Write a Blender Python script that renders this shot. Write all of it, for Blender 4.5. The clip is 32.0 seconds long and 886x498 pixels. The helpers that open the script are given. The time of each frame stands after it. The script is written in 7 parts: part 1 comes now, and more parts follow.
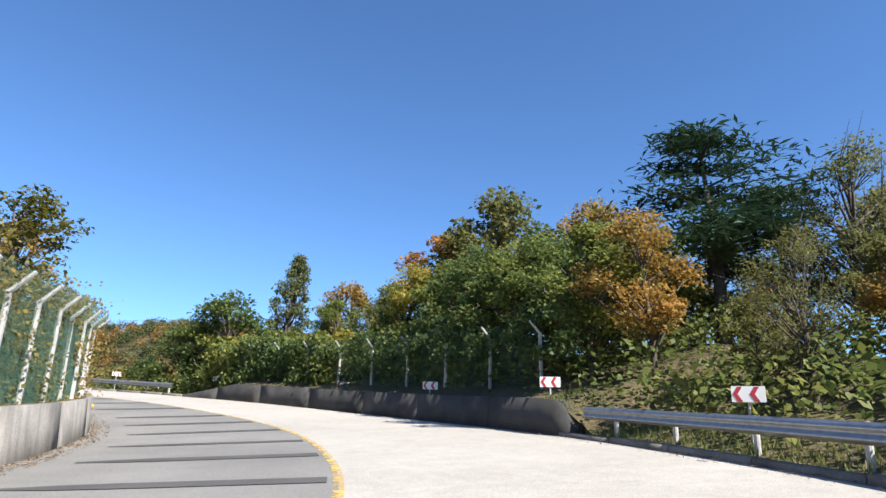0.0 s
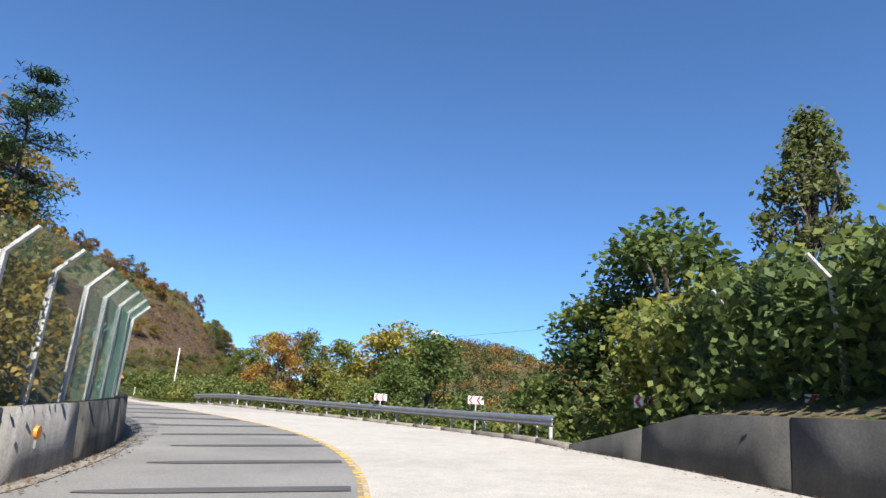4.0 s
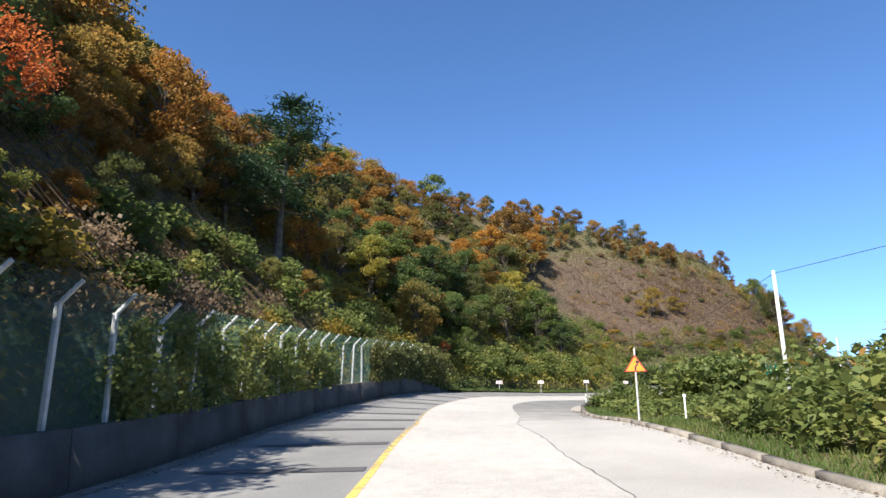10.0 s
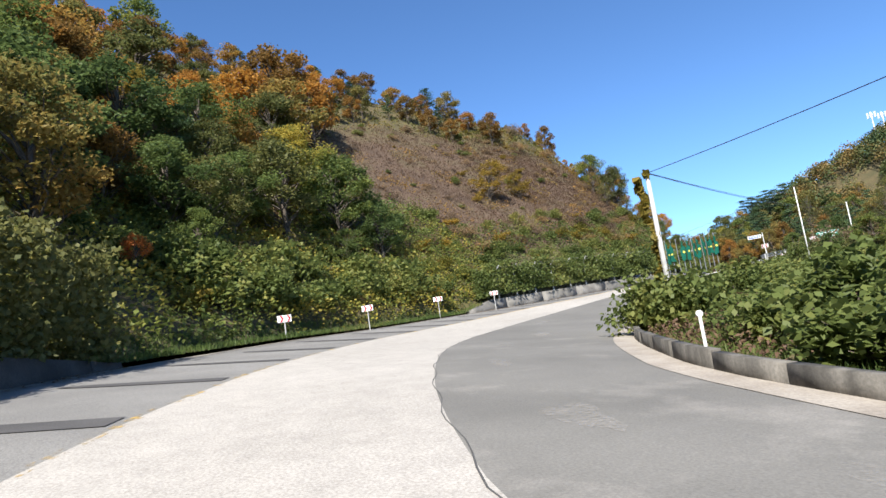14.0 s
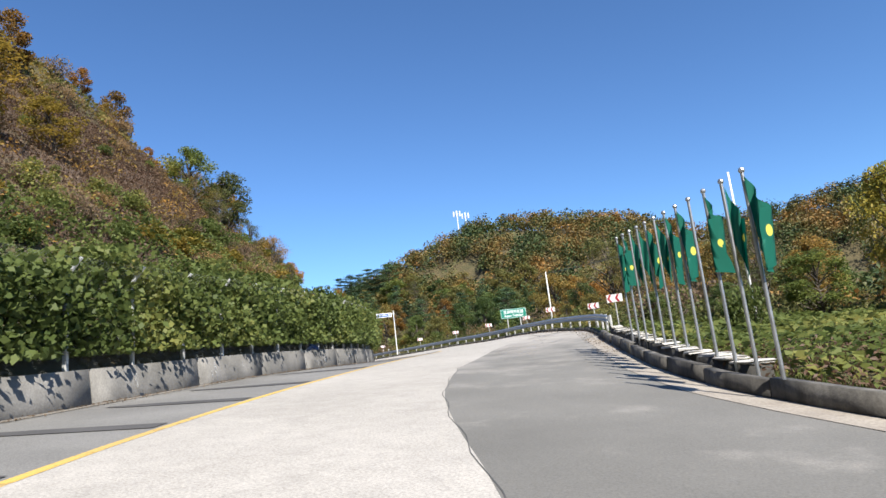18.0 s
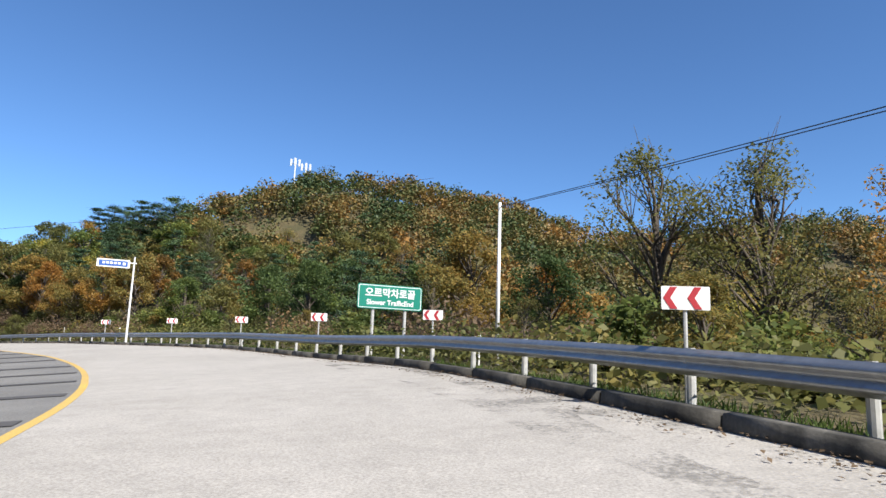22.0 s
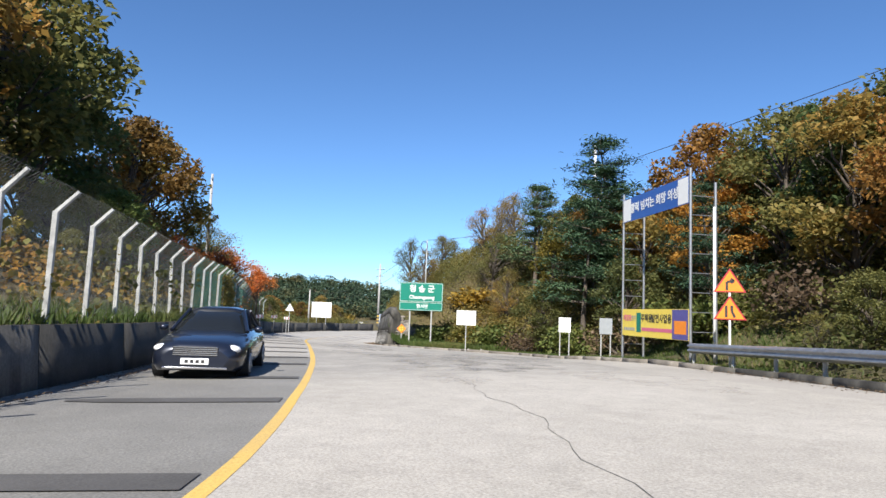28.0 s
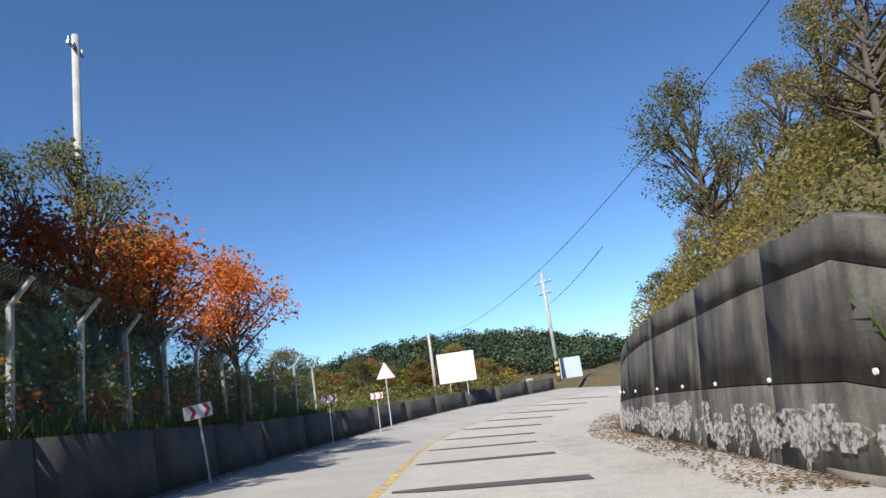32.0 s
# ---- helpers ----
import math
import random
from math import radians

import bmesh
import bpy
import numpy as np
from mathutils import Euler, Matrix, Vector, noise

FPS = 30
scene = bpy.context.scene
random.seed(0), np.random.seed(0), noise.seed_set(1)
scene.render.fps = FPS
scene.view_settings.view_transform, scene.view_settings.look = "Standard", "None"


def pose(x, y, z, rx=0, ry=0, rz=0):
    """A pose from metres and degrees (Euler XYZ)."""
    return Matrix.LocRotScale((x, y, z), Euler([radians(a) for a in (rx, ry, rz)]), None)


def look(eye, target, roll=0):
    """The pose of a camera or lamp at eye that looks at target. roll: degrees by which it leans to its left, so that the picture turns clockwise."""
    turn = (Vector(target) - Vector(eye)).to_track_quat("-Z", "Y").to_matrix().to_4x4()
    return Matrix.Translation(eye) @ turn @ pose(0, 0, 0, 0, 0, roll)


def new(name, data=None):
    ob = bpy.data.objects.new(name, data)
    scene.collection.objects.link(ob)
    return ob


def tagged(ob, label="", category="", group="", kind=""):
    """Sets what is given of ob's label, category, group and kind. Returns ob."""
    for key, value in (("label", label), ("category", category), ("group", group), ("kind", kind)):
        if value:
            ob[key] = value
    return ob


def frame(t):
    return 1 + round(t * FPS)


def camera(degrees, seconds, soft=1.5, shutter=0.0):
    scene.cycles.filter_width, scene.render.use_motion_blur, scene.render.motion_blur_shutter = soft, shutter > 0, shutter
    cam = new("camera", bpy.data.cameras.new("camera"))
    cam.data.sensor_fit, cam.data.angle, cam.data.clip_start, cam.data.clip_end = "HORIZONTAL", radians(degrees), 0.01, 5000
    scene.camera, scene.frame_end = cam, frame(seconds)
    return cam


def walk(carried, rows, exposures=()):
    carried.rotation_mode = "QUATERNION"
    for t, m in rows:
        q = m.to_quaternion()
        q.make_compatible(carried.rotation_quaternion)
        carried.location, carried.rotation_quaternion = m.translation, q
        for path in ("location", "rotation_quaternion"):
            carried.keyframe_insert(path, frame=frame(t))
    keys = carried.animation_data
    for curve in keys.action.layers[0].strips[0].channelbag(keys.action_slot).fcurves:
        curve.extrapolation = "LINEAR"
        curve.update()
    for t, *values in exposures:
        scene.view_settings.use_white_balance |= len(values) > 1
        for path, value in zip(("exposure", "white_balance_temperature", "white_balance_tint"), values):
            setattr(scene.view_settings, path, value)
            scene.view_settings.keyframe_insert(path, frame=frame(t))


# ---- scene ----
cam = camera(69.2, 32.0, soft=1.5, shutter=0.0)
# Seconds, eye, target, roll.
PATH = [
    (0, (0.0, 0.0, 1.2), (0.011, 1.925, 1.744), 1.6),
    (0.5, (-0.037, 3.327, 1.342), (-0.167, 5.252, 1.868), 2.7),
    (1, (-0.295, 6.659, 1.54), (-0.602, 8.553, 2.105), 4.5),
    (1.5, (-0.865, 9.998, 1.714), (-1.346, 11.846, 2.31), 4.6),
    (2, (-1.672, 13.39, 1.911), (-2.342, 15.18, 2.502), 4.2),
    (2.5, (-2.74, 16.762, 2.081), (-3.576, 18.471, 2.697), 4.4),
    (3, (-4.138, 19.997, 2.256), (-5.135, 21.622, 2.861), 4.7),
    (3.5, (-5.531, 23.157, 2.468), (-6.653, 24.699, 3.069), 3.3),
    (5.5, (-15.266, 34.245, 3.487), (-16.848, 35.357, 4.0), 4.4),
    (6, (-18.26, 36.439, 3.719), (-19.914, 37.425, 4.261), 2.4),
    (6.5, (-21.466, 38.364, 3.916), (-23.205, 39.174, 4.481), 1.9),
    (7, (-24.892, 39.98, 4.144), (-26.701, 40.618, 4.709), 1.7),
    (7.5, (-28.499, 41.392, 4.358), (-30.368, 41.881, 4.877), 1.3),
    (8, (-32.279, 42.602, 4.603), (-34.154, 43.045, 5.139), -1.9),
    (8.5, (-36.289, 43.275, 4.9), (-38.18, 43.6, 5.464), 0.2),
    (9, (-40.4, 43.902, 5.154), (-42.338, 44.04, 5.626), -0.7),
    (9.5, (-44.626, 44.412, 5.374), (-46.54, 44.578, 5.93), 0.3),
    (10, (-48.944, 44.919, 5.558), (-50.866, 45.119, 6.074), 0.0),
    (10.5, (-53.322, 45.502, 5.675), (-55.233, 45.814, 6.178), -3.3),
    (11, (-57.729, 46.16, 5.66), (-59.59, 46.455, 6.331), -4.1),
    (11.5, (-62.109, 46.87, 5.906), (-64.03, 47.15, 6.386), -5.9),
    (12, (-66.5, 47.496, 6.297), (-68.408, 47.897, 6.744), -7.2),
    (12.5, (-70.841, 48.297, 6.616), (-72.649, 49.035, 7.045), -9.2),
    (13, (-75.134, 49.061, 6.865), (-76.942, 49.821, 7.257), -9.4),
    (13.5, (-79.363, 49.99, 7.095), (-81.177, 50.776, 7.4), -9.1),
    (15.5, (-96.073, 55.883, 8.215), (-97.562, 57.165, 8.587), -9.8),
    (16, (-99.925, 58.142, 8.357), (-101.299, 59.546, 8.731), -11.5),
    (16.5, (-103.548, 60.818, 8.466), (-104.713, 62.399, 8.847), -10.1),
    (17, (-106.999, 63.77, 8.589), (-107.998, 65.458, 8.98), -9.4),
    (17.5, (-110.329, 66.904, 8.747), (-111.196, 68.674, 9.093), -9.0),
    (18, (-113.098, 70.58, 8.964), (-113.892, 72.382, 9.312), -6.7),
    (18.5, (-115.6, 74.413, 9.213), (-116.297, 76.261, 9.531), -10.1),
    (19, (-117.856, 78.314, 9.48), (-118.345, 80.225, 9.811), -8.4),
    (19.5, (-119.752, 82.33, 9.752), (-120.231, 84.253, 10.02), -4.0),
    (20, (-121.219, 86.489, 10.056), (-121.564, 88.438, 10.342), -2.2),
    (20.5, (-122.294, 90.72, 10.32), (-122.629, 92.658, 10.683), -0.1),
    (21, (-123.331, 94.918, 10.523), (-123.639, 96.867, 10.85), -2.1),
    (21.5, (-124.35, 99.093, 10.695), (-124.366, 101.059, 11.061), -3.9),
    (22, (-125.803, 103.147, 10.821), (-126.105, 105.099, 11.133), 2.0),
    (22.5, (-127.474, 107.138, 10.937), (-128.12, 109.009, 11.221), 3.8),
    (23, (-129.486, 111.008, 11.075), (-130.522, 112.69, 11.384), 4.8),
    (23.5, (-131.802, 114.641, 11.177), (-133.099, 116.131, 11.484), 5.0),
    (24, (-134.459, 117.978, 11.176), (-135.877, 119.362, 11.45), 4.9),
    (24.5, (-137.583, 120.92, 11.159), (-139.066, 122.242, 11.384), 3.7),
    (26.5, (-151.042, 132.107, 11.246), (-152.653, 133.271, 11.47), 1.0),
    (27, (-154.876, 134.9, 11.228), (-156.543, 135.978, 11.472), 2.4),
    (27.5, (-158.862, 137.638, 11.272), (-160.63, 138.548, 11.482), 3.1),
    (28, (-163.142, 140.042, 11.288), (-164.96, 140.851, 11.484), 2.2),
    (28.5, (-167.691, 142.148, 11.243), (-169.545, 142.884, 11.388), 1.5),
    (29, (-172.487, 143.953, 11.116), (-174.349, 144.663, 11.282), -0.8),
    (29.5, (-177.562, 145.307, 11.006), (-179.472, 145.867, 11.196), -2.0),
    (30, (-182.724, 146.599, 10.91), (-184.683, 146.82, 11.245), -1.0),
    (30.5, (-187.99, 147.751, 10.765), (-189.944, 148.082, 11.035), -4.8),
    (31, (-193.346, 148.605, 10.652), (-195.292, 148.959, 10.95), -4.4),
    (31.5, (-198.587, 149.524, 10.528), (-200.514, 149.978, 10.814), -5.9),
    (32, (-203.64, 150.649, 10.318), (-205.552, 151.084, 10.711), -8.2),
]
walk(cam, [(t, look(eye, target, roll)) for t, eye, target, roll in PATH], exposures=[(0, 1.15), (3, 1.05), (6, 0.95), (9, 1.15), (11, 1.2), (13, 1.1), (16, 1.0), (19, 0.85), (23, 0.8), (28, 0.8), (29, 0.58), (30, 0.85), (32, 0.62)])

# ---- world, sun, exposure ----
SUN_DIR = Vector((0.765, -0.645, 0.0)).normalized()
SUN_EL = radians(43)
world = bpy.data.worlds.new("sky")
scene.world = world
world.use_nodes = True
wn, wl = world.node_tree.nodes, world.node_tree.links
sky = wn.new("ShaderNodeTexSky")
sky.sky_type, sky.sun_disc = "NISHITA", False
sky.sun_elevation = SUN_EL
sky.sun_rotation = math.atan2(SUN_DIR.x, SUN_DIR.y)
sky.altitude, sky.air_density, sky.dust_density, sky.ozone_density = 1500, 1.0, 0.0, 3.0
deep = wn.new("ShaderNodeMix")
deep.data_type, deep.blend_type = "RGBA", "MULTIPLY"
deep.inputs[0].default_value, deep.inputs[7].default_value = 1.0, (0.72, 0.97, 1.21, 1)
wl.new(sky.outputs[0], deep.inputs[6])
wl.new(deep.outputs[2], wn["Background"].inputs[0])
wn["Background"].inputs[1].default_value = 0.083
sun_data = bpy.data.lights.new("sun", "SUN")
sun_data.energy, sun_data.angle, sun_data.color = 5.0, radians(0.5), (1.0, 0.955, 0.885)
sun = new("sun", sun_data)
sun.matrix_world = look((0, 0, 90), Vector((0, 0, 90)) - (SUN_DIR * math.cos(SUN_EL) + Vector((0, 0, math.sin(SUN_EL)))))


# ---- materials ----
def mat(name):
    m = bpy.data.materials.new(name)
    m.use_nodes = True
    return m, m.node_tree.nodes, m.node_tree.links, m.node_tree.nodes["Principled BSDF"]


def ramp(nodes, stops):
    r = nodes.new("ShaderNodeValToRGB")
    e = r.color_ramp.elements
    while len(e) < len(stops):
        e.new(0.5)
    for el, (p, c) in zip(e, stops):
        el.position, el.color = p, (*c, 1)
    return r


def noise_tex(nodes, links, scale, detail=4, rough=0.6, obj=True):
    n = nodes.new("ShaderNodeTexNoise")
    n.inputs["Scale"].default_value, n.inputs["Detail"].default_value, n.inputs["Roughness"].default_value = scale, detail, rough
    co = nodes.new("ShaderNodeNewGeometry")
    links.new(co.outputs["Position"], n.inputs["Vector"])
    return n


def mixc(nodes, links, a, b, fac, mode="MIX"):
    m = nodes.new("ShaderNodeMix")
    m.data_type, m.blend_type = "RGBA", mode
    for sock, v in ((m.inputs[0], fac), (m.inputs[6], a), (m.inputs[7], b)):
        if hasattr(v, "is_linked"):
            links.new(v, sock)
        elif isinstance(v, (int, float)):
            sock.default_value = v
        else:
            sock.default_value = (*v, 1)
    return m.outputs[2]


def bump(nodes, links, bsdf, height, strength=0.3, dist=0.02):
    b = nodes.new("ShaderNodeBump")
    b.inputs["Strength"].default_value, b.inputs["Distance"].default_value = strength, dist
    links.new(height, b.inputs["Height"])
    links.new(b.outputs[0], bsdf.inputs["Normal"])


def rough_mat(name, dark, light, scale_big, scale_small, rough=0.85, relief=0.4, dist=0.01, metal=0.0, speck=0.35, per_object=0.0, runs=0.0):
    """A two-scale mottled surface: large stains and fine grain."""
    m, n, l, b = mat(name)
    big, small = noise_tex(n, l, scale_big, 5), noise_tex(n, l, scale_small, 3)
    r = ramp(n, [(0.3, dark), (0.7, light)])
    l.new(big.outputs[0], r.inputs[0])
    g = ramp(n, [(0.25, (1 - speck,) * 3), (0.75, (1 + speck * 0.3,) * 3)])
    l.new(small.outputs[0], g.inputs[0])
    col = mixc(n, l, r.outputs[0], g.outputs[0], 1.0, "MULTIPLY")
    if runs:
        tex, geo, mp = n.new("ShaderNodeTexNoise"), n.new("ShaderNodeNewGeometry"), n.new("ShaderNodeMapping")
        mp.inputs["Scale"].default_value = (3.2, 3.2, 0.22)
        tex.inputs["Scale"].default_value, tex.inputs["Detail"].default_value = 1.0, 5
        l.new(geo.outputs["Position"], mp.inputs[0])
        l.new(mp.outputs[0], tex.inputs["Vector"])
        rr = ramp(n, [(0.36, (1 - runs,) * 3), (0.56, (1.0,) * 3), (0.72, (1 + runs * 0.5,) * 3)])
        l.new(tex.outputs[0], rr.inputs[0])
        col = mixc(n, l, col, rr.outputs[0], 1.0, "MULTIPLY")
    if per_object:
        info = n.new("ShaderNodeObjectInfo")
        v = ramp(n, [(0, (1 - per_object,) * 3), (1, (1 + per_object * 0.5,) * 3)])
        l.new(info.outputs["Random"], v.inputs[0])
        col = mixc(n, l, col, v.outputs[0], 1.0, "MULTIPLY")
    l.new(col, b.inputs["Base Color"])
    b.inputs["Roughness"].default_value, b.inputs["Metallic"].default_value = rough, metal
    bump(n, l, b, small.outputs[0], relief, dist)
    return m


def plain(name, color, rough=0.5, metal=0.0, dirt=0.15):
    m, n, l, b = mat(name)
    t = noise_tex(n, l, 6.0, 4)
    r = ramp(n, [(0.3, tuple(c * (1 - dirt) for c in color)), (0.7, color)])
    l.new(t.outputs[0], r.inputs[0])
    l.new(r.outputs[0], b.inputs["Base Color"])
    b.inputs["Roughness"].default_value, b.inputs["Metallic"].default_value = rough, metal
    return m


def leaf_mat(name, stops, patch=0.12, translucent=0.48, tree=0.6, speck=0.24):
    """Leaves: colour by tree, by patch and by single leaf; some light passes through."""
    m, n, l, b = mat(name)
    geo, info = n.new("ShaderNodeNewGeometry"), n.new("ShaderNodeObjectInfo")
    t = noise_tex(n, l, patch, 2, 0.5)
    add = n.new("ShaderNodeMath")
    add.operation = "MULTIPLY_ADD"
    l.new(info.outputs["Random"], add.inputs[0])
    add.inputs[1].default_value = tree
    sub = n.new("ShaderNodeMath")
    sub.operation = "MULTIPLY_ADD"
    l.new(geo.outputs["Random Per Island"], sub.inputs[0])
    sub.inputs[1].default_value, sub.inputs[2].default_value = speck, -0.5 * speck - tree * 0.5
    l.new(sub.outputs[0], add.inputs[2])
    tot = n.new("ShaderNodeMath")
    l.new(t.outputs[0], tot.inputs[0])
    l.new(add.outputs[0], tot.inputs[1])
    r = ramp(n, stops)
    l.new(tot.outputs[0], r.inputs[0])
    l.new(r.outputs[0], b.inputs["Base Color"])
    b.inputs["Roughness"].default_value = 0.55
    b.inputs["Specular IOR Level"].default_value = 0.25
    tr = n.new("ShaderNodeBsdfTranslucent")
    l.new(r.outputs[0], tr.inputs[0])
    mix = n.new("ShaderNodeMixShader")
    mix.inputs[0].default_value = translucent
    l.new(b.outputs[0], mix.inputs[1])
    l.new(tr.outputs[0], mix.inputs[2])
    l.new(mix.outputs[0], n["Material Output"].inputs["Surface"])
    return m


M_ASPHALT = rough_mat("worn_asphalt", (0.185, 0.178, 0.165), (0.27, 0.26, 0.24), 0.35, 45, 0.9, 0.6, 0.006, speck=0.5)
M_ASPHALT_UP = rough_mat("dusty_asphalt", (0.33, 0.31, 0.28), (0.43, 0.405, 0.365), 0.35, 45, 0.9, 0.6, 0.006, speck=0.4)
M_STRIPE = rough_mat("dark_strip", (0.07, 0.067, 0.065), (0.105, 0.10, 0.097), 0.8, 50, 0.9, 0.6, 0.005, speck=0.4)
# Stained concrete darkened further to carry the shade on three walls.
M_CONC_SHADE = rough_mat("stained_concrete_shade", (0.035, 0.034, 0.031), (0.095, 0.09, 0.082), 0.9, 22, 0.9, 0.5, 0.01, speck=0.3, per_object=0.15)
M_CONC = rough_mat("weathered_concrete", (0.10, 0.095, 0.085), (0.27, 0.255, 0.23), 0.9, 22, 0.9, 0.5, 0.01, speck=0.3, per_object=0.18)
M_CONC_PALE = rough_mat("pale_concrete", (0.17, 0.16, 0.145), (0.36, 0.34, 0.31), 0.8, 22, 0.9, 0.5, 0.01, speck=0.3, per_object=0.12, runs=0.3)
# Stained concrete; the dark tone also carries shade on bend wall and upper kerb.
M_CONC_DARK = rough_mat("stain_and_shade_concrete", (0.035, 0.033, 0.029), (0.15, 0.14, 0.12), 0.8, 22, 0.9, 0.5, 0.01, speck=0.35, per_object=0.15, runs=0.55)
M_CONC_MID = rough_mat("stained_concrete", (0.065, 0.060, 0.053), (0.21, 0.195, 0.17), 0.8, 22, 0.9, 0.5, 0.01, speck=0.35, per_object=0.14, runs=0.5)
M_KERB = rough_mat("kerb_concrete", (0.16, 0.14, 0.115), (0.32, 0.285, 0.24), 1.2, 25, 0.9, 0.5, 0.01, per_object=0.2)
M_STEEL = plain("galvanised_steel", (0.42, 0.43, 0.44), 0.42, 0.75, 0.3)
M_POST = plain("pale_grey_paint", (0.5, 0.5, 0.48), 0.6, 0.0, 0.35)
M_WIRE = plain("green_coated_wire", (0.06, 0.16, 0.12), 0.6, 0.0, 0.3)
M_WIRE_GREY = plain("dull_galvanised_wire", (0.22, 0.23, 0.22), 0.6, 0.4, 0.3)
M_WHITE = plain("white_sheeting", (0.78, 0.78, 0.76), 0.45, 0.0, 0.08)
M_RED = plain("red_sheeting", (0.42, 0.03, 0.04), 0.45, 0.0, 0.1)
M_GREEN = plain("green_sheeting", (0.0, 0.185, 0.125), 0.45, 0.0, 0.08)
M_BLUE = plain("blue_sheeting", (0.03, 0.10, 0.36), 0.5, 0.0, 0.1)
M_ORANGE = plain("orange_sheeting", (0.85, 0.26, 0.02), 0.45, 0.0, 0.1)
M_YELLOW = plain("yellow_print", (0.80, 0.62, 0.10), 0.5, 0.0, 0.1)
M_BLACK = plain("black_paint", (0.03, 0.03, 0.03), 0.5, 0.0, 0.1)
M_GREY = plain("grey_paint", (0.3, 0.32, 0.33), 0.5, 0.0, 0.15)
M_POLE = rough_mat("pole_concrete", (0.34, 0.33, 0.31), (0.5, 0.49, 0.46), 1.5, 30, 0.85, 0.3, 0.005)
M_BARK = rough_mat("bark", (0.05, 0.04, 0.032), (0.16, 0.13, 0.10), 2.5, 30, 0.95, 0.8, 0.02)
M_GUTTER = rough_mat("tan_gutter_concrete", (0.29, 0.25, 0.205), (0.43, 0.385, 0.325), 1.4, 25, 0.9, 0.5, 0.008)
M_SLAB = rough_mat("pale_slab", (0.46, 0.44, 0.40), (0.66, 0.63, 0.58), 2.0, 20, 0.9, 0.5, 0.01, per_object=0.15)
M_STONE = rough_mat("rubble_stone", (0.20, 0.18, 0.155), (0.40, 0.36, 0.31), 2.0, 20, 0.9, 0.6, 0.02, per_object=0.3)
M_LINE_Y = rough_mat("yellow_band_paint", (0.50, 0.36, 0.14), (0.68, 0.45, 0.10), 1.6, 40, 0.8, 0.4, 0.004, speck=0.3)
M_LINE_W = rough_mat("worn_white_paint", (0.45, 0.44, 0.42), (0.7, 0.7, 0.68), 1.5, 30, 0.8, 0.3, 0.004)



def lane_material():
    """Pale surfacing that gives way to ordinary grey asphalt beyond the pass, with wheel-worn streaks."""
    m, n, l, b = mat("pale_lane")
    big, small = noise_tex(n, l, 0.22, 5), noise_tex(n, l, 38, 4, 0.75)
    pale = ramp(n, [(0.3, (0.41, 0.38, 0.335)), (0.7, (0.50, 0.465, 0.415))])
    grey = ramp(n, [(0.3, (0.27, 0.255, 0.23)), (0.7, (0.40, 0.375, 0.34))])
    l.new(big.outputs[0], pale.inputs[0])
    l.new(big.outputs[0], grey.inputs[0])
    geo, sep = n.new("ShaderNodeNewGeometry"), n.new("ShaderNodeSeparateXYZ")
    l.new(geo.outputs["Position"], sep.inputs[0])
    rng = n.new("ShaderNodeMapRange")
    rng.inputs["From Min"].default_value, rng.inputs["From Max"].default_value = -175, -179
    l.new(sep.outputs[0], rng.inputs["Value"])
    mul = n.new("ShaderNodeMath")
    mul.operation, mul.use_clamp = "MULTIPLY", True
    w = ramp(n, [(0.38, (0.45,) * 3), (0.55, (1,) * 3)])
    edge = noise_tex(n, l, 0.8, 4)
    l.new(edge.outputs[0], w.inputs[0])
    back = n.new("ShaderNodeMapRange")
    back.inputs["From Min"].default_value, back.inputs["From Max"].default_value = -206, -196
    l.new(sep.outputs[0], back.inputs["Value"])
    span = n.new("ShaderNodeMath")
    span.operation = "MULTIPLY"
    l.new(rng.outputs[0], span.inputs[0])
    l.new(back.outputs[0], span.inputs[1])
    l.new(span.outputs[0], mul.inputs[0])
    l.new(w.outputs[0], mul.inputs[1])
    c = mixc(n, l, pale.outputs[0], grey.outputs[0], mul.outputs[0])
    mid = noise_tex(n, l, 2.2, 5, 0.7)
    v = ramp(n, [(0.3, (0.86,) * 3), (0.7, (1.06,) * 3)])
    l.new(mid.outputs[0], v.inputs[0])
    c = mixc(n, l, c, v.outputs[0], 1.0, "MULTIPLY")
    g = ramp(n, [(0.3, (0.55,) * 3), (0.7, (1.15,) * 3)])
    l.new(small.outputs[0], g.inputs[0])
    l.new(mixc(n, l, c, g.outputs[0], 1.0, "MULTIPLY"), b.inputs["Base Color"])
    b.inputs["Roughness"].default_value = 0.92
    bump(n, l, b, small.outputs[0], 0.6, 0.005)
    return m


def dust_material(name, color, most, low=0.22, high=0.45):
    """Pale dust and worn surfacing that thins out in flecks."""
    m, n, l, b = mat(name)
    b.inputs["Base Color"].default_value, b.inputs["Roughness"].default_value = (*color, 1), 0.95
    big, small = noise_tex(n, l, 0.9, 4), noise_tex(n, l, 14, 4, 0.7)
    tot = n.new("ShaderNodeMath")
    tot.operation = "MULTIPLY"
    l.new(big.outputs[0], tot.inputs[0])
    l.new(small.outputs[0], tot.inputs[1])
    r = ramp(n, [(low, (0.0,) * 3), (high, (most,) * 3)])
    l.new(tot.outputs[0], r.inputs[0])
    tr, mx = n.new("ShaderNodeBsdfTransparent"), n.new("ShaderNodeMixShader")
    l.new(r.outputs[0], mx.inputs[0])
    l.new(tr.outputs[0], mx.inputs[1])
    l.new(b.outputs[0], mx.inputs[2])
    l.new(mx.outputs[0], n["Material Output"].inputs["Surface"])
    return m


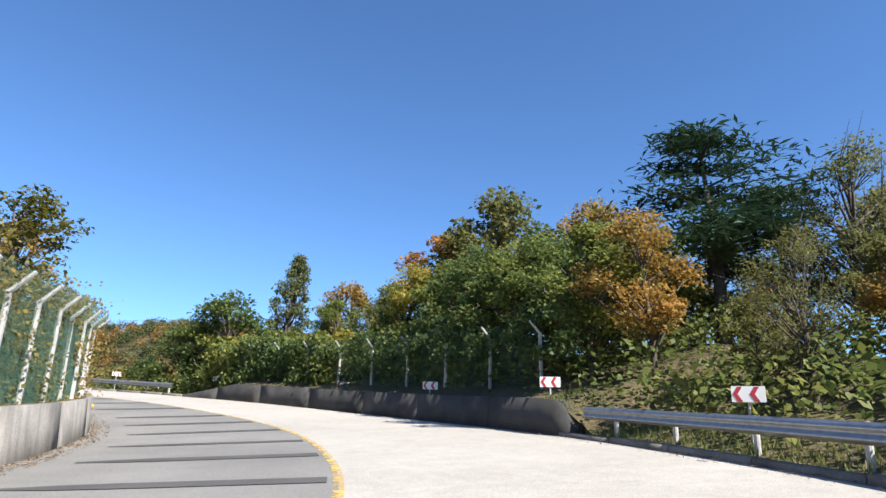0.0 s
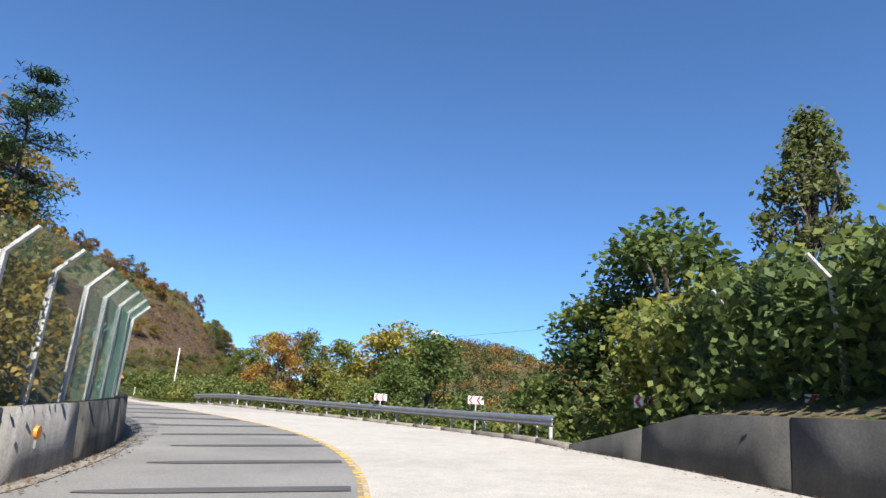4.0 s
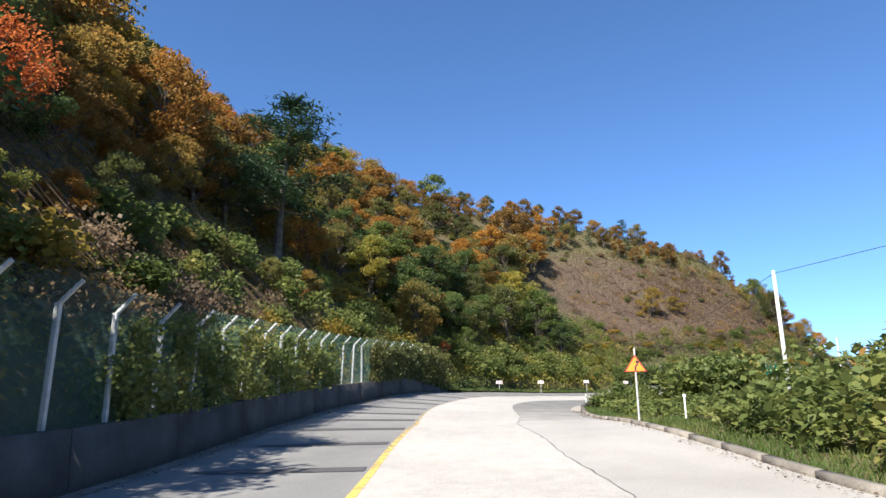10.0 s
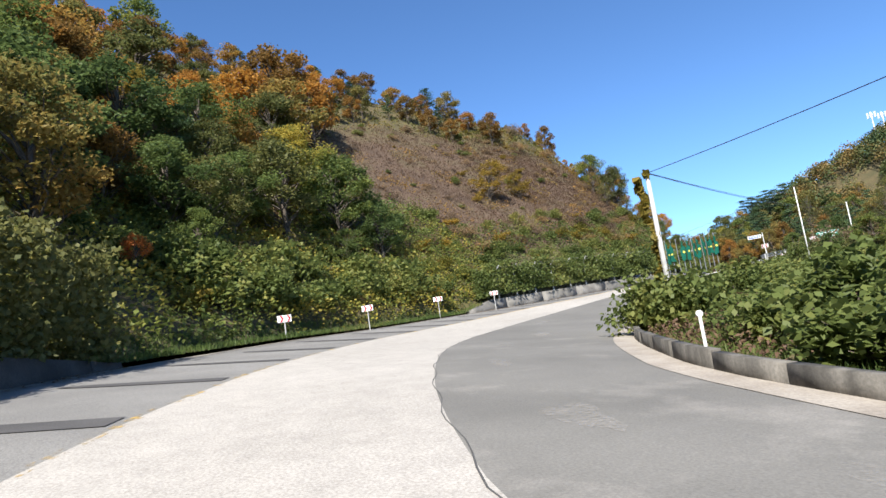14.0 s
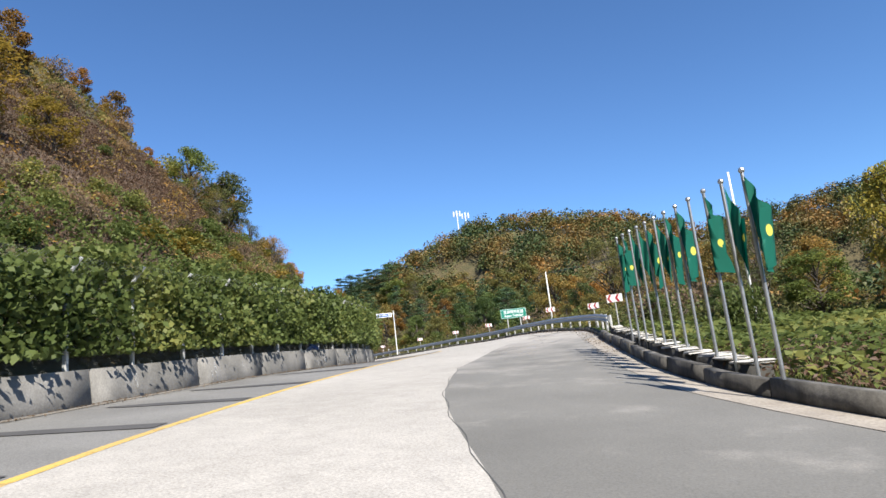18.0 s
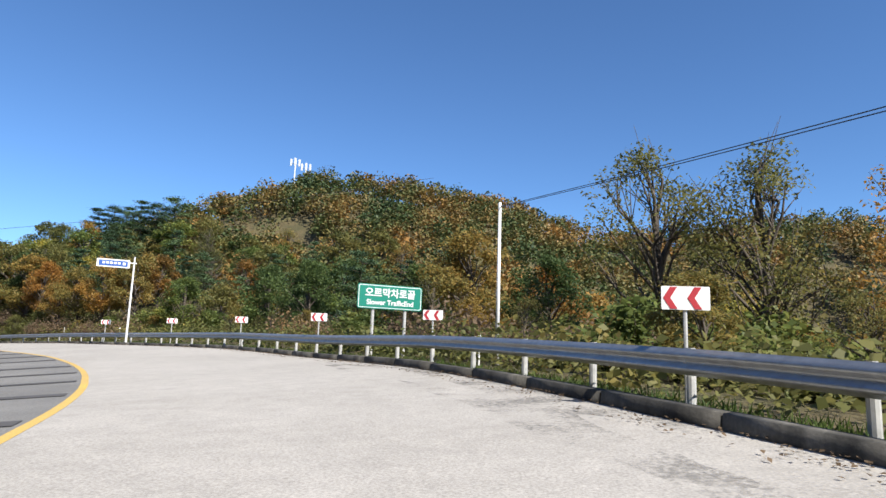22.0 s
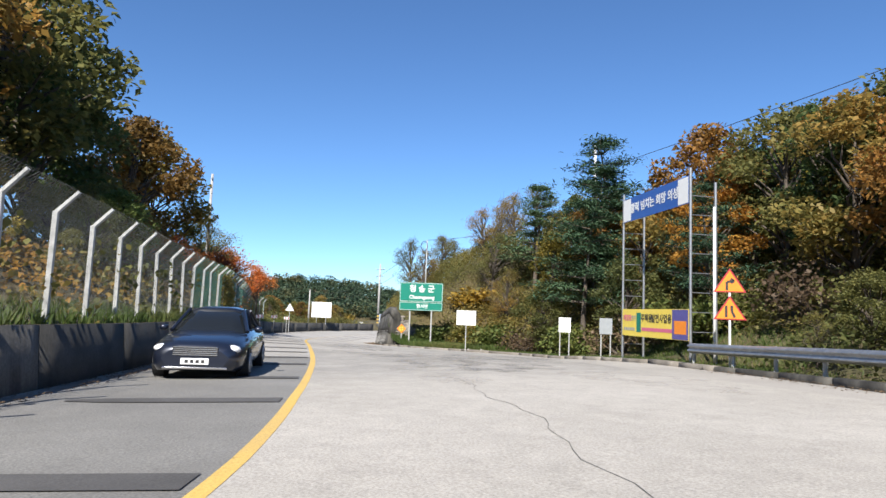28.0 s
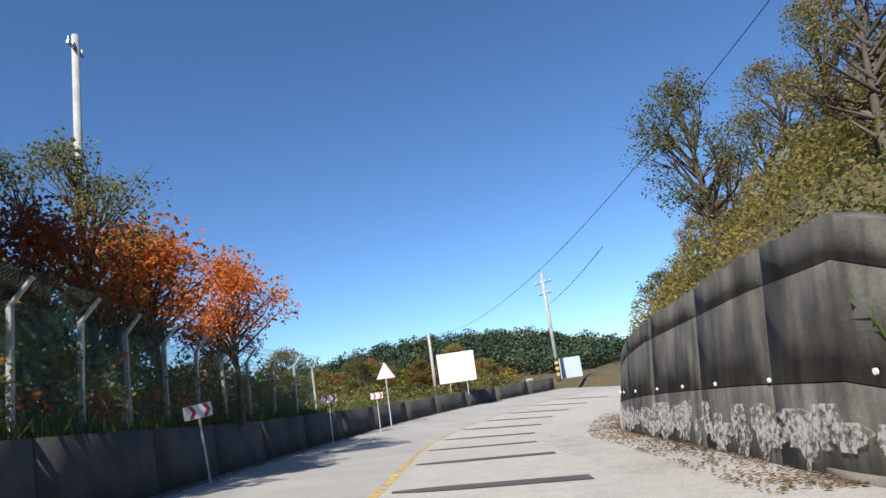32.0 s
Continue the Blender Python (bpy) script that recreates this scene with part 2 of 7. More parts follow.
def along_material(name, layer, under, over, sharp, scale, rough, clear=False):
    """A surface that gives way to another along the road: the mesh's layer says how far, noise breaks the edge."""
    m, n, l, b = mat(name)
    at = n.new("ShaderNodeAttribute")
    at.attribute_name = layer
    edge, small, big = noise_tex(n, l, scale, 5, 0.65), noise_tex(n, l, 42, 4, 0.7), noise_tex(n, l, 0.3, 4)
    tot = n.new("ShaderNodeMath")
    tot.operation = "ADD"
    l.new(edge.outputs[0], tot.inputs[0])
    l.new(at.outputs["Fac"], tot.inputs[1])
    rng = n.new("ShaderNodeMapRange")
    rng.inputs["From Min"].default_value, rng.inputs["From Max"].default_value = 1.0 - sharp, 1.0 + sharp
    l.new(tot.outputs[0], rng.inputs["Value"])
    cols = []
    for dark, light in (under, over):
        r = ramp(n, [(0.3, dark), (0.7, light)])
        l.new(big.outputs[0], r.inputs[0])
        cols.append(r.outputs[0])
    c = cols[0] if clear else mixc(n, l, cols[0], cols[1], rng.outputs[0])
    g = ramp(n, [(0.28, (0.66,) * 3), (0.72, (1.12,) * 3)])
    l.new(small.outputs[0], g.inputs[0])
    l.new(mixc(n, l, c, g.outputs[0], 1.0, "MULTIPLY"), b.inputs["Base Color"])
    b.inputs["Roughness"].default_value = rough
    bump(n, l, b, small.outputs[0], 0.5, 0.005)
    if clear:
        tr, mx = n.new("ShaderNodeBsdfTransparent"), n.new("ShaderNodeMixShader")
        l.new(rng.outputs[0], mx.inputs[0])
        l.new(b.outputs[0], mx.inputs[1])
        l.new(tr.outputs[0], mx.inputs[2])
        l.new(mx.outputs[0], n["Material Output"].inputs["Surface"])
    return m


def layer(ob, name, values):
    """Writes a float for each vertex of a mesh."""
    ob.data.attributes.new(name, "FLOAT", "POINT").data.foreach_set("value", np.asarray(values, np.float32))
    return ob


M_OUTER = along_material("outer_asphalt", "dust", ((0.148, 0.142, 0.127), (0.205, 0.196, 0.176)), ((0.33, 0.305, 0.27), (0.42, 0.39, 0.35)), 0.22, 0.7, 0.92)
M_LINE_WORN = along_material("worn_yellow_line", "worn", ((0.56, 0.38, 0.13), (0.70, 0.46, 0.10)), ((0.5, 0.4, 0.2), (0.5, 0.4, 0.2)), 0.10, 3.5, 0.8, clear=True)
M_DUST = dust_material("pale_dust", (0.42, 0.39, 0.35), 0.5)
M_BRIGHT = dust_material("bright_lime_dust", (0.62, 0.59, 0.54), 0.9, 0.17, 0.30)
M_WORN = dust_material("grey_wear", (0.17, 0.162, 0.148), 0.75)
M_PALE_LANE = lane_material()
GREENS = [(0.15, (0.075, 0.114, 0.039)), (0.42, (0.124, 0.172, 0.052)), (0.62, (0.195, 0.227, 0.055)), (0.85, (0.429, 0.338, 0.065))]
M_LEAF_GREEN = leaf_mat("green_leaves", GREENS)
M_LEAF_OLIVE = leaf_mat("olive_leaves", [(0.15, (0.109, 0.125, 0.044)), (0.45, (0.202, 0.192, 0.061)), (0.65, (0.301, 0.218, 0.061)), (0.9, (0.435, 0.237, 0.058))])
M_LEAF_POPLAR = leaf_mat("poplar_leaves", [(0.2, (0.10, 0.125, 0.045)), (0.6, (0.17, 0.185, 0.065)), (0.9, (0.26, 0.24, 0.08))], tree=0.1)
M_LEAF_RUST = leaf_mat("rust_leaves", [(0.15, (0.163, 0.106, 0.035)), (0.45, (0.269, 0.152, 0.043)), (0.65, (0.388, 0.188, 0.045)), (0.9, (0.500, 0.269, 0.050))])
M_LEAF_YELLOW = leaf_mat("yellow_leaves", [(0.15, (0.115, 0.115, 0.021)), (0.5, (0.28, 0.205, 0.040)), (0.85, (0.42, 0.27, 0.050))])
M_LEAF_RED = leaf_mat("red_leaves", [(0.15, (0.28, 0.085, 0.03)), (0.5, (0.58, 0.155, 0.045)), (0.85, (0.68, 0.25, 0.055))])
M_LEAF_PINE = leaf_mat("pine_needles", [(0.15, (0.039, 0.078, 0.044)), (0.5, (0.075, 0.127, 0.062)), (0.85, (0.130, 0.189, 0.078))], translucent=0.15)
M_LEAF_IVY = leaf_mat("vine_leaves", [(0.2, (0.076, 0.107, 0.030)), (0.5, (0.145, 0.182, 0.051)), (0.72, (0.253, 0.254, 0.072)), (0.95, (0.543, 0.371, 0.089))], 0.25, tree=0.1)
M_LEAF_DRY = leaf_mat("dry_twigs", [(0.2, (0.140, 0.098, 0.063)), (0.6, (0.280, 0.196, 0.119)), (0.9, (0.336, 0.210, 0.084))], 0.3)
M_SCRUB = leaf_mat("withered_brush", [(0.2, (0.085, 0.052, 0.036)), (0.5, (0.145, 0.088, 0.056)), (0.8, (0.20, 0.145, 0.075))], 0.12, 0.3, 0.1)
M_WOODS_PASS = leaf_mat("far_pinewood", [(0.3, (0.030, 0.055, 0.034)), (0.55, (0.055, 0.085, 0.045)), (0.68, (0.120, 0.110, 0.045)), (0.85, (0.26, 0.14, 0.045))], 0.10, 0.2, 0.0, 0.13)
M_GRASS = leaf_mat("verge_grass", [(0.2, (0.060, 0.102, 0.026)), (0.55, (0.114, 0.162, 0.043)), (0.85, (0.252, 0.222, 0.084))], 0.3, tree=0.1)
M_STRAW = leaf_mat("dry_grass", [(0.2, (0.080, 0.048, 0.032)), (0.55, (0.140, 0.088, 0.054)), (0.85, (0.190, 0.150, 0.075))], 0.08)
M_WOODS = leaf_mat("far_foliage", [(0.25, (0.034, 0.066, 0.029)), (0.42, (0.084, 0.108, 0.036)), (0.54, (0.180, 0.138, 0.046)), (0.70, (0.300, 0.154, 0.043)), (0.9, (0.408, 0.228, 0.050))], 0.16, 0.2, 0.0, 0.13)


def ground_material():
    m, n, l, b = mat("hillside_soil")
    at = n.new("ShaderNodeAttribute")
    at.attribute_name = "bare"
    t1, t2 = noise_tex(n, l, 0.25, 5), noise_tex(n, l, 6, 4)
    litter = ramp(n, [(0.3, (0.075, 0.072, 0.028)), (0.55, (0.13, 0.10, 0.045)), (0.75, (0.11, 0.115, 0.036))])
    rock = ramp(n, [(0.3, (0.095, 0.062, 0.042)), (0.5, (0.135, 0.088, 0.056)), (0.75, (0.13, 0.115, 0.052))])
    l.new(t1.outputs[0], litter.inputs[0])
    l.new(t1.outputs[0], rock.inputs[0])
    c = mixc(n, l, litter.outputs[0], rock.outputs[0], at.outputs["Fac"])
    g = ramp(n, [(0.3, (0.55,) * 3), (0.7, (1.1,) * 3)])
    l.new(t2.outputs[0], g.inputs[0])
    l.new(mixc(n, l, c, g.outputs[0], 1.0, "MULTIPLY"), b.inputs["Base Color"])
    b.inputs["Roughness"].default_value = 0.95
    bump(n, l, b, t2.outputs[0], 0.9, 0.15)
    return m


M_GROUND = ground_material()

# ---- the road's line ----
# Control points of the yellow centre line, one every 12 stations from station -36.
CENTRE = [
    (-0.20, -35.93, -1.56), (-0.34, -23.96, -1.05), (-0.47, -11.98, -0.53), (-0.58, -0.01, -0.02),
    (-1.68, 11.77, 0.60), (-5.75, 23.05, 1.27), (-13.40, 32.20, 2.09), (-23.13, 38.82, 2.80),
    (-34.38, 42.29, 3.52), (-46.27, 43.40, 4.20), (-58.44, 44.49, 4.47), (-70.39, 45.95, 5.37),
    (-82.51, 48.19, 6.19), (-94.02, 51.90, 7.08), (-105.13, 58.09, 7.58), (-114.56, 67.26, 7.99),
    (-120.66, 77.89, 8.55), (-124.54, 89.94, 9.18), (-127.55, 101.10, 9.55), (-132.29, 111.53, 9.82),
    (-139.18, 120.72, 9.89), (-147.96, 128.90, 10.00), (-157.82, 135.73, 10.02), (-168.54, 140.80, 10.01),
    (-179.55, 143.98, 9.77), (-191.47, 146.50, 9.53), (-203.28, 148.77, 9.22), (-214.84, 151.55, 8.75),
    (-226.40, 154.42, 8.25), (-237.40, 159.40, 8.00), (-246.80, 166.70, 7.90), (-254.00, 176.20, 7.80),
    (-258.50, 187.20, 7.70),
]
S_FIRST, S_STEP = -36.0, 12.0
_c = np.array(CENTRE)


def spline(s):
    """Points of the centre line at stations s."""
    u = np.clip((np.atleast_1d(np.asarray(s, float)) - S_FIRST) / S_STEP, 0, len(_c) - 1.0001)
    k = u.astype(int)
    f = (u - k)[:, None]
    p0, p1, p2, p3 = (_c[np.clip(k + o, 0, len(_c) - 1)] for o in (-1, 0, 1, 2))
    return 0.5 * (2 * p1 + (p2 - p0) * f + (2 * p0 - 5 * p1 + 4 * p2 - p3) * f**2 + (3 * p1 - p0 - 3 * p2 + p3) * f**3)


def heading(s):
    """Unit vectors along the road and to its right, in plan."""
    t = (spline(np.asarray(s) + 0.3) - spline(np.asarray(s) - 0.3))[:, :2]
    t /= np.linalg.norm(t, axis=1)[:, None]
    return t, np.c_[t[:, 1], -t[:, 0]]


def table(s, *pairs):
    return np.interp(s, [p[0] for p in pairs], [p[1] for p in pairs])


def slant(s):
    """The road's cross fall: rise per metre to the right."""
    return np.tan(np.radians(table(s, (0, 2), (24, 3.5), (58, 2.5), (78, 1.7), (92, 1.2), (98, 0.0), (104, -2), (118, -5), (135, -6), (147, -5), (157, -3.2), (165, -2), (174, 0.2),
                                   (182, 2.2), (188, 3.6), (196, 4.5), (212, 4.5), (228, 3.3), (242, 1.4), (256, 0.4), (266, -1.5), (285, -3))))


def left_edge(s):
    """Foot of the wall on the downhill lane's outer side."""
    return table(s, (-36, -5.6), (18, -5.55), (30, -5.2), (37, -4.7), (46, -4.8), (55, -5.15), (62, -5.25), (72, -4.8), (90, -4.35), (150, -4.3), (158, -4.1), (172, -3.95), (182, -4.2), (200, -4.75),
                 (207, -5.0), (214, -5.0), (228, -4.6), (236, -4.4), (250, -4.1), (262, -3.95), (270, -3.6), (280, -3.85), (290, -4.5), (300, -5.0), (314, -5.3))


def from_left(o):
    """The line that runs o metres beside the foot of the left wall."""
    return lambda st: left_edge(st) + o


def middle(s):
    """How far the painted centre line strays from the road's axis."""
    return table(s, (0, 0), (22, -0.1), (32, -0.15), (60, -0.15), (70, 0), (90, 0.12), (97, 0.25), (109, -0.3), (120, -0.05), (140, -0.1), (154, -0.2), (161, -0.1), (169, 0.18), (178, -0.02), (190, -0.22), (199, -0.18), (207, 0.03), (214, 0.2), (224, 0), (232, -0.2), (240, -0.1), (245, -0.2), (254, -0.15), (270, 0), (280, 0.1), (300, 0.15))


def right_edge(s):
    return table(s, (-30, 6.9), (8, 6.6), (14, 6.35), (18, 6.0), (23, 5.4), (36, 5.3), (42, 5.5), (46, 6.0), (70, 6.0), (78, 6.6), (88, 7.3), (104, 7.4), (112, 7.3), (120, 7.35), (130, 8.9), (137, 9.8), (142, 10.1), (145, 9.95), (148, 9.4), (151.3, 8.75), (154, 8.2), (156, 7.9), (160, 7.72), (165, 7.75),
                 (172, 7.7), (179, 7.5), (184, 7.0), (188, 6.6), (196, 6.7), (204, 6.75), (212, 7.2), (221, 7.4), (229, 7.5), (236, 8.7), (242, 9.8), (250, 11.0), (255, 11.35), (262, 11.9), (270, 11.9), (274, 9.5), (278, 7.1), (284, 5.7), (296, 6.1), (304, 6.8), (312, 7.6), (330, 7.6))


def seam(s):
    """Where the pale surfacing ends and the grey asphalt of the outer lane begins."""
    r = right_edge(s)
    return np.minimum(r - 0.02, table(s, (60, 7.4), (62.5, 5.2), (64, 2.7), (72.5, 3.0), (81.6, 4.0), (91, 3.95), (97, 3.65), (102.7, 4.1), (107, 3.95), (114, 3.4), (126, 3.6), (138, 4.0), (152, 4.0), (158, 3.65), (163, 3.45), (168, 3.75), (176, 3.98), (181, 5.0), (184, 7.2), (187, 9)))


def wall_left(s):
    return table(s, (-40, 1.0), (119, 1.0), (126, 0.15), (151, 0.1), (154, 0.75), (190, 0.85), (230, 1.0), (264, 1.05), (280, 1.25), (302, 1.25), (314, 1.05), (334, 1.0))


def wall_right(s):
    return table(s, (15.4, 0.1), (16.4, 0.95), (38, 0.95), (43, 0.1), (45, 0), (283.0, 0), (283.05, 2.4), (284.3, 2.98), (287.1, 3.05), (293.5, 2.85), (300, 2.3), (306, 2.0), (309, 0.5), (313, 0))


GRID = np.arange(-36, 336, 1.0)
GRID_P = spline(GRID)
GRID_T, GRID_R = heading(GRID)


def locate(x, y):
    """Nearest station and offset (right positive) of plan points."""
    x, y = np.ravel(x), np.ravel(y)
    ss, dd = np.empty(len(x)), np.empty(len(x))
    for a in range(0, len(x), 4000):
        q = np.c_[x[a:a + 4000], y[a:a + 4000]]
        k = ((q[:, None] - GRID_P[None, :, :2]) ** 2).sum(-1).argmin(1)
        off = q - GRID_P[k, :2]
        ss[a:a + 4000] = GRID[k] + (off * GRID_T[k]).sum(1).clip(-0.6, 0.6)
        dd[a:a + 4000] = np.sign((off * GRID_R[k]).sum(1)) * np.linalg.norm(off, axis=1)
    return ss, dd


def road_z(s, d):
    return spline(s)[:, 2] + slant(s) * np.clip(d, -5.5, right_edge(s) + 1.0)


# Ridges of the natural hills: plan points with heights.
RIDGES = [
    (0.62, [(-8, -30, 9), (-35, 2, 20), (-70, 8, 32), (-105, 16, 43), (-140, 48, 44), (-160, 80, 42), (-163, 100, 36), (-174, 112, 21), (-190, 120, 13)]),
    (0.5, [(-215, 235, 14), (-190, 222, 26), (-178, 214, 32), (-170, 211, 35.0), (-161, 210, 37.3), (-150, 210, 36), (-144, 210, 35), (-136, 210, 33), (-130, 210, 31), (-123, 210, 28.7), (-115, 211, 27.3), (-105, 211, 28.5), (-88, 212, 30.5), (-64, 213, 30.5), (-48, 214, 28.5), (10, 225, 24), (90, 230, 18)]),
    (0.35, [(-360, 120, 8), (-353, 150, 13.5), (-352.7, 167, 16.5), (-349.5, 185.5, 17), (-347, 194.5, 16), (-343, 206, 13), (-334.7, 223.7, 9.5), (-325, 238, 6.5)]),
]


def natural(x, y, s, d, zr):
    left = table(s, (-36, 6), (30, 8), (60, 10), (200, 7), (230, 5.5), (262, 5), (283, 2.5), (300, 1.2), (330, 0.5))
    right = table(s, (-36, 2.5), (20, 3.0), (40, 1.5), (48, -4.5), (88, -4), (98, 0.2), (110, 0.0), (120, -0.3), (140, -0.5), (150, -0.7), (158, -1.4), (172, -3.0), (235, -1.6), (248, 4), (256, 8), (274, 6), (284, 8), (303, 8), (320, 2))
    z = zr + np.where(d < 0, left, right)
    for fall, pts in RIDGES:
        p = np.array(pts, float)
        best = np.full(len(x), -1e3)
        for a, b in zip(p[:-1], p[1:]):
            ab = b[:2] - a[:2]
            t = (((x - a[0]) * ab[0] + (y - a[1]) * ab[1]) / (ab @ ab)).clip(0, 1)
            dist = np.hypot(x - a[0] - t * ab[0], y - a[1] - t * ab[1])
            best = np.maximum(best, a[2] + t * (b[2] - a[2]) - fall * (np.sqrt(dist**2 + 36) - 6))
        z = np.maximum(z, best)
    far = np.hypot(x + 110, y - 80)
    return np.where(far > 420, z * np.clip(1 - (far - 420) / 800, 0, 1) - np.clip((far - 420) / 100, 0, 15), z)


def ground_at(x, y):
    """Height of the ground beside the road: the natural hill, cut or filled towards the road's edge."""
    x, y = np.ravel(np.asarray(x, float)), np.ravel(np.asarray(y, float))
    s, d = locate(x, y)
    zr = road_z(s, d)
    n = natural(x, y, s, d, zr)
    n = n + 0.5 * np.sin(x * 0.31 + y * 0.17) * np.cos(y * 0.27 - x * 0.11)
    out = np.where(d < 0, -d + left_edge(s) - 0.75, d - right_edge(s) - table(s, (240, 0.5), (255, 1.5), (270, 4.0), (280, 5.0), (288, 0.5))).clip(0, None)
    lift = np.where(d < 0, wall_left(s), np.where(s > 200, table(s, (280, 0), (282.9, 0.5), (284.4, 2.6), (287.1, 2.85), (293.5, 2.65), (300, 2.15), (306, 1.85), (309, 0.4), (313, 0)), wall_right(s)))
    steep = np.where(d < 0, table(s, (100, 0.95), (150, 0.93), (178, 0.89), (192, 1.0), (206, 1.2), (214, 1.2), (223, 0.8), (240, 0.4), (290, 0.2)),
                     table(s, (10, 0.25), (50, 0.4), (100, 0.14), (135, 0.08), (146, 0.02), (155, -0.02), (165, -0.05), (180, -0.06), (205, 0.0), (240, 0.3), (255, 0.55), (285, 0.66), (305, 0.66)))
    top = zr + lift + steep * out + np.where(d > 0, 0.6, 0.0) * (out - 30).clip(0, None)
    low = zr + lift - 0.55 * out
    return np.clip(n, low, top), s, d


def P(s, d, h=0.0):
    """World place at a station, offset and height over the road's surface."""
    c, (_, r) = spline(s)[0], heading(np.atleast_1d(s))
    z = float(road_z(np.atleast_1d(float(s)), np.atleast_1d(float(d)))[0])
    return Vector((c[0] + r[0, 0] * d, c[1] + r[0, 1] * d, z + h))


def facing(s):
    """Yaw in degrees of something that looks back at traffic climbing past station s."""
    t, _ = heading(np.atleast_1d(float(s)))
    return math.degrees(math.atan2(t[0, 1], t[0, 0])) - 90


# ---- mesh helpers ----
def mesh_np(name, verts, faces, material=None, smooth=False):
    """A mesh from arrays: verts (n, 3), faces (m, 3 or 4)."""
    verts, faces = np.asarray(verts, np.float32), np.asarray(faces, np.int32)
    me = bpy.data.meshes.new(name)
    me.vertices.add(len(verts))
    me.vertices.foreach_set("co", verts.ravel())
    me.loops.add(faces.size)
    me.loops.foreach_set("vertex_index", faces.ravel())
    me.polygons.add(len(faces))
    me.polygons.foreach_set("loop_start", np.arange(0, faces.size, faces.shape[1], dtype=np.int32))
    me.update(calc_edges=True)
    if smooth:
        me.polygons.foreach_set("use_smooth", np.ones(len(faces), bool))
    if material:
        me.materials.append(material)
    return me


def part(name, bm, material, parent=None, label="", smooth=False):
    """Links a bmesh (or a ready mesh) as one object under a thing or a part."""
    if isinstance(bm, bmesh.types.BMesh):
        me = bpy.data.meshes.new(name)
        bm.to_mesh(me)
        bm.free()
        me.materials.append(material)
        if smooth:
            me.polygons.foreach_set("use_smooth", [True] * len(me.polygons))
    else:
        me = bm
        if material and not me.materials:
            me.materials.append(material)
    ob = new(name, me)
    if parent:
        ob.parent = parent
    if label:
        tagged(ob, label)
    return ob


def thing(name, label, category, m=None, group="", kind=""):
    ob = new(name)
    ob.empty_display_size = 0.2
    if m is not None:
        ob.matrix_world = m
    return tagged(ob, label, category, group, kind)


def box(bm, x0, x1, y0, y1, z0, z1, bevel=0.0):
    m = Matrix.LocRotScale(((x0 + x1) / 2, (y0 + y1) / 2, (z0 + z1) / 2), None, (x1 - x0, y1 - y0, z1 - z0))
    got = bmesh.ops.create_cube(bm, size=1.0, matrix=m)
    if bevel:
        es = list({e for v in got["verts"] for e in v.link_edges})
        bmesh.ops.bevel(bm, geom=es, offset=bevel, segments=1, affect="EDGES")
    return bm


def tube(bm, a, b, r0, r1=None, n=8):
    a, b = Vector(a), Vector(b)
    m = Matrix.Translation((a + b) / 2) @ (b - a).to_track_quat("Z", "Y").to_matrix().to_4x4()
    bmesh.ops.create_cone(bm, cap_ends=True, segments=n, radius1=r0, radius2=r0 if r1 is None else r1, depth=(b - a).length, matrix=m)
    return bm


def sweep(name, stations, profile, material, closed=False, parent=None, drape=False, smooth=False):
    """A cross-section (list of (offset, height), numbers or functions of the station) drawn along the road."""
    s = np.asarray(stations, float)
    rows = []
    c, (_, r) = spline(s), heading(s)
    for d, h in profile:
        dv = d(s) if callable(d) else np.full(len(s), float(d))
        xy = c[:, :2] + r * dv[:, None]
        if drape:
            z = ground_at(xy[:, 0], xy[:, 1])[0]
        else:
            z = road_z(s, dv)
        hv = h(s) if callable(h) else np.full(len(s), float(h))
        rows.append(np.c_[xy, z + hv])
    k, n = len(profile), len(s)
    v = np.stack(rows, 1).reshape(-1, 3)
    f = []
    for i in range(n - 1):
        for j in range(k if closed else k - 1):
            j2 = (j + 1) % k
            f.append((i * k + j, i * k + j2, (i + 1) * k + j2, (i + 1) * k + j))
    me = mesh_np(name, v, f, material, smooth)
    if closed:
        bm = bmesh.new()
        bm.from_mesh(me)
        bm.verts.ensure_lookup_table()
        bm.faces.new([bm.verts[j] for j in range(k)])
        bm.faces.new([bm.verts[(n - 1) * k + j] for j in reversed(range(k))])
        bmesh.ops.recalc_face_normals(bm, faces=bm.faces)
        bm.to_mesh(me)
        bm.free()
    ob = new(name, me)
    if parent:
        ob.parent = parent
    return ob


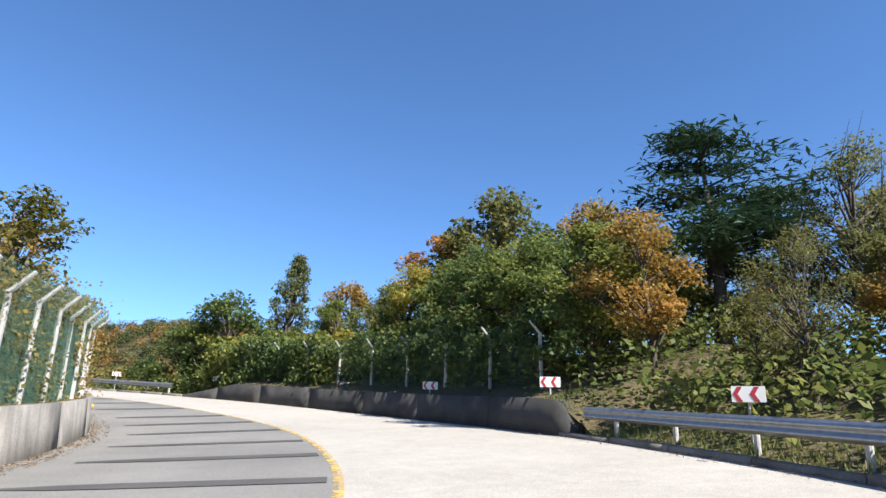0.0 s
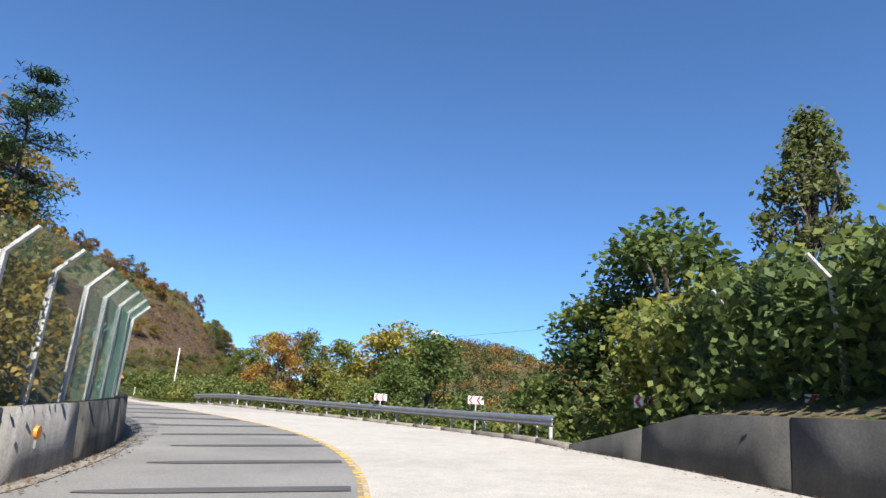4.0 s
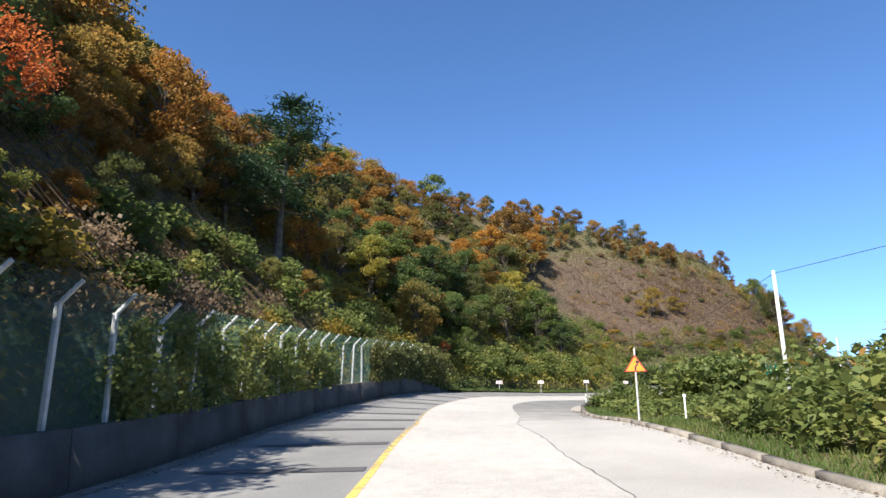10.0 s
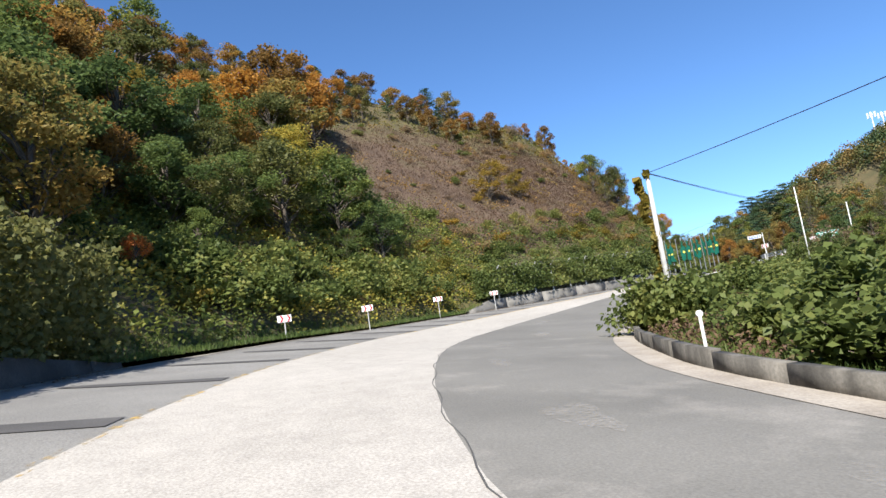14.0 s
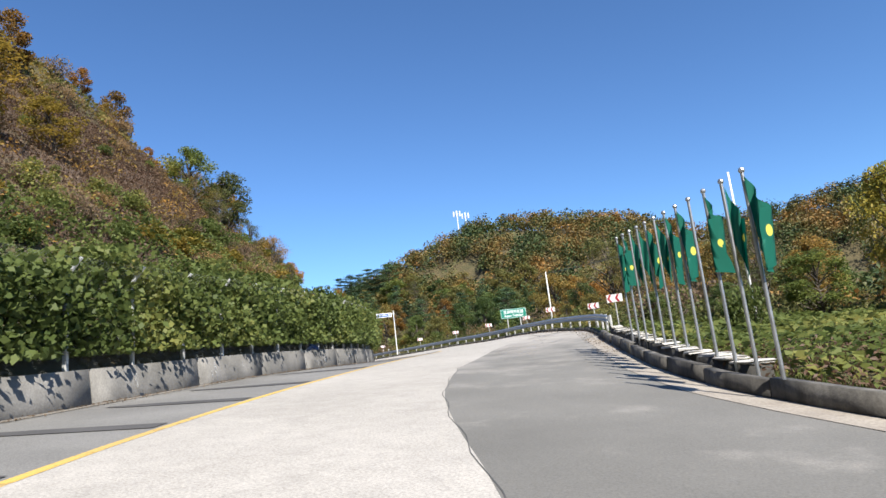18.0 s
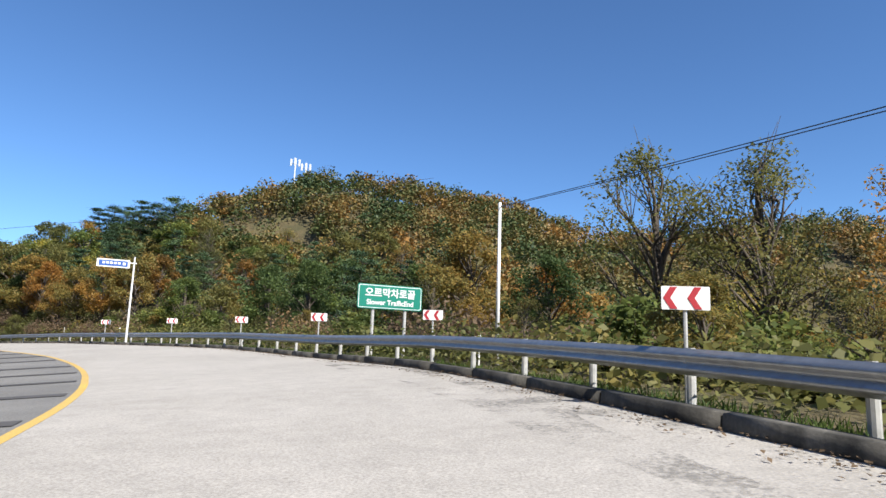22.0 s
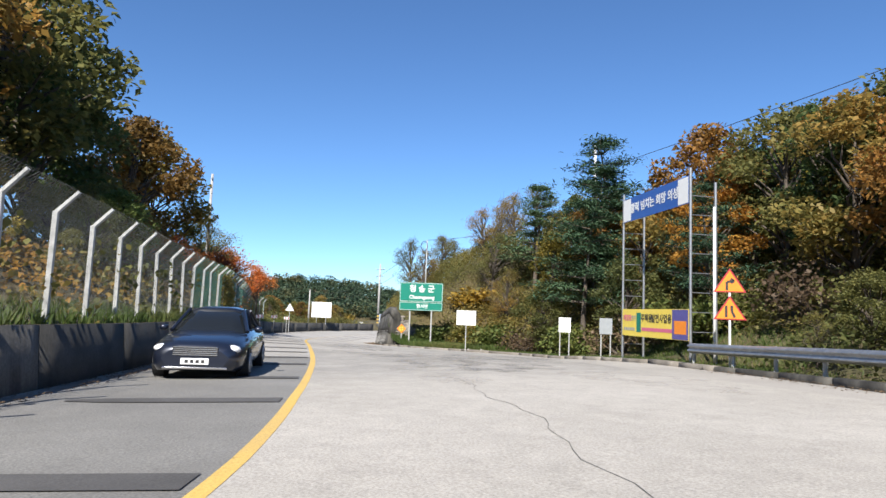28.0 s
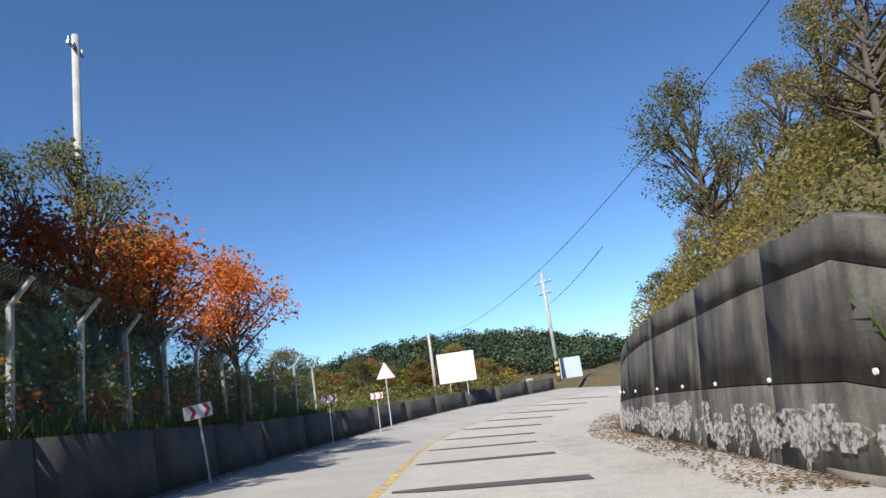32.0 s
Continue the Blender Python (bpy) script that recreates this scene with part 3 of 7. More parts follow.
# ---- ground ----
def build_ground():
    xs = np.r_[[-3500, -1800, -1000, -700, -560, -480, -430, -390, -350, -320, -298], np.arange(-284, 44, 2.0), [48, 56, 70, 90, 120, 170, 260, 420, 800, 1600, 3500]]
    ys = np.r_[[-3500, -1600, -800, -400, -220, -140, -100, -80, -66], np.arange(-56, 240, 2.0), [246, 256, 270, 290, 320, 370, 450, 600, 900, 1700, 3500]]
    gx, gy = np.meshgrid(xs, ys)
    z, s, d = ground_at(gx, gy)
    zr = road_z(s, d)
    under = (d > left_edge(s) - 3.9) & (d < right_edge(s) + 3.6) & (s > -35)
    z = np.where(under, np.minimum(z, zr) - 0.45, z)
    v = np.c_[gx.ravel(), gy.ravel(), z]
    ny, nx = gx.shape
    i = np.arange(ny - 1)[:, None] * nx + np.arange(nx - 1)[None]
    f = np.stack([i, i + 1, i + nx + 1, i + nx], -1).reshape(-1, 4)
    me = mesh_np("ground", v, f, M_GROUND, True)
    at = me.attributes.new("bare", "FLOAT", "POINT")
    at.data.foreach_set("value", bare_patch(s, d).astype(np.float32))
    tagged(new("ground", me), "hillside ground with leaf litter and a bare reddish cut slope", "ground", kind="structure")


def bare_patch(s, d):
    """1 on the cut slope that carries no trees."""
    a = np.clip((s - 150 - 0.3 * (-d - 8)) / 5, 0, 1) * np.clip((208 - s) / 6, 0, 1)
    return a * np.clip((-d - 7) / 3, 0, 1) * np.clip((table(s, (146, 24), (165, 31), (185, 29), (208, 20)) + d) / 3, 0, 1)


build_ground()
ST = np.arange(-35, 335, 1.0)
tagged(sweep("verge_left", ST, [(from_left(-0.22), 0.0), (from_left(-0.75), 0.0), (from_left(-1.6), 0.03), (from_left(-3.0), 0.03), (from_left(-4.6), 0.03), (from_left(-7.2), -0.12)], M_GROUND, drape=True, smooth=True), "earth bank behind the roadside wall", "bank", kind="structure")


def beyond(o):
    return lambda st: right_edge(st) + o


tagged(sweep("verge_right", ST, [(lambda st: right_edge(st) + table(st, (281.6, 0.30), (282.8, 0.80)), 0.0), (lambda st: right_edge(st) + table(st, (281.6, 0.5), (282.8, 1.0)), 0.0), (beyond(1.4), 0.03), (beyond(2.6), 0.03), (beyond(4.2), 0.03), (beyond(6.8), -0.12)], M_GROUND, drape=True, smooth=True), "earth verge beside the road", "verge", kind="structure")

# ---- road ----
FINE = np.arange(-35, 334.5, 0.75)
LANE_LEFT = [(from_left(-0.05), 0), (-3.2, 0), (-2.1, 0), (-1.0, 0), (middle, 0)]
road = sweep("road", FINE[FINE < 257.5], LANE_LEFT, M_ASPHALT)
tagged(sweep("road_upper", FINE[FINE > 256.5], LANE_LEFT, M_ASPHALT_UP), "pale dusty asphalt lane near the pass", "road", kind="structure")
tagged(road, "grey asphalt lane with dark cross strips", "road", kind="structure")
tagged(sweep("road_pale", FINE, [(middle, 0), (lambda t: seam(t) * 0.33, 0), (lambda t: seam(t) * 0.66, 0), (seam, 0)], M_PALE_LANE), "bright pale anti-skid road surfacing", "road", kind="structure")
outer = sweep("road_outer", FINE, [(seam, 0), (lambda t: (seam(t) + right_edge(t)) / 2, 0), (lambda t: right_edge(t) + 0.05, 0)], M_OUTER)
layer(outer, "dust", np.repeat(table(FINE, (64, 1.3), (92, 1.3), (98, 0.7), (105, 0.48), (112, 0.34), (120, 0.22), (135, 0.15), (156, 0.2), (164, 0.36), (169, 0.46), (174, 0.6), (178, 1.0), (187, 1.3)), 3))
tagged(outer, "smooth grey asphalt of the outer lane, dusty at both ends", "road", kind="structure")
line = sweep("yellow_line", FINE, [(lambda t: middle(t) - 0.075, 0.004), (lambda t: middle(t) + 0.075, 0.004)], M_LINE_WORN)
layer(line, "worn", np.repeat(table(FINE, (-35, 0.5), (40, 0.5), (50, 0.42), (85, 0.38), (94, 0.48), (104, 0.62), (132, 0.62), (144, 0.52), (152, 0.4), (160, 0.28), (262, 0.25), (268, 0.38), (285, 0.42), (300, 0.55)), 2))
tagged(line, "worn solid yellow centre line", "road marking", kind="structure")

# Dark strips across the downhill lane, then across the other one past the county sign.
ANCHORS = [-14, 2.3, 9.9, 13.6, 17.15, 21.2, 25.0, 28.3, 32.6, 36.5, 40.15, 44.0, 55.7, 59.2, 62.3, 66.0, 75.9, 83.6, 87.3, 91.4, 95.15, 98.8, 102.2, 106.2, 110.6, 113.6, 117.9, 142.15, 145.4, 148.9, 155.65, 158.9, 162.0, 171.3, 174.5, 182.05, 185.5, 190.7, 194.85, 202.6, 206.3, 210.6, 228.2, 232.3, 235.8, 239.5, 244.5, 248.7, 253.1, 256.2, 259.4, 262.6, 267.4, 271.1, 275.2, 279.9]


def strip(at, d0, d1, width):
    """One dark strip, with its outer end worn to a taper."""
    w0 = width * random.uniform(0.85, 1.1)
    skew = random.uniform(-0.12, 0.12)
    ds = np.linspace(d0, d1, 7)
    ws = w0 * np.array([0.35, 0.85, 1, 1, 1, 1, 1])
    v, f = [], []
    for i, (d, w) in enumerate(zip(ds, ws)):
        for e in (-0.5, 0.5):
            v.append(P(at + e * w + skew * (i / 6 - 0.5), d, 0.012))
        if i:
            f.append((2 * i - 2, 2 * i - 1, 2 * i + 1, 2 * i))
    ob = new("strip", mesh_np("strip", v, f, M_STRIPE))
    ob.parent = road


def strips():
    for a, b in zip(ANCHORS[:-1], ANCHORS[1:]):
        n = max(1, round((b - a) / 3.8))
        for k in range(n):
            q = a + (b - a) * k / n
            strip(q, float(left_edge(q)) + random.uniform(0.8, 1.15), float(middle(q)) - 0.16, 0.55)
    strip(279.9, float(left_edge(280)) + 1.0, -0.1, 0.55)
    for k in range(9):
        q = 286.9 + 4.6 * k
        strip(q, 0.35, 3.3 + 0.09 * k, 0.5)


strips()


def crack(pts, w=0.03):
    v, f = [], []
    for i, (s, d) in enumerate(pts):
        for e in (-1, 1):
            v.append(P(s, d + e * w * random.uniform(0.4, 1.2), 0.004))
        if i:
            f.append((2 * i - 2, 2 * i - 1, 2 * i + 1, 2 * i))
    new("crack", mesh_np("crack", v, f, M_STRIPE)).parent = road


crack([(s, seam(s) + 0.04 * math.sin(s * 0.9) + 0.03 * math.sin(s * 5.1)) for s in np.arange(64, 100, 0.5)], 0.014)
crack([(s, seam(s) + 0.04 * math.sin(s * 2.3)) for s in np.arange(100, 165, 0.5)], 0.008)
crack([(s, 2.9 + 0.10 * math.sin(s * 1.3) + 0.05 * math.sin(s * 4.1)) for s in np.arange(233, 250, 0.4)], 0.006)


def patch(s0, s1, d0, d1, material, seed):
    """A worn, irregular patch of surfacing with a ragged rim."""
    n = 90
    v = [P((s0 + s1) / 2, (d0 + d1) / 2, 0.009)]
    for k in range(n):
        a = 2 * math.pi * k / n
        q = 0.78 + 0.22 * noise.noise(Vector((math.cos(a) * 1.6, math.sin(a) * 1.6, seed * 7.3))) + 0.16 * noise.noise(Vector((math.cos(a) * 6, math.sin(a) * 6, seed * 3.1)))
        v.append(P((s0 + s1) / 2 + math.cos(a) * q * (s1 - s0) / 2, (d0 + d1) / 2 + math.sin(a) * q * (d1 - d0) / 2, 0.009))
    f = [(0, 1 + k, 1 + (k + 1) % n) for k in range(n)]
    new("worn_patch", mesh_np("worn_patch", v, f, material)).parent = road


for a, b, c, d, m_, sd_ in ((163, 174, 3.9, 5.6, M_DUST, 3), (170, 188, 4.6, 7.2, M_DUST, 2), (176, 202, 4.8, 7.0, M_WORN, 23), (121, 123.5, 4.5, 5.0, M_DUST, 4), (126, 129, 4.9, 5.4, M_DUST, 5), (139, 142, 4.8, 5.4, M_DUST, 6),
                            (110, 114, 5.2, 5.9, M_DUST, 7), (115, 118, 4.3, 5.0, M_DUST, 13), (131, 135, 5.8, 6.5, M_DUST, 14), (246, 258, 1.6, 4.4, M_DUST, 8), (252, 264, 3.4, 6.4, M_DUST, 9), (249, 263, 1.2, 7.6, M_WORN, 20), (254, 266, 5.0, 10.0, M_WORN, 21), (262, 276, 1.0, 4.6, M_WORN, 22),
                            (245, 253, 5.6, 9.0, M_DUST, 10), (258, 272, 0.3, 3.2, M_DUST, 11), (276.5, 279, -3.9, 0.0, M_DUST, 12), (270, 279, 0.4, 5.0, M_DUST, 15), (266, 266.25, 5.2, 6.0, M_LINE_W, 16), (265, 265.2, 7.0, 8.4, M_LINE_W, 17),
                            (284, 300, 3.4, 5.2, M_DUST, 18), (281.4, 284.4, 0.3, 5.6, M_BRIGHT, 24), (282.6, 285.6, -3.6, 0.2, M_BRIGHT, 25), (279.2, 283.0, -3.4, -2.4, M_BRIGHT, 26)):
    patch(a, b, c, d, m_, sd_)

# Gutter and kerb along the outer side.
tagged(sweep("gutter_left", FINE, [(from_left(-0.04), 0.012), (from_left(0.28), 0.012)], M_KERB), "dusty concrete gutter at the wall's foot", "gutter", kind="structure")


tagged(sweep("gutter_right", np.arange(112, 172, 0.75), [(beyond(-0.55), 0.008), (beyond(0.03), 0.012)], M_GUTTER), "pale concrete gutter along the inner kerb", "gutter", kind="structure")


def kerb_run(a, b, height=0.12, material=None):
    k = thing("kerb", "low weathered concrete kerb along the verge", "kerb", kind="structure")
    st = np.arange(a, b, 2.0)
    for s0 in st:
        h = height * random.uniform(0.85, 1.12)
        sweep("kerb_stone", [s0 + 0.012, s0 + 0.67, s0 + 1.33, s0 + 1.988], [(beyond(0.0), -0.1), (beyond(0.02), h), (beyond(0.17), h + 0.01), (beyond(0.19), -0.1)], material or M_KERB, closed=True, parent=k)


kerb_run(-20, 15)
kerb_run(43, 111)
kerb_run(111, 171, 0.27, M_CONC_MID)
# Darker colour here holds both the kerb's dirt and the shade over it.
kerb_run(171, 252, 0.16, M_CONC_DARK)
kerb_run(252, 273, 0.14)
kerb_run(273, 284)


def wall_run(name, label, a, b, base, foot, top, thick, step=4.0, tiers=(0.0, 1.0), material=M_CONC):
    """A concrete wall cast in bays, with a narrow joint between them."""
    w = thing(name, label, "wall", kind="structure")
    s = a
    while s < b - 0.1:
        e = min(s + step * random.uniform(0.92, 1.06), b)
        st = np.linspace(s + 0.012, e - 0.012, 6)
        for t0, t1 in zip(tiers[:-1], tiers[1:]):
            lo = (lambda q, t=t0: top(q) * t + (0.008 if t else -0.4))
            hi = (lambda q, t=t1: top(q) * t - (0.008 if t < 1 else 0.0))
            sg = 1 if foot > 0 else -1
            bt = (lambda q, t=t0: base(q) + foot * t)
            bu = (lambda q, t=t1: base(q) + foot * t)
            sweep("bay", st, [(bt, lo), (bu, hi), (lambda q: base(q) + sg * thick, hi), (lambda q: base(q) + sg * thick, lo)], material, closed=True, parent=w)
        s = e
    return w


def left_base(q):
    return left_edge(q)


wall_run("wall_left_lower", "pale grey stained concrete retaining wall under the fence", -34, 40, left_base, -0.10, wall_left, 0.34, material=M_CONC_PALE)
# Shadow round the bend is painted in by this stretch's darker concrete.
wall_run("wall_left_bend", "stained concrete retaining wall round the bend, coloured darker for shade", 40, 58, left_base, -0.10, wall_left, 0.34, material=M_CONC_DARK)
# Shade from the wooded slope is put into this wall's near-black colour.
wall_run("wall_left_middle", "stained concrete retaining wall below the wooded slope, near black with painted shade", 58, 126, left_base, -0.10, wall_left, 0.34, material=M_CONC_SHADE)
wall_run("wall_left_hedge", "brownish grey concrete roadside wall under the vine hedge", 151.5, 201.5, left_base, -0.10, wall_left, 0.34, material=M_CONC)
wall_run("wall_left_upper", "dark stained concrete roadside wall with white streaks", 201.5, 246, left_base, -0.10, wall_left, 0.34, material=M_CONC_MID)
# This face turns from the sun; its colour is darkened for that shade.
wall_run("wall_left_pass", "stained concrete roadside wall under the tall trees, its shade coloured in", 246, 333, left_base, -0.10, wall_left, 0.34, material=M_CONC_SHADE)
# Staining and the shade under the trees both sit in this near-black colour.
wall_run("wall_right_lower", "shaded low concrete wall with sloping ends", 15.6, 43.5, right_edge, 0.10, wall_right, 0.5, material=M_CONC_SHADE)
wall_run("wall_right_upper", "tall stained concrete retaining wall with cast joints", 283.05, 309, right_edge, 0.42, wall_right, 0.85, 3.2, (0.0, 0.36, 0.82, 1.0), M_CONC_DARK)


# ---- guard rail ----
def rail_run(a, b, label):
    g = thing("guard_rail", label, "guard rail", group="guard rails")
    face = 0.42

    def off(o):
        return lambda q: right_edge(q) + face + o

    prof = [(0.0, 0.43), (-0.03, 0.46), (-0.085, 0.49), (-0.085, 0.53), (-0.02, 0.565), (-0.02, 0.605), (-0.085, 0.64), (-0.085, 0.68), (-0.03, 0.71), (0.0, 0.74)]
    prof = [(off(d), h + 0.02) for d, h in prof]
    s = a
    while s < b - 0.2:
        e = min(s + 4.0, b)
        sweep("beam", np.linspace(s, e + 0.02, 7), prof, M_STEEL, parent=g)
        s = e
    for q in np.arange(a + 0.4, b, 2.0):
        d = float(right_edge(q)) + face + 0.09
        p, yaw = P(q, d), facing(q)
        bm = bmesh.new()
        tube(bm, (0, 0, -0.5), (0, 0, 0.76), 0.057, n=10)
        o = part("post", bm, M_POST, g)
        o.matrix_world = pose(*p, 0, 0, yaw)
        bm = bmesh.new()
        box(bm, -0.10, 0.0, -0.05, 0.05, 0.5, 0.72, 0.008)
        o2 = part("bracket", bm, M_STEEL, g)
        o2.matrix_world = pose(*p, 0, 0, yaw)
    return g


rail_run(-20, 15.4, "galvanised W-beam guard rail beside dense roadside trees")
rail_run(44.6, 77.3, "long galvanised W-beam guard rail on the curve's outer side")
rail_run(171.5, 254, "dull grey W-beam guard rail round the upper bend")


# ---- mesh fence with cranked posts ----
def post_mesh():
    bm = bmesh.new()
    box(bm, -0.045, 0.045, -0.045, 0.045, -0.3, 2.05, 0.006)
    tube(bm, (0, 0, 2.02), (0.36, 0, 2.42), 0.05, 0.042, 6)
    me = bpy.data.meshes.new("post")
    bm.to_mesh(me)
    bm.free()
    me.materials.append(M_POST)
    return me


def net_mesh(n, thick, material):
    """Woven wire in a unit panel: x along, z up to 2.05 m, then cranked towards the road (y)."""
    v, f = [], []

    def wire(a, b):
        a, b = Vector(a), Vector(b)
        t = (b - a).normalized()
        n1 = t.cross(Vector((0, 1, 0.3))).normalized() * thick
        n2 = t.cross(n1).normalized() * thick
        k = len(v)
        for q in (a, b):
            v.extend((q + n1, q - n1 * 0.5 + n2 * 0.87, q - n1 * 0.5 - n2 * 0.87))
        for i in range(3):
            j = (i + 1) % 3
            f.append((k + i, k + j, k + 3 + j, k + 3 + i))

    hgt = 2.05
    gap = 2.5 / n
    for i in range(-int(hgt / gap), n):
        for sg in (1, -1):
            x0, x1 = i * gap, i * gap + hgt
            z0, z1 = 0.0, hgt
            if x0 < 0:
                z0, x0 = -x0, 0.0
            if x1 > 2.5:
                z1, x1 = hgt - (x1 - 2.5), 2.5
            if z1 - z0 < 0.02:
                continue
            wire((x0 if sg > 0 else 2.5 - x0, 0, z0), (x1 if sg > 0 else 2.5 - x1, 0, z1))
    for i in range(0, n, 2):
        wire((i * gap, 0, hgt), (i * gap + 0.4, 0.36, hgt + 0.4))
        wire((2.5 - i * gap, 0, hgt), (2.1 - i * gap, 0.36, hgt + 0.4))
    for z in (0.04, 0.7, 1.38, 2.05):
        wire((0, 0.02, z), (2.5, 0.02, z))
    wire((0, 0.36, 2.43), (2.5, 0.36, 2.43))
    return mesh_np("net", v, f, material)


POST_ME, NET_ME, NET_GREY = post_mesh(), net_mesh(44, 0.002, M_WIRE), net_mesh(36, 0.0014, M_WIRE_GREY)


def fence_run(a, b, offset, top, side, label, step=2.5, net=NET_ME):
    """Posts on the wall's crown and nets between them. side: 1 cranks towards +offset, -1 the other way."""
    g = thing("safety_fence", label, "fence", group="mesh fences")
    last = None
    for q in np.arange(a, b, step):
        d = offset(q) if callable(offset) else offset
        base = P(q, d, float(top(q)) - 0.02)
        _, r = heading(np.atleast_1d(q))
        yaw = math.degrees(math.atan2(r[0, 1] * side, r[0, 0] * side))
        o = new("post", POST_ME)
        o.parent = g
        o.matrix_world = pose(*base, 0, random.uniform(-1.5, 1.5), yaw)
        if last is not None:
            ax, up = (base - last) / 2.5, Vector((0, 0, 1))
            out = Vector((r[0, 0] * side, r[0, 1] * side, 0))
            m = Matrix((ax, out, up)).transposed().to_4x4()
            m.translation = last
            n = new("net", net)
            n.parent = g
            n.matrix_world = m
        last = base
    return g


fence_run(-14, 122, lambda q: float(left_edge(q)) - 0.4, wall_left, 1, "green wire mesh fence with pale cranked steel posts", 1.8)
UPPER = lambda q: float(left_edge(q)) - 0.3 - float(table(q, (235, 0), (255, 0.5), (276, 0.5)))
fence_run(155.2, 262, UPPER, wall_left, 1, "weathered wire mesh fence with pale cranked posts above the wall", 2.05, NET_GREY)
fence_run(261.8, 306, UPPER, wall_left, 1, "green wire mesh fence under the maples with pale cranked posts", 2.05)
fence_run(18.5, 42, lambda q: float(right_edge(q)) + 1.3, wall_right, -1, "overgrown wire mesh fence on the shaded wall")


# ---- signs ----
def ground_z(x, y):
    return float(ground_at([x], [y])[0][0])


def foot_z(x, y):
    """Top of whatever a post stands on."""
    s, d = locate([x], [y])
    if left_edge(s)[0] < d[0] < right_edge(s)[0]:
        return float(road_z(s, d)[0])
    return ground_z(x, y)


def frame_text(body, size, material, parent, at, name="lettering", align="CENTER"):
    cu = bpy.data.curves.new(name, "FONT")
    cu.body, cu.size, cu.align_x, cu.align_y, cu.extrude, cu.offset = body, size, align, "CENTER", 0.002, size * 0.022
    cu.materials.append(material)
    ob = new(name, cu)
    ob.parent = parent
    ob.matrix_local = Matrix.Translation(at) @ pose(0, 0, 0, 90)
    return ob


def rounded(w, h, t, r, z=0.0):
    """A flat plate in the xz plane with rounded corners, its face towards -y."""
    bm = bmesh.new()
    pts = []
    for cx, cz, a0 in ((w / 2 - r, h / 2 - r, 0), (-w / 2 + r, h / 2 - r, 90), (-w / 2 + r, -h / 2 + r, 180), (w / 2 - r, -h / 2 + r, 270)):
        for k in range(5):
            a = radians(a0 + k * 22.5)
            pts.append((cx + r * math.cos(a), cz + r * math.sin(a)))
    lo = [bm.verts.new((x, -t / 2, q + z)) for x, q in pts]
    hi = [bm.verts.new((x, t / 2, q + z)) for x, q in pts]
    bm.faces.new(lo)
    bm.faces.new(list(reversed(hi)))
    for i in range(len(pts)):
        j = (i + 1) % len(pts)
        bm.faces.new((lo[j], lo[i], hi[i], hi[j]))
    bmesh.ops.recalc_face_normals(bm, faces=bm.faces)
    return bm


def poly_plate(pts, t, y=0.0):
    bm = bmesh.new()
    lo = [bm.verts.new((x, y - t / 2, z)) for x, z in pts]
    hi = [bm.verts.new((x, y + t / 2, z)) for x, z in pts]
    bm.faces.new(lo)
    bm.faces.new(list(reversed(hi)))
    for i in range(len(pts)):
        j = (i + 1) % len(pts)
        bm.faces.new((lo[j], lo[i], hi[i], hi[j]))
    bmesh.ops.recalc_face_normals(bm, faces=bm.faces)
    return bm


def turned(x, y, z, toward):
    """Upright pose at a place whose -y side looks at the plan point toward."""
    yaw = math.degrees(math.atan2(toward[1] - y, toward[0] - x)) + 90
    return pose(x, y, z, 0, 0, yaw)


def chevron(x, y, zc, toward, way, label, tilt=0.0, sink=0.0):
    """A double chevron board on a post; way -1 points to the viewer's left."""
    g = thing("chevron_sign", label, "road sign", turned(x, y, zc, toward) @ pose(0, 0, 0, 0, tilt, 0), "chevron signs along the bends")
    low = foot_z(x, y) - zc - 0.15 - sink
    bm = bmesh.new()
    tube(bm, (0, 0.035, min(low, -0.35)), (0, 0.035, 0.10), 0.026, n=8)
    part("post", bm, M_POST, g)
    part("board", rounded(0.58, 0.29, 0.02, 0.015), M_WHITE, g)
    for cx in (-0.145, 0.145):
        w, h, k = 0.10, 0.135, 0.085
        pts = [(cx - w * way * -1 * 0.0 + way * (w - k) - way * 0.06, h), (cx + way * w - way * 0.06 + way * 0.0, h), (cx + way * (w + k) - way * 0.06, 0), (cx + way * w - way * 0.06, -h), (cx + way * (w - k) - way * 0.06, -h), (cx + way * w - way * 0.06, 0)]
        bm = poly_plate(pts, 0.006, -0.0135)
        part("chevron", bm, M_RED, g)
    return g


def clear_of_road(x, y, room=0.62):
    """Moves a post out behind the kerb where it would stand on the road."""
    s, d = locate([x], [y])
    e = right_edge(s) + room
    if left_edge(s)[0] < d[0] < e[0]:
        p = P(float(s[0]), float(e[0]))
        return p.x, p.y
    return x, y


def station_xy(s, d):
    p = P(s, d)
    return p.x, p.y


def back_of(s, d=2.0, far=30):
    p = P(s - far, d)
    return p.x, p.y


for x, y, z in ((-0.2, 25.2, 2.85), (-4.6, 32.6, 3.25), (-9.3, 37.4, 3.6), (-13.6, 41.0, 3.93), (-22.3, 45.9, 4.4), (-29.2, 47.7, 4.7)):
    s_ = locate([x], [y])[0][0]
    chevron(x, y, z, back_of(s_), -1, "white board with two dark red chevrons outside the bend")
for x, y, z in ((5.8, 12.1, 2.0), (3.28, 18.69, 2.62)):
    chevron(x, y, z, (0.5, 0.0), -1, "white board with two dark red chevrons behind the guard rail")
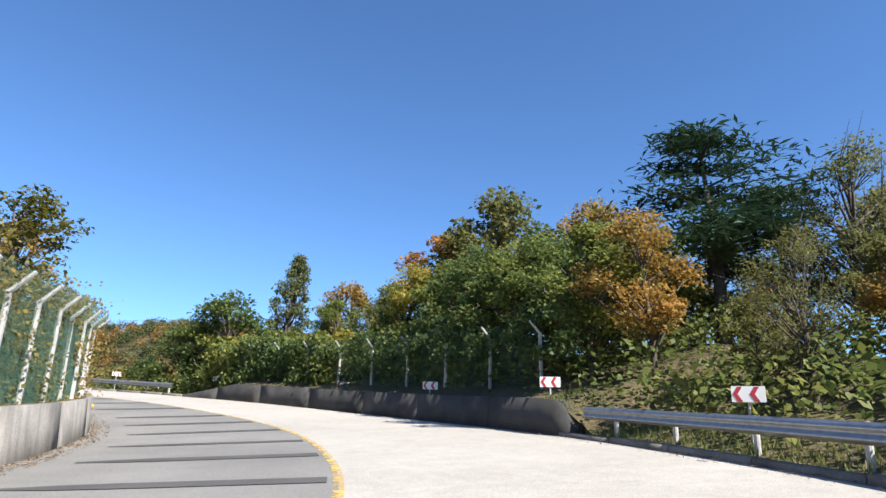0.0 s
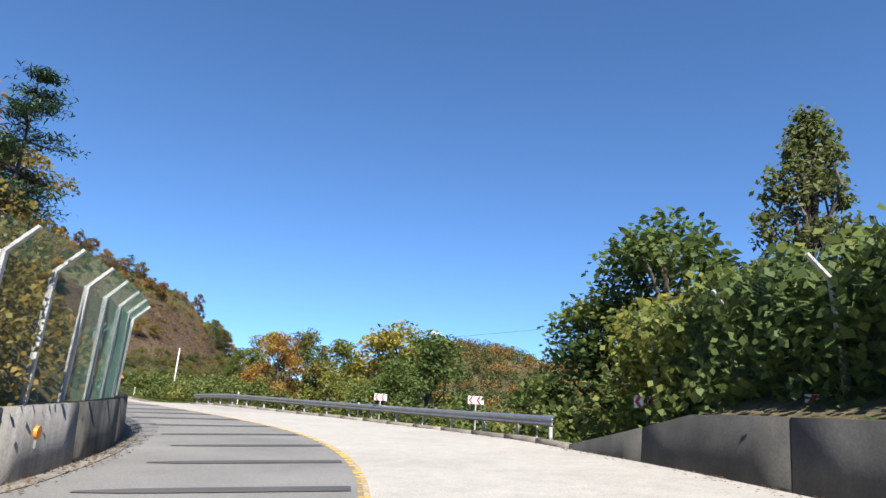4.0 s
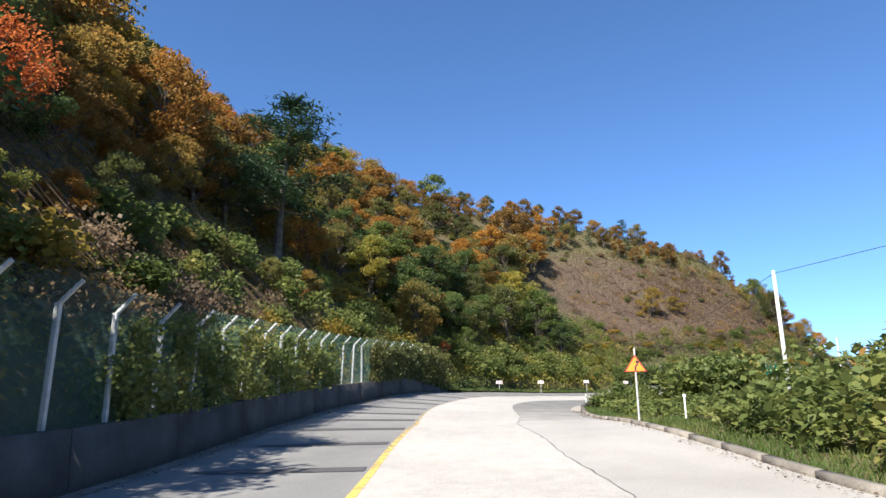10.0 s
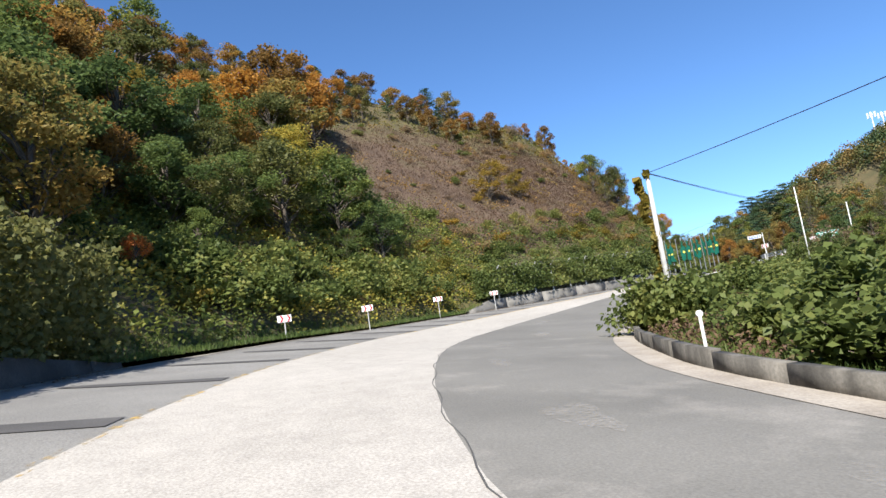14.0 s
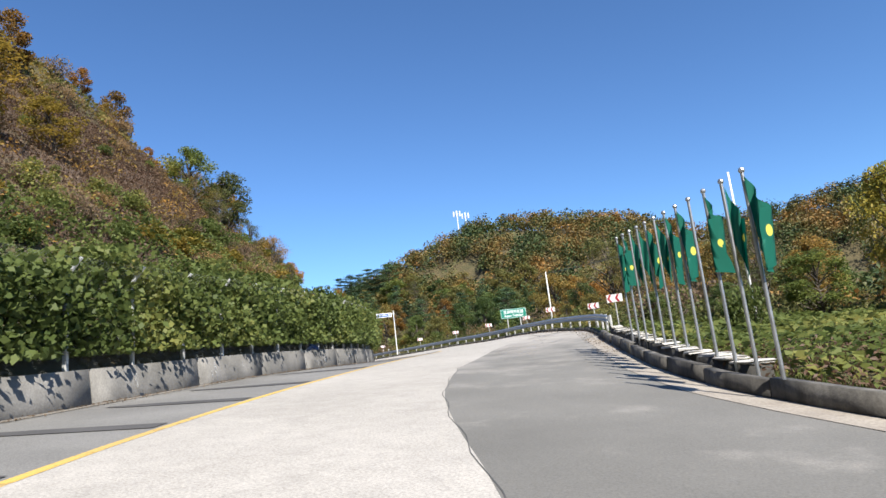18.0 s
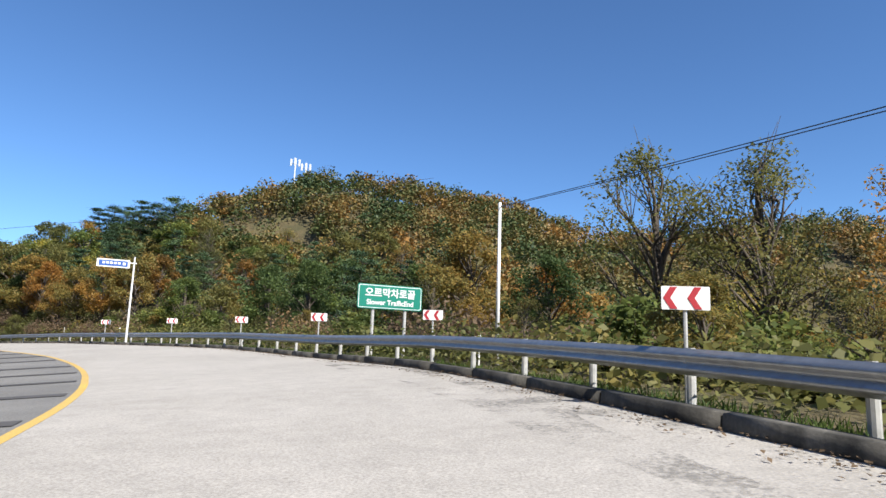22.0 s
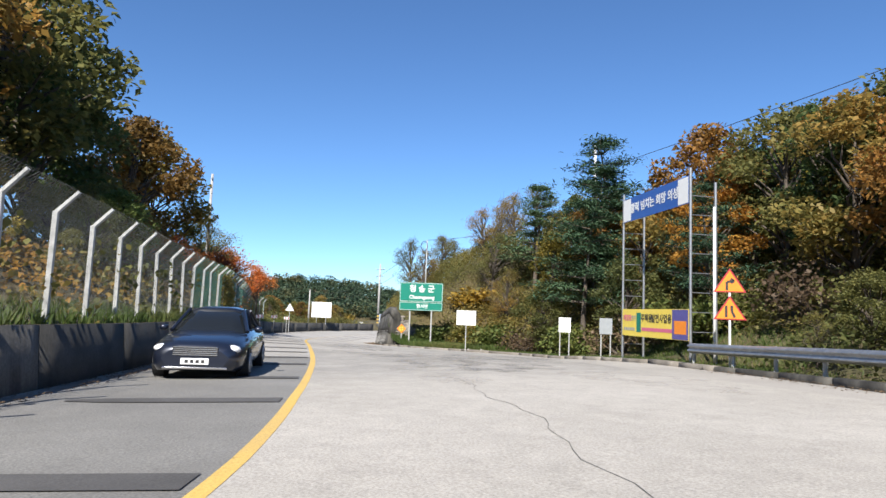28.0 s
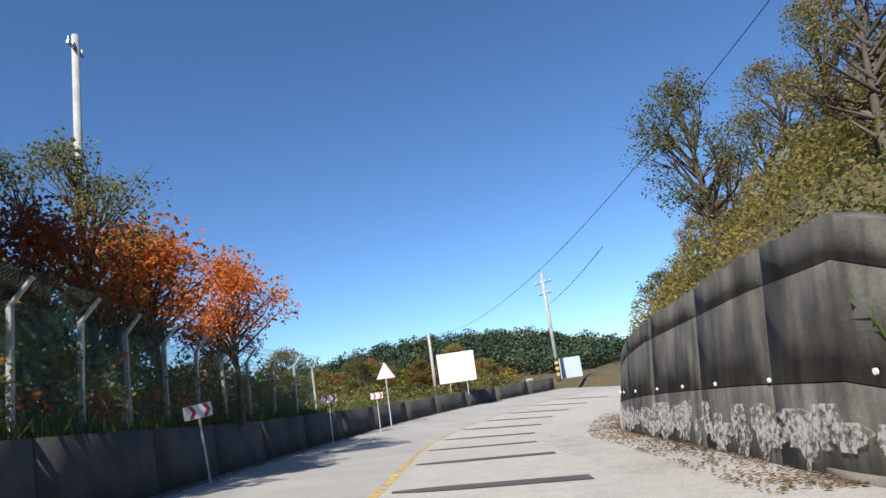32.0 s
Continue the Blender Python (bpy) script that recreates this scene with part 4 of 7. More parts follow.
for x, y, z in ((-110.9, 56.8, 9.1), (-115.3, 62.0, 9.4), (-120.9, 68.7, 9.8), (-123.2, 74.2, 9.9)):
    s_ = locate([x], [y])[0][0]
    chevron(x, y, z, back_of(s_, 2, 26), 1, "white board with two red chevrons on a post in the weeds")
for x, y, z in ((-117.23, 95.4, 10.63), (-119.89, 104.51, 11.0), (-124.04, 111.4, 11.56), (-128.9, 121.7, 11.83), (-133.8, 125.8, 11.87), (-140.1, 132.6, 11.96), (-147.3, 138.5, 12.0), (-155.3, 143.6, 11.95)):
    s_ = locate([x], [y])[0][0]
    x, y = clear_of_road(x, y, 0.5)
    chevron(x, y, z, back_of(s_, 1, 22), -1, "white board with two red chevrons behind the guard rail")
for x, y, z in ((-213.0, 146.2, 10.6), (-218.6, 148.2, 10.38), (-229.3, 151.2, 10.2), (-235.4, 153.6, 9.98)):
    s_ = locate([x], [y])[0][0]
    chevron(x, y, z, back_of(s_, 1, 24), 1, "white board with two red chevrons leaning above the shaded wall", -6 if x > -222 else 0)


def delineator(s, d, h=0.75):
    p = P(s, d)
    p.z = foot_z(p.x, p.y)
    g = thing("delineator_post", "short white delineator post with a round reflector", "delineator", pose(*p, 0, 0, facing(s)), "delineator posts")
    bm = bmesh.new()
    tube(bm, (0, 0, -0.2), (0, 0, h), 0.026, n=8)
    part("post", bm, M_WHITE, g)
    bm = bmesh.new()
    tube(bm, (0, -0.02, h + 0.03), (0, 0.02, h + 0.03), 0.05, n=12)
    part("reflector", bm, M_WHITE, g)


for s_, d_ in ((58.3, 6.55), (46.5, 6.9), (71, 6.9), (95, 8.6), (119.5, 7.5), (186.0, 9.0), (196.5, 8.9), (231, 9.9), (241, 11.9)):
    delineator(s_, d_)


def warning(g, zc, a, glyph):
    """An orange triangle with a red rim."""
    tri = [(-a, -a * 0.78), (a, -a * 0.78), (0, a * 0.78)]
    part("rim", poly_plate([(x, z + zc) for x, z in tri], 0.012), M_RED, g)
    part("face", poly_plate([(x * 0.86, z * 0.86 + zc - 0.02) for x, z in tri], 0.006, -0.010), M_ORANGE, g)
    bm = bmesh.new()
    for x0, z0, x1, z1 in glyph:
        dx, dz = x1 - x0, z1 - z0
        ln = math.hypot(dx, dz)
        nx, nz = -dz / ln * 0.035, dx / ln * 0.035
        q = [bm.verts.new((x, -0.016, z + zc - 0.1)) for x, z in ((x0 + nx, z0 + nz), (x0 - nx, z0 - nz), (x1 - nx, z1 - nz), (x1 + nx, z1 + nz)) for x, z in [(x * a / 0.45, z * a / 0.45)]]
        bm.faces.new(q)
    part("symbol", bm, M_BLACK, g)


def sign_post(g, x, z0, z1, r=0.035, material=None, y=0.04):
    bm = bmesh.new()
    tube(bm, (x, y, z0), (x, y, z1), r, n=10)
    return part("post", bm, material or M_POST, g)


g_ = thing("warning_sign", "orange triangular bend warning sign on a grey post", "road sign", turned(-70.0, 53.6, 7.42, (-50, 46)))
sign_post(g_, 0, foot_z(-70.0, 53.6) - 7.55, 0.2)
warning(g_, 0.0, 0.36, [(0, -0.2, 0, -0.02), (0, -0.02, 0.09, 0.06), (0.09, 0.06, 0.09, 0.2), (0.03, 0.15, 0.09, 0.22), (0.15, 0.15, 0.09, 0.22)])

g_ = thing("warning_signs", "two orange triangular warning signs, one above the other", "road sign", turned(-176.85, 155.35, 12.12, (-150, 133)))
sign_post(g_, 0, foot_z(-176.85, 155.35) - 12.4, 0.7, material=M_WHITE)
warning(g_, 0.42, 0.45, [(-0.08, -0.2, -0.08, 0.05), (-0.08, 0.05, 0.10, 0.08), (0.03, 0.14, 0.12, 0.08), (0.03, 0.02, 0.12, 0.08)])
warning(g_, -0.38, 0.45, [(-0.10, -0.18, -0.10, 0.16), (0.05, 0.16, 0.05, 0.0), (0.05, 0.0, 0.13, -0.18)])


def green_sign(name, label, x, y, z, toward, w, h, gap=0.0, h2=0.0):
    g = thing(name, label, "road sign", turned(x, y, z, toward))
    low = foot_z(x, y) - z - 0.2
    for px in (-w * 0.25, w * 0.25):
        sign_post(g, px, low, h / 2 - 0.05, 0.055, M_POST, 0.07)
    panels = [("board", h, 0.0, 0.07)] + ([("lower_board", h2, -h / 2 - gap - h2 / 2, 0.05)] if h2 else [])
    for name_, ph, zc, r in panels:
        b = part(name_, rounded(w, ph, 0.04, r, zc), M_GREEN, g)
        part("border", rounded(w - 0.06, ph - 0.06, 0.006, r * 0.85, zc), M_WHITE, b).location.y = -0.022
        part("face", rounded(w - 0.10, ph - 0.10, 0.008, r * 0.7, zc), M_GREEN, b).location.y = -0.024
    return g


g_ = green_sign("lane_end_sign", "green sign announcing the end of the climbing lane", -130.83, 124.35, 12.53, (-117.7, 105.2), 2.32, 0.82)
frame_text("오르막차로끝", 0.33, M_WHITE, g_, (0, -0.036, 0.11))
frame_text("Slower TrafficEnd", 0.235, M_WHITE, g_, (0, -0.036, -0.2))
g_ = green_sign("county_sign", "large green county boundary sign on two posts", -205.65, 157.4, 12.65, (-190, 148), 3.1, 1.36, 0.02, 0.60)
frame_text("청 송 군", 0.55, M_WHITE, g_, (0.05, -0.034, 0.22))
frame_text("Cheongsong", 0.36, M_WHITE, g_, (0.05, -0.034, -0.36))
frame_text("현서면", 0.30, M_WHITE, g_, (0.1, -0.034, -1.01))


def bars(g, rows, material, y=-0.02):
    """Unreadable print as plain bars: x, z, width, height."""
    for x, z, w, h in rows:
        part("print_bar", poly_plate([(x - w / 2, z - h / 2), (x + w / 2, z - h / 2), (x + w / 2, z + h / 2), (x - w / 2, z + h / 2)], 0.004, y), material, g)


def white_board(x, y, z, toward, w, h, label, legs, material=None, marks=(), mark_mat=None, leg_mat=None):
    g = thing("notice_board", label, "sign", turned(x, y, z, toward))
    low = foot_z(x, y) - z - 0.2
    for px in legs:
        sign_post(g, px, low, h / 2 - 0.03, 0.03, leg_mat or M_POST)
    part("board", rounded(w, h, 0.025, 0.02), material or M_WHITE, g)
    bars(g, marks, mark_mat or M_GREY)
    return g


white_board(-198.9, 157.7, 11.0, (-183, 147), 1.2, 0.9, "faded white notice board on a single post", (0,), None, [(-0.3, 0.12, 0.5, 0.05), (0.35, 0.18, 0.4, 0.05), (0, 0.0, 0.9, 0.03)], plain("faded_print", (0.7, 0.5, 0.5), 0.6))
white_board(-189.6, 158.5, 10.9, (-163, 140), 0.58, 0.72, "small white notice on two legs", (-0.22, 0.22), None, [(0, 0.1, 0.4, 0.03), (0, 0.0, 0.42, 0.03), (0, -0.1, 0.36, 0.03)])
white_board(-186.2, 158.3, 10.95, (-163, 140), 0.55, 0.70, "grey information board on two legs", (-0.2, 0.2), M_GREY)
white_board(-248.5, 160.6, 11.0, (-205, 150), 2.6, 2.05, "large blank white board, back of a road sign", (-0.6, 0.6), M_WHITE)
white_board(-258.8, 173.2, 9.75, (-222, 140), 2.1, 1.8, "pale blue-grey sign board on two posts by the bend", (-0.4, 0.4), plain("pale_blue_board", (0.45, 0.52, 0.6), 0.5))
white_board(-262.5, 170.5, 9.1, (-225, 153), 0.62, 0.31, "small white board at the far bend", (0,), M_WHITE)

g_ = thing("triangle_sign", "white back of a triangular sign on a post", "road sign", turned(-238.7, 154.5, 11.2, (-205, 150)))
sign_post(g_, 0, foot_z(-238.7, 154.5) - 11.4, 0.3)
part("plate", poly_plate([(-0.5, -0.42), (0.5, -0.42), (0, 0.45)], 0.015), M_WHITE, g_)

for s_, z_, to_ in ((70.6, 6.25, (-20, 36)), (282.1, 11.5, (-180, 140))):
    x_, y_ = station_xy(s_, -5.3)
    g_ = thing("triangle_sign", "pale back of a triangular sign beside the mesh fence", "road sign", turned(x_, y_, z_, to_))
    sign_post(g_, 0, -1.6, 0.3)
    part("plate", poly_plate([(-0.45, -0.38), (0.45, -0.38), (0, 0.42)], 0.015), M_WHITE, g_)
    for q_ in (-0.18, 0.08):
        part("stiffener", poly_plate([(-0.3 + abs(q_), q_ - 0.02), (0.3 - abs(q_), q_ - 0.02), (0.3 - abs(q_), q_ + 0.02), (-0.3 + abs(q_), q_ + 0.02)], 0.02, -0.016), M_STEEL, g_)

g_ = thing("diamond_sign", "small orange diamond sign with reflectors by the wall's end", "road sign", turned(-207.1, 156.55, 10.0, (-193, 149)))
sign_post(g_, 0, foot_z(-207.1, 156.55) - 10.2, 0.0)
part("plate", poly_plate([(-0.33, 0), (0, -0.33), (0.33, 0), (0, 0.33)], 0.015), M_ORANGE, g_)
for k in range(4):
    a_ = radians(45 + 90 * k)
    bm = bmesh.new()
    tube(bm, (0.12 * math.cos(a_), -0.012, 0.12 * math.sin(a_)), (0.12 * math.cos(a_), -0.022, 0.12 * math.sin(a_)), 0.05, n=10)
    part("reflector", bm, M_YELLOW, g_)

# Convex traffic mirror in the creeper at the end of the shaded wall.
g_ = thing("traffic_mirror", "round convex traffic mirror with an orange hood on a post", "mirror", turned(-12.3, 40.6, 5.0, (-27, 33)))
sign_post(g_, 0, foot_z(-12.3, 40.6) - 5.2, 0.2, material=M_ORANGE, y=0.12)
bm = bmesh.new()
bmesh.ops.create_uvsphere(bm, u_segments=24, v_segments=12, radius=0.40, matrix=Matrix.LocRotScale((0, 0, 0), None, (1.0, 0.2, 1.0)))
part("mirror_glass", bm, plain("mirror_steel", (0.75, 0.76, 0.78), 0.06, 1.0, 0.05), g_, smooth=True)
bm = bmesh.new()
for k in range(14):
    a0_, a1_ = radians(10 + 160 * k / 14), radians(10 + 160 * (k + 1) / 14)
    v_ = [bm.verts.new((0.44 * math.cos(q), y_, 0.44 * math.sin(q))) for q, y_ in ((a0_, -0.26), (a1_, -0.26), (a1_, 0.08), (a0_, 0.08))]
    bm.faces.new(v_)
bmesh.ops.remove_doubles(bm, verts=bm.verts, dist=0.001)
bmesh.ops.solidify(bm, geom=bm.faces[:], thickness=0.02)
part("hood", bm, M_ORANGE, g_, "orange hood")

# Blue arm sign over the rail.
g_ = thing("arm_sign", "blue direction sign on an arm from a tall white pole", "road sign", turned(-151.8, 140.9, 15.6, (-139, 122)))
bm = bmesh.new()
tube(bm, (0, 0.05, foot_z(-151.8, 140.9) - 15.6), (0, 0.05, 0.5), 0.07, 0.05, 10)
part("pole", bm, M_WHITE, g_)
bm = bmesh.new()
tube(bm, (0.15, 0.05, 0.1), (-2.15, 0.05, 0.1), 0.035, n=8)
part("arm", bm, M_WHITE, g_)
b_ = part("board", rounded(1.9, 0.52, 0.03, 0.04, 0.0), M_WHITE, g_)
b_.location = (-1.2, -0.01, 0.0)
f_ = part("face", rounded(1.66, 0.36, 0.01, 0.03, 0.0), M_BLUE, b_)
f_.location = (0, -0.018, 0)
bars(f_, [(-0.55 + 0.22 * k, 0.02, 0.15, 0.14) for k in range(5)] + [(0.62, 0.0, 0.16, 0.18)], M_WHITE, -0.008)


# Banner gate: two ladder towers with a blue banner above and a yellow one below.
def banner_gate():
    a, b = Vector((-184.3, 157.65, 0)), Vector((-179.2, 156.2, 0))
    z = 9.7
    mid = (a + b) / 2
    w = (b - a).length
    g = thing("banner_gate", "steel banner frame with a blue slogan banner and a yellow advertisement", "banner frame", pose(mid.x, mid.y, z, 0, 0, math.degrees(math.atan2(b.y - a.y, b.x - a.x))))
    for sx in (-1, 1):
        low = -0.5
        for yy, top in ((0.0, 6.75), (0.9, 6.3)):
            bm = bmesh.new()
            tube(bm, (sx * w / 2, yy, low), (sx * w / 2, yy, top), 0.05, n=8)
            part("tower_pole", bm, M_STEEL, g)
        for k in range(9):
            bm = bmesh.new()
            tube(bm, (sx * w / 2, 0, 0.6 + k * 0.65), (sx * w / 2, 0.9, 0.6 + k * 0.65), 0.016, n=6)
            part("rung", bm, M_STEEL, g)
    bn = part("banner", poly_plate([(-w / 2 + 0.06, 5.55), (w / 2 - 0.06, 5.55), (w / 2 - 0.06, 6.5), (-w / 2 + 0.06, 6.5)], 0.012, -0.03), M_BLUE, g, "blue banner with white lettering")
    for sx in (-1, 1):
        cx = sx * (w / 2 - 0.42)
        part("end_panel", poly_plate([(cx - 0.34, 5.58), (cx + 0.34, 5.58), (cx + 0.34, 6.47), (cx - 0.34, 6.47)], 0.004, -0.041), M_WHITE, bn)
    frame_text("활력 넘치는 희망 의성", 0.42, M_WHITE, g, (0, -0.045, 6.02))
    yb = part("lower_banner", poly_plate([(-w / 2 + 0.06, 0.95), (w / 2 - 0.06, 0.95), (w / 2 - 0.06, 2.0), (-w / 2 + 0.06, 2.0)], 0.012, -0.03), M_YELLOW, g, "yellow printed banner with a purple end")
    part("end_panel", poly_plate([(w / 2 - 1.15, 0.97), (w / 2 - 0.08, 0.97), (w / 2 - 0.08, 1.98), (w / 2 - 1.15, 1.98)], 0.004, -0.041), plain("purple_print", (0.10, 0.09, 0.30), 0.5), yb)
    part("end_panel", poly_plate([(w / 2 - 1.0, 1.15), (w / 2 - 0.2, 1.15), (w / 2 - 0.2, 1.6), (w / 2 - 1.0, 1.6)], 0.004, -0.044), M_ORANGE, yb)
    pk = plain("pink_print", (0.65, 0.15, 0.25), 0.5)
    x0 = -w / 2 + 0.06
    frame_text("태양광", 0.27, pk, yb, (x0 + 0.48, -0.045, 1.64))
    frame_text("전기", 0.22, M_GREY, yb, (x0 + 1.05, -0.045, 1.64))
    part("green_box", poly_plate([(x0 + 1.30, 1.12), (x0 + 1.68, 1.12), (x0 + 1.68, 1.86), (x0 + 1.30, 1.86)], 0.004, -0.041), M_GREEN, yb)
    frame_text("주택용", 0.33, M_BLACK, yb, (x0 + 2.15, -0.045, 1.64))
    frame_text("발전사업용", 0.33, M_BLACK, yb, (x0 + 3.30, -0.045, 1.64))
    bars(yb, [(x0 + 0.22 + 0.17 * k, 1.22, 0.12, 0.12) for k in range(6)], M_GREY, -0.041)
    bars(yb, [(x0 + 2.92, 1.24, 2.35, 0.13)], pk, -0.041)


banner_gate()


# ---- poles and wires ----
def pole(x, y, top, r, label, material, arms=(), name="utility_pole", lean=0.0):
    low = ground_z(x, y) - 0.4
    g = thing(name, label, "pole", pose(x, y, low, 0, lean, random.uniform(0, 360)))
    bm = bmesh.new()
    tube(bm, (0, 0, 0), (0, 0, top - low), r, r * 0.65, 12)
    part("shaft", bm, material, g, smooth=True)
    for h, w in arms:
        bm = bmesh.new()
        box(bm, -w, w, -0.04, 0.04, top - low - h - 0.05, top - low - h + 0.05)
        part("crossarm", bm, M_STEEL, g)
        for k in (-0.9, -0.3, 0.3, 0.9):
            bm = bmesh.new()
            tube(bm, (k * w, 0, top - low - h + 0.05), (k * w, 0, top - low - h + 0.22), 0.04, 0.025, 6)
            part("insulator", bm, M_WHITE, g)
    return g


pole(-69.65, 58.75, 10.65, 0.08, "slim pale steel pole among the weeds", M_WHITE)
pole(-97.4, 64.9, 11.3, 0.09, "steel pole half wrapped in a climbing vine", M_POST)
pole(-127.1, 123.0, 15.5, 0.07, "slim white pole behind the guard rail", M_WHITE)
pole(-112.6, 93.55, 14.1, 0.05, "slim pale pole on the inner bank with creeper at its foot", M_WHITE)
pole(-202.9, 170.3, 24.6, 0.15, "tall white mast among the pines", M_WHITE)
pole(-210.5, 159.7, 17.0, 0.06, "slim pole with a cable loop on the slope", M_POST)
pole(-224.8, 144.1, 23.1, 0.17, "grey concrete utility pole above the fence", M_POLE, ((0.5, 0.5),))
far_pole = pole(-258.2, 171.8, 18.4, 0.19, "concrete utility pole with crossarms and a striped base", M_POLE, ((0.9, 1.1), (1.9, 0.9)))
for k in range(6):
    bm = bmesh.new()
    tube(bm, (0, 0, 0.5 + 0.25 * k), (0, 0, 0.75 + 0.25 * k), 0.197, n=12)
    part("band", bm, M_BLACK if k % 2 else M_LINE_Y, far_pole)
pole(-248.9, 159.0, 13.6, 0.13, "pale concrete pole beside the white board", M_POLE)
pole(-178.3, 156.3, 15.0, 0.05, "thin white pole beside the warning signs", M_WHITE)


def wire(a, b, sag, r=0.018):
    a, b = Vector(a), Vector(b)
    cu = bpy.data.curves.new("cable", "CURVE")
    cu.dimensions, cu.bevel_depth, cu.bevel_resolution = "3D", r, 1
    sp = cu.splines.new("POLY")
    n = 24
    sp.points.add(n)
    for k in range(n + 1):
        t = k / n
        q = a.lerp(b, t)
        sp.points[k].co = (q.x, q.y, q.z - 4 * sag * t * (1 - t), 1)
    cu.materials.append(M_BLACK)
    tagged(new("overhead_cable", cu), "dark overhead cable sagging across the sky", "cable")


wire((-97.4, 64.9, 11.2), (-69.65, 58.75, 10.55), 0.4, 0.010)
wire((-69.65, 58.75, 10.55), (-20, 70.0, 12.4), 0.7, 0.010)
wire((-97.4, 64.9, 11.2), (-127.1, 123.0, 15.35), 0.75, 0.009)
wire((-97.4, 64.9, 11.22), (-127.1, 123.0, 15.38), 0.7, 0.009)
wire((-202.9, 170.3, 22.5), (-140, 185, 33.5), 0.8, 0.022)
wire((-210.5, 159.7, 17.0), (-248.9, 159.0, 13.5), 1.8, 0.010)
wire((-210.5, 159.7, 17.0), (-202.9, 170.3, 20.0), 0.6)
wire((-258.2, 171.8, 15.4), (-230.4, 164.2, 15.2), 0.2)

# Cable loop on the slim pole.
bm = bmesh.new()
ring_ = []
for k in range(24):
    a_ = 2 * math.pi * k / 24
    ring_.append([bm.verts.new((0.025 * math.sin(q * math.pi / 3), (0.28 + 0.025 * math.cos(q * math.pi / 3)) * math.cos(a_), (0.38 + 0.025 * math.cos(q * math.pi / 3)) * math.sin(a_))) for q in range(6)])
for k in range(24):
    for q in range(6):
        bm.faces.new((ring_[k][q], ring_[k][(q + 1) % 6], ring_[(k + 1) % 24][(q + 1) % 6], ring_[(k + 1) % 24][q]))
o_ = part("cable_loop", bm, M_BLACK)
o_.location = (-210.45, 159.45, 16.5)
tagged(o_, "black coil of spare cable hung on the pole", "cable")


def mast(x, y, top, label):
    low = ground_z(x, y) - 0.5
    g = thing("antenna_mast", label, "mast", pose(x, y, low))
    h = top - low
    bm = bmesh.new()
    tube(bm, (0, 0, 0), (0, 0, h), 0.2, 0.1, 8)
    part("shaft", bm, M_WHITE, g)
    for k in range(4):
        a = radians(90 * k + 20)
        bm = bmesh.new()
        box(bm, 0.75 * math.cos(a) - 0.14, 0.75 * math.cos(a) + 0.14, 0.75 * math.sin(a) - 0.14, 0.75 * math.sin(a) + 0.14, h - 1.25, h + 0.1)
        part("panel_antenna", bm, M_WHITE, g)
        bm = bmesh.new()
        tube(bm, (0, 0, h - 0.8), (0.8 * math.cos(a), 0.8 * math.sin(a), h - 0.8), 0.05, n=6)
        part("bracket", bm, M_STEEL, g)


mast(-171.5, 214.0, 45.2, "white antenna mast with panel antennas on the hilltop")
mast(-169.8, 215.2, 44.6, "second white antenna mast on the wooded hilltop")


# ---- flags ----
def flag_mesh(seed):
    """A limp cloth hanging from the hoist, folded by its own weight."""
    rnd = random.Random(seed)
    nx, nz = 14, 16
    a, b = rnd.uniform(0.25, 0.6), rnd.uniform(0, 6)
    v, f = [], []
    for j in range(nz + 1):
        for i in range(nx + 1):
            u, w = i / nx, j / nz
            x = 0.03 + 0.30 * u * (0.6 + 0.4 * a) * (1 - 0.35 * w + 0.2 * math.sin(6 * u + b))
            z = -0.85 * w - u * (0.6 - 0.25 * a) - 0.06 * math.sin(5 * u + b)
            y = (0.10 + 0.05 * u) * math.sin(12 * u + b + 2.5 * w) * (0.3 + u)
            v.append((x, y, z))
    for j in range(nz):
        for i in range(nx):
            k = j * (nx + 1) + i
            f.append((k, k + 1, k + nx + 2, k + nx + 1))
    return mesh_np("flag", v, f, M_FLAG, True)


def flag_material():
    m, n, l, b = mat("flag_cloth")
    co = n.new("ShaderNodeTexCoord")
    sep = n.new("ShaderNodeSeparateXYZ")
    l.new(co.outputs["Object"], sep.inputs[0])
    dist = n.new("ShaderNodeVectorMath")
    dist.operation = "DISTANCE"
    dist.inputs[1].default_value = (0.22, 0.02, -0.75)
    l.new(co.outputs["Object"], dist.inputs[0])
    r = ramp(n, [(0.0, (0.85, 0.78, 0.12)), (0.075, (0.85, 0.78, 0.12)), (0.085, (0.0, 0.13, 0.085)), (1.0, (0.0, 0.13, 0.085))])
    l.new(dist.outputs["Value"], r.inputs[0])
    l.new(r.outputs[0], b.inputs["Base Color"])
    b.inputs["Roughness"].default_value = 0.8
    tr = n.new("ShaderNodeBsdfTranslucent")
    l.new(r.outputs[0], tr.inputs[0])
    mx = n.new("ShaderNodeMixShader")
    mx.inputs[0].default_value = 0.3
    l.new(b.outputs[0], mx.inputs[1])
    l.new(tr.outputs[0], mx.inputs[2])
    l.new(mx.outputs[0], n["Material Output"].inputs["Surface"])
    return m


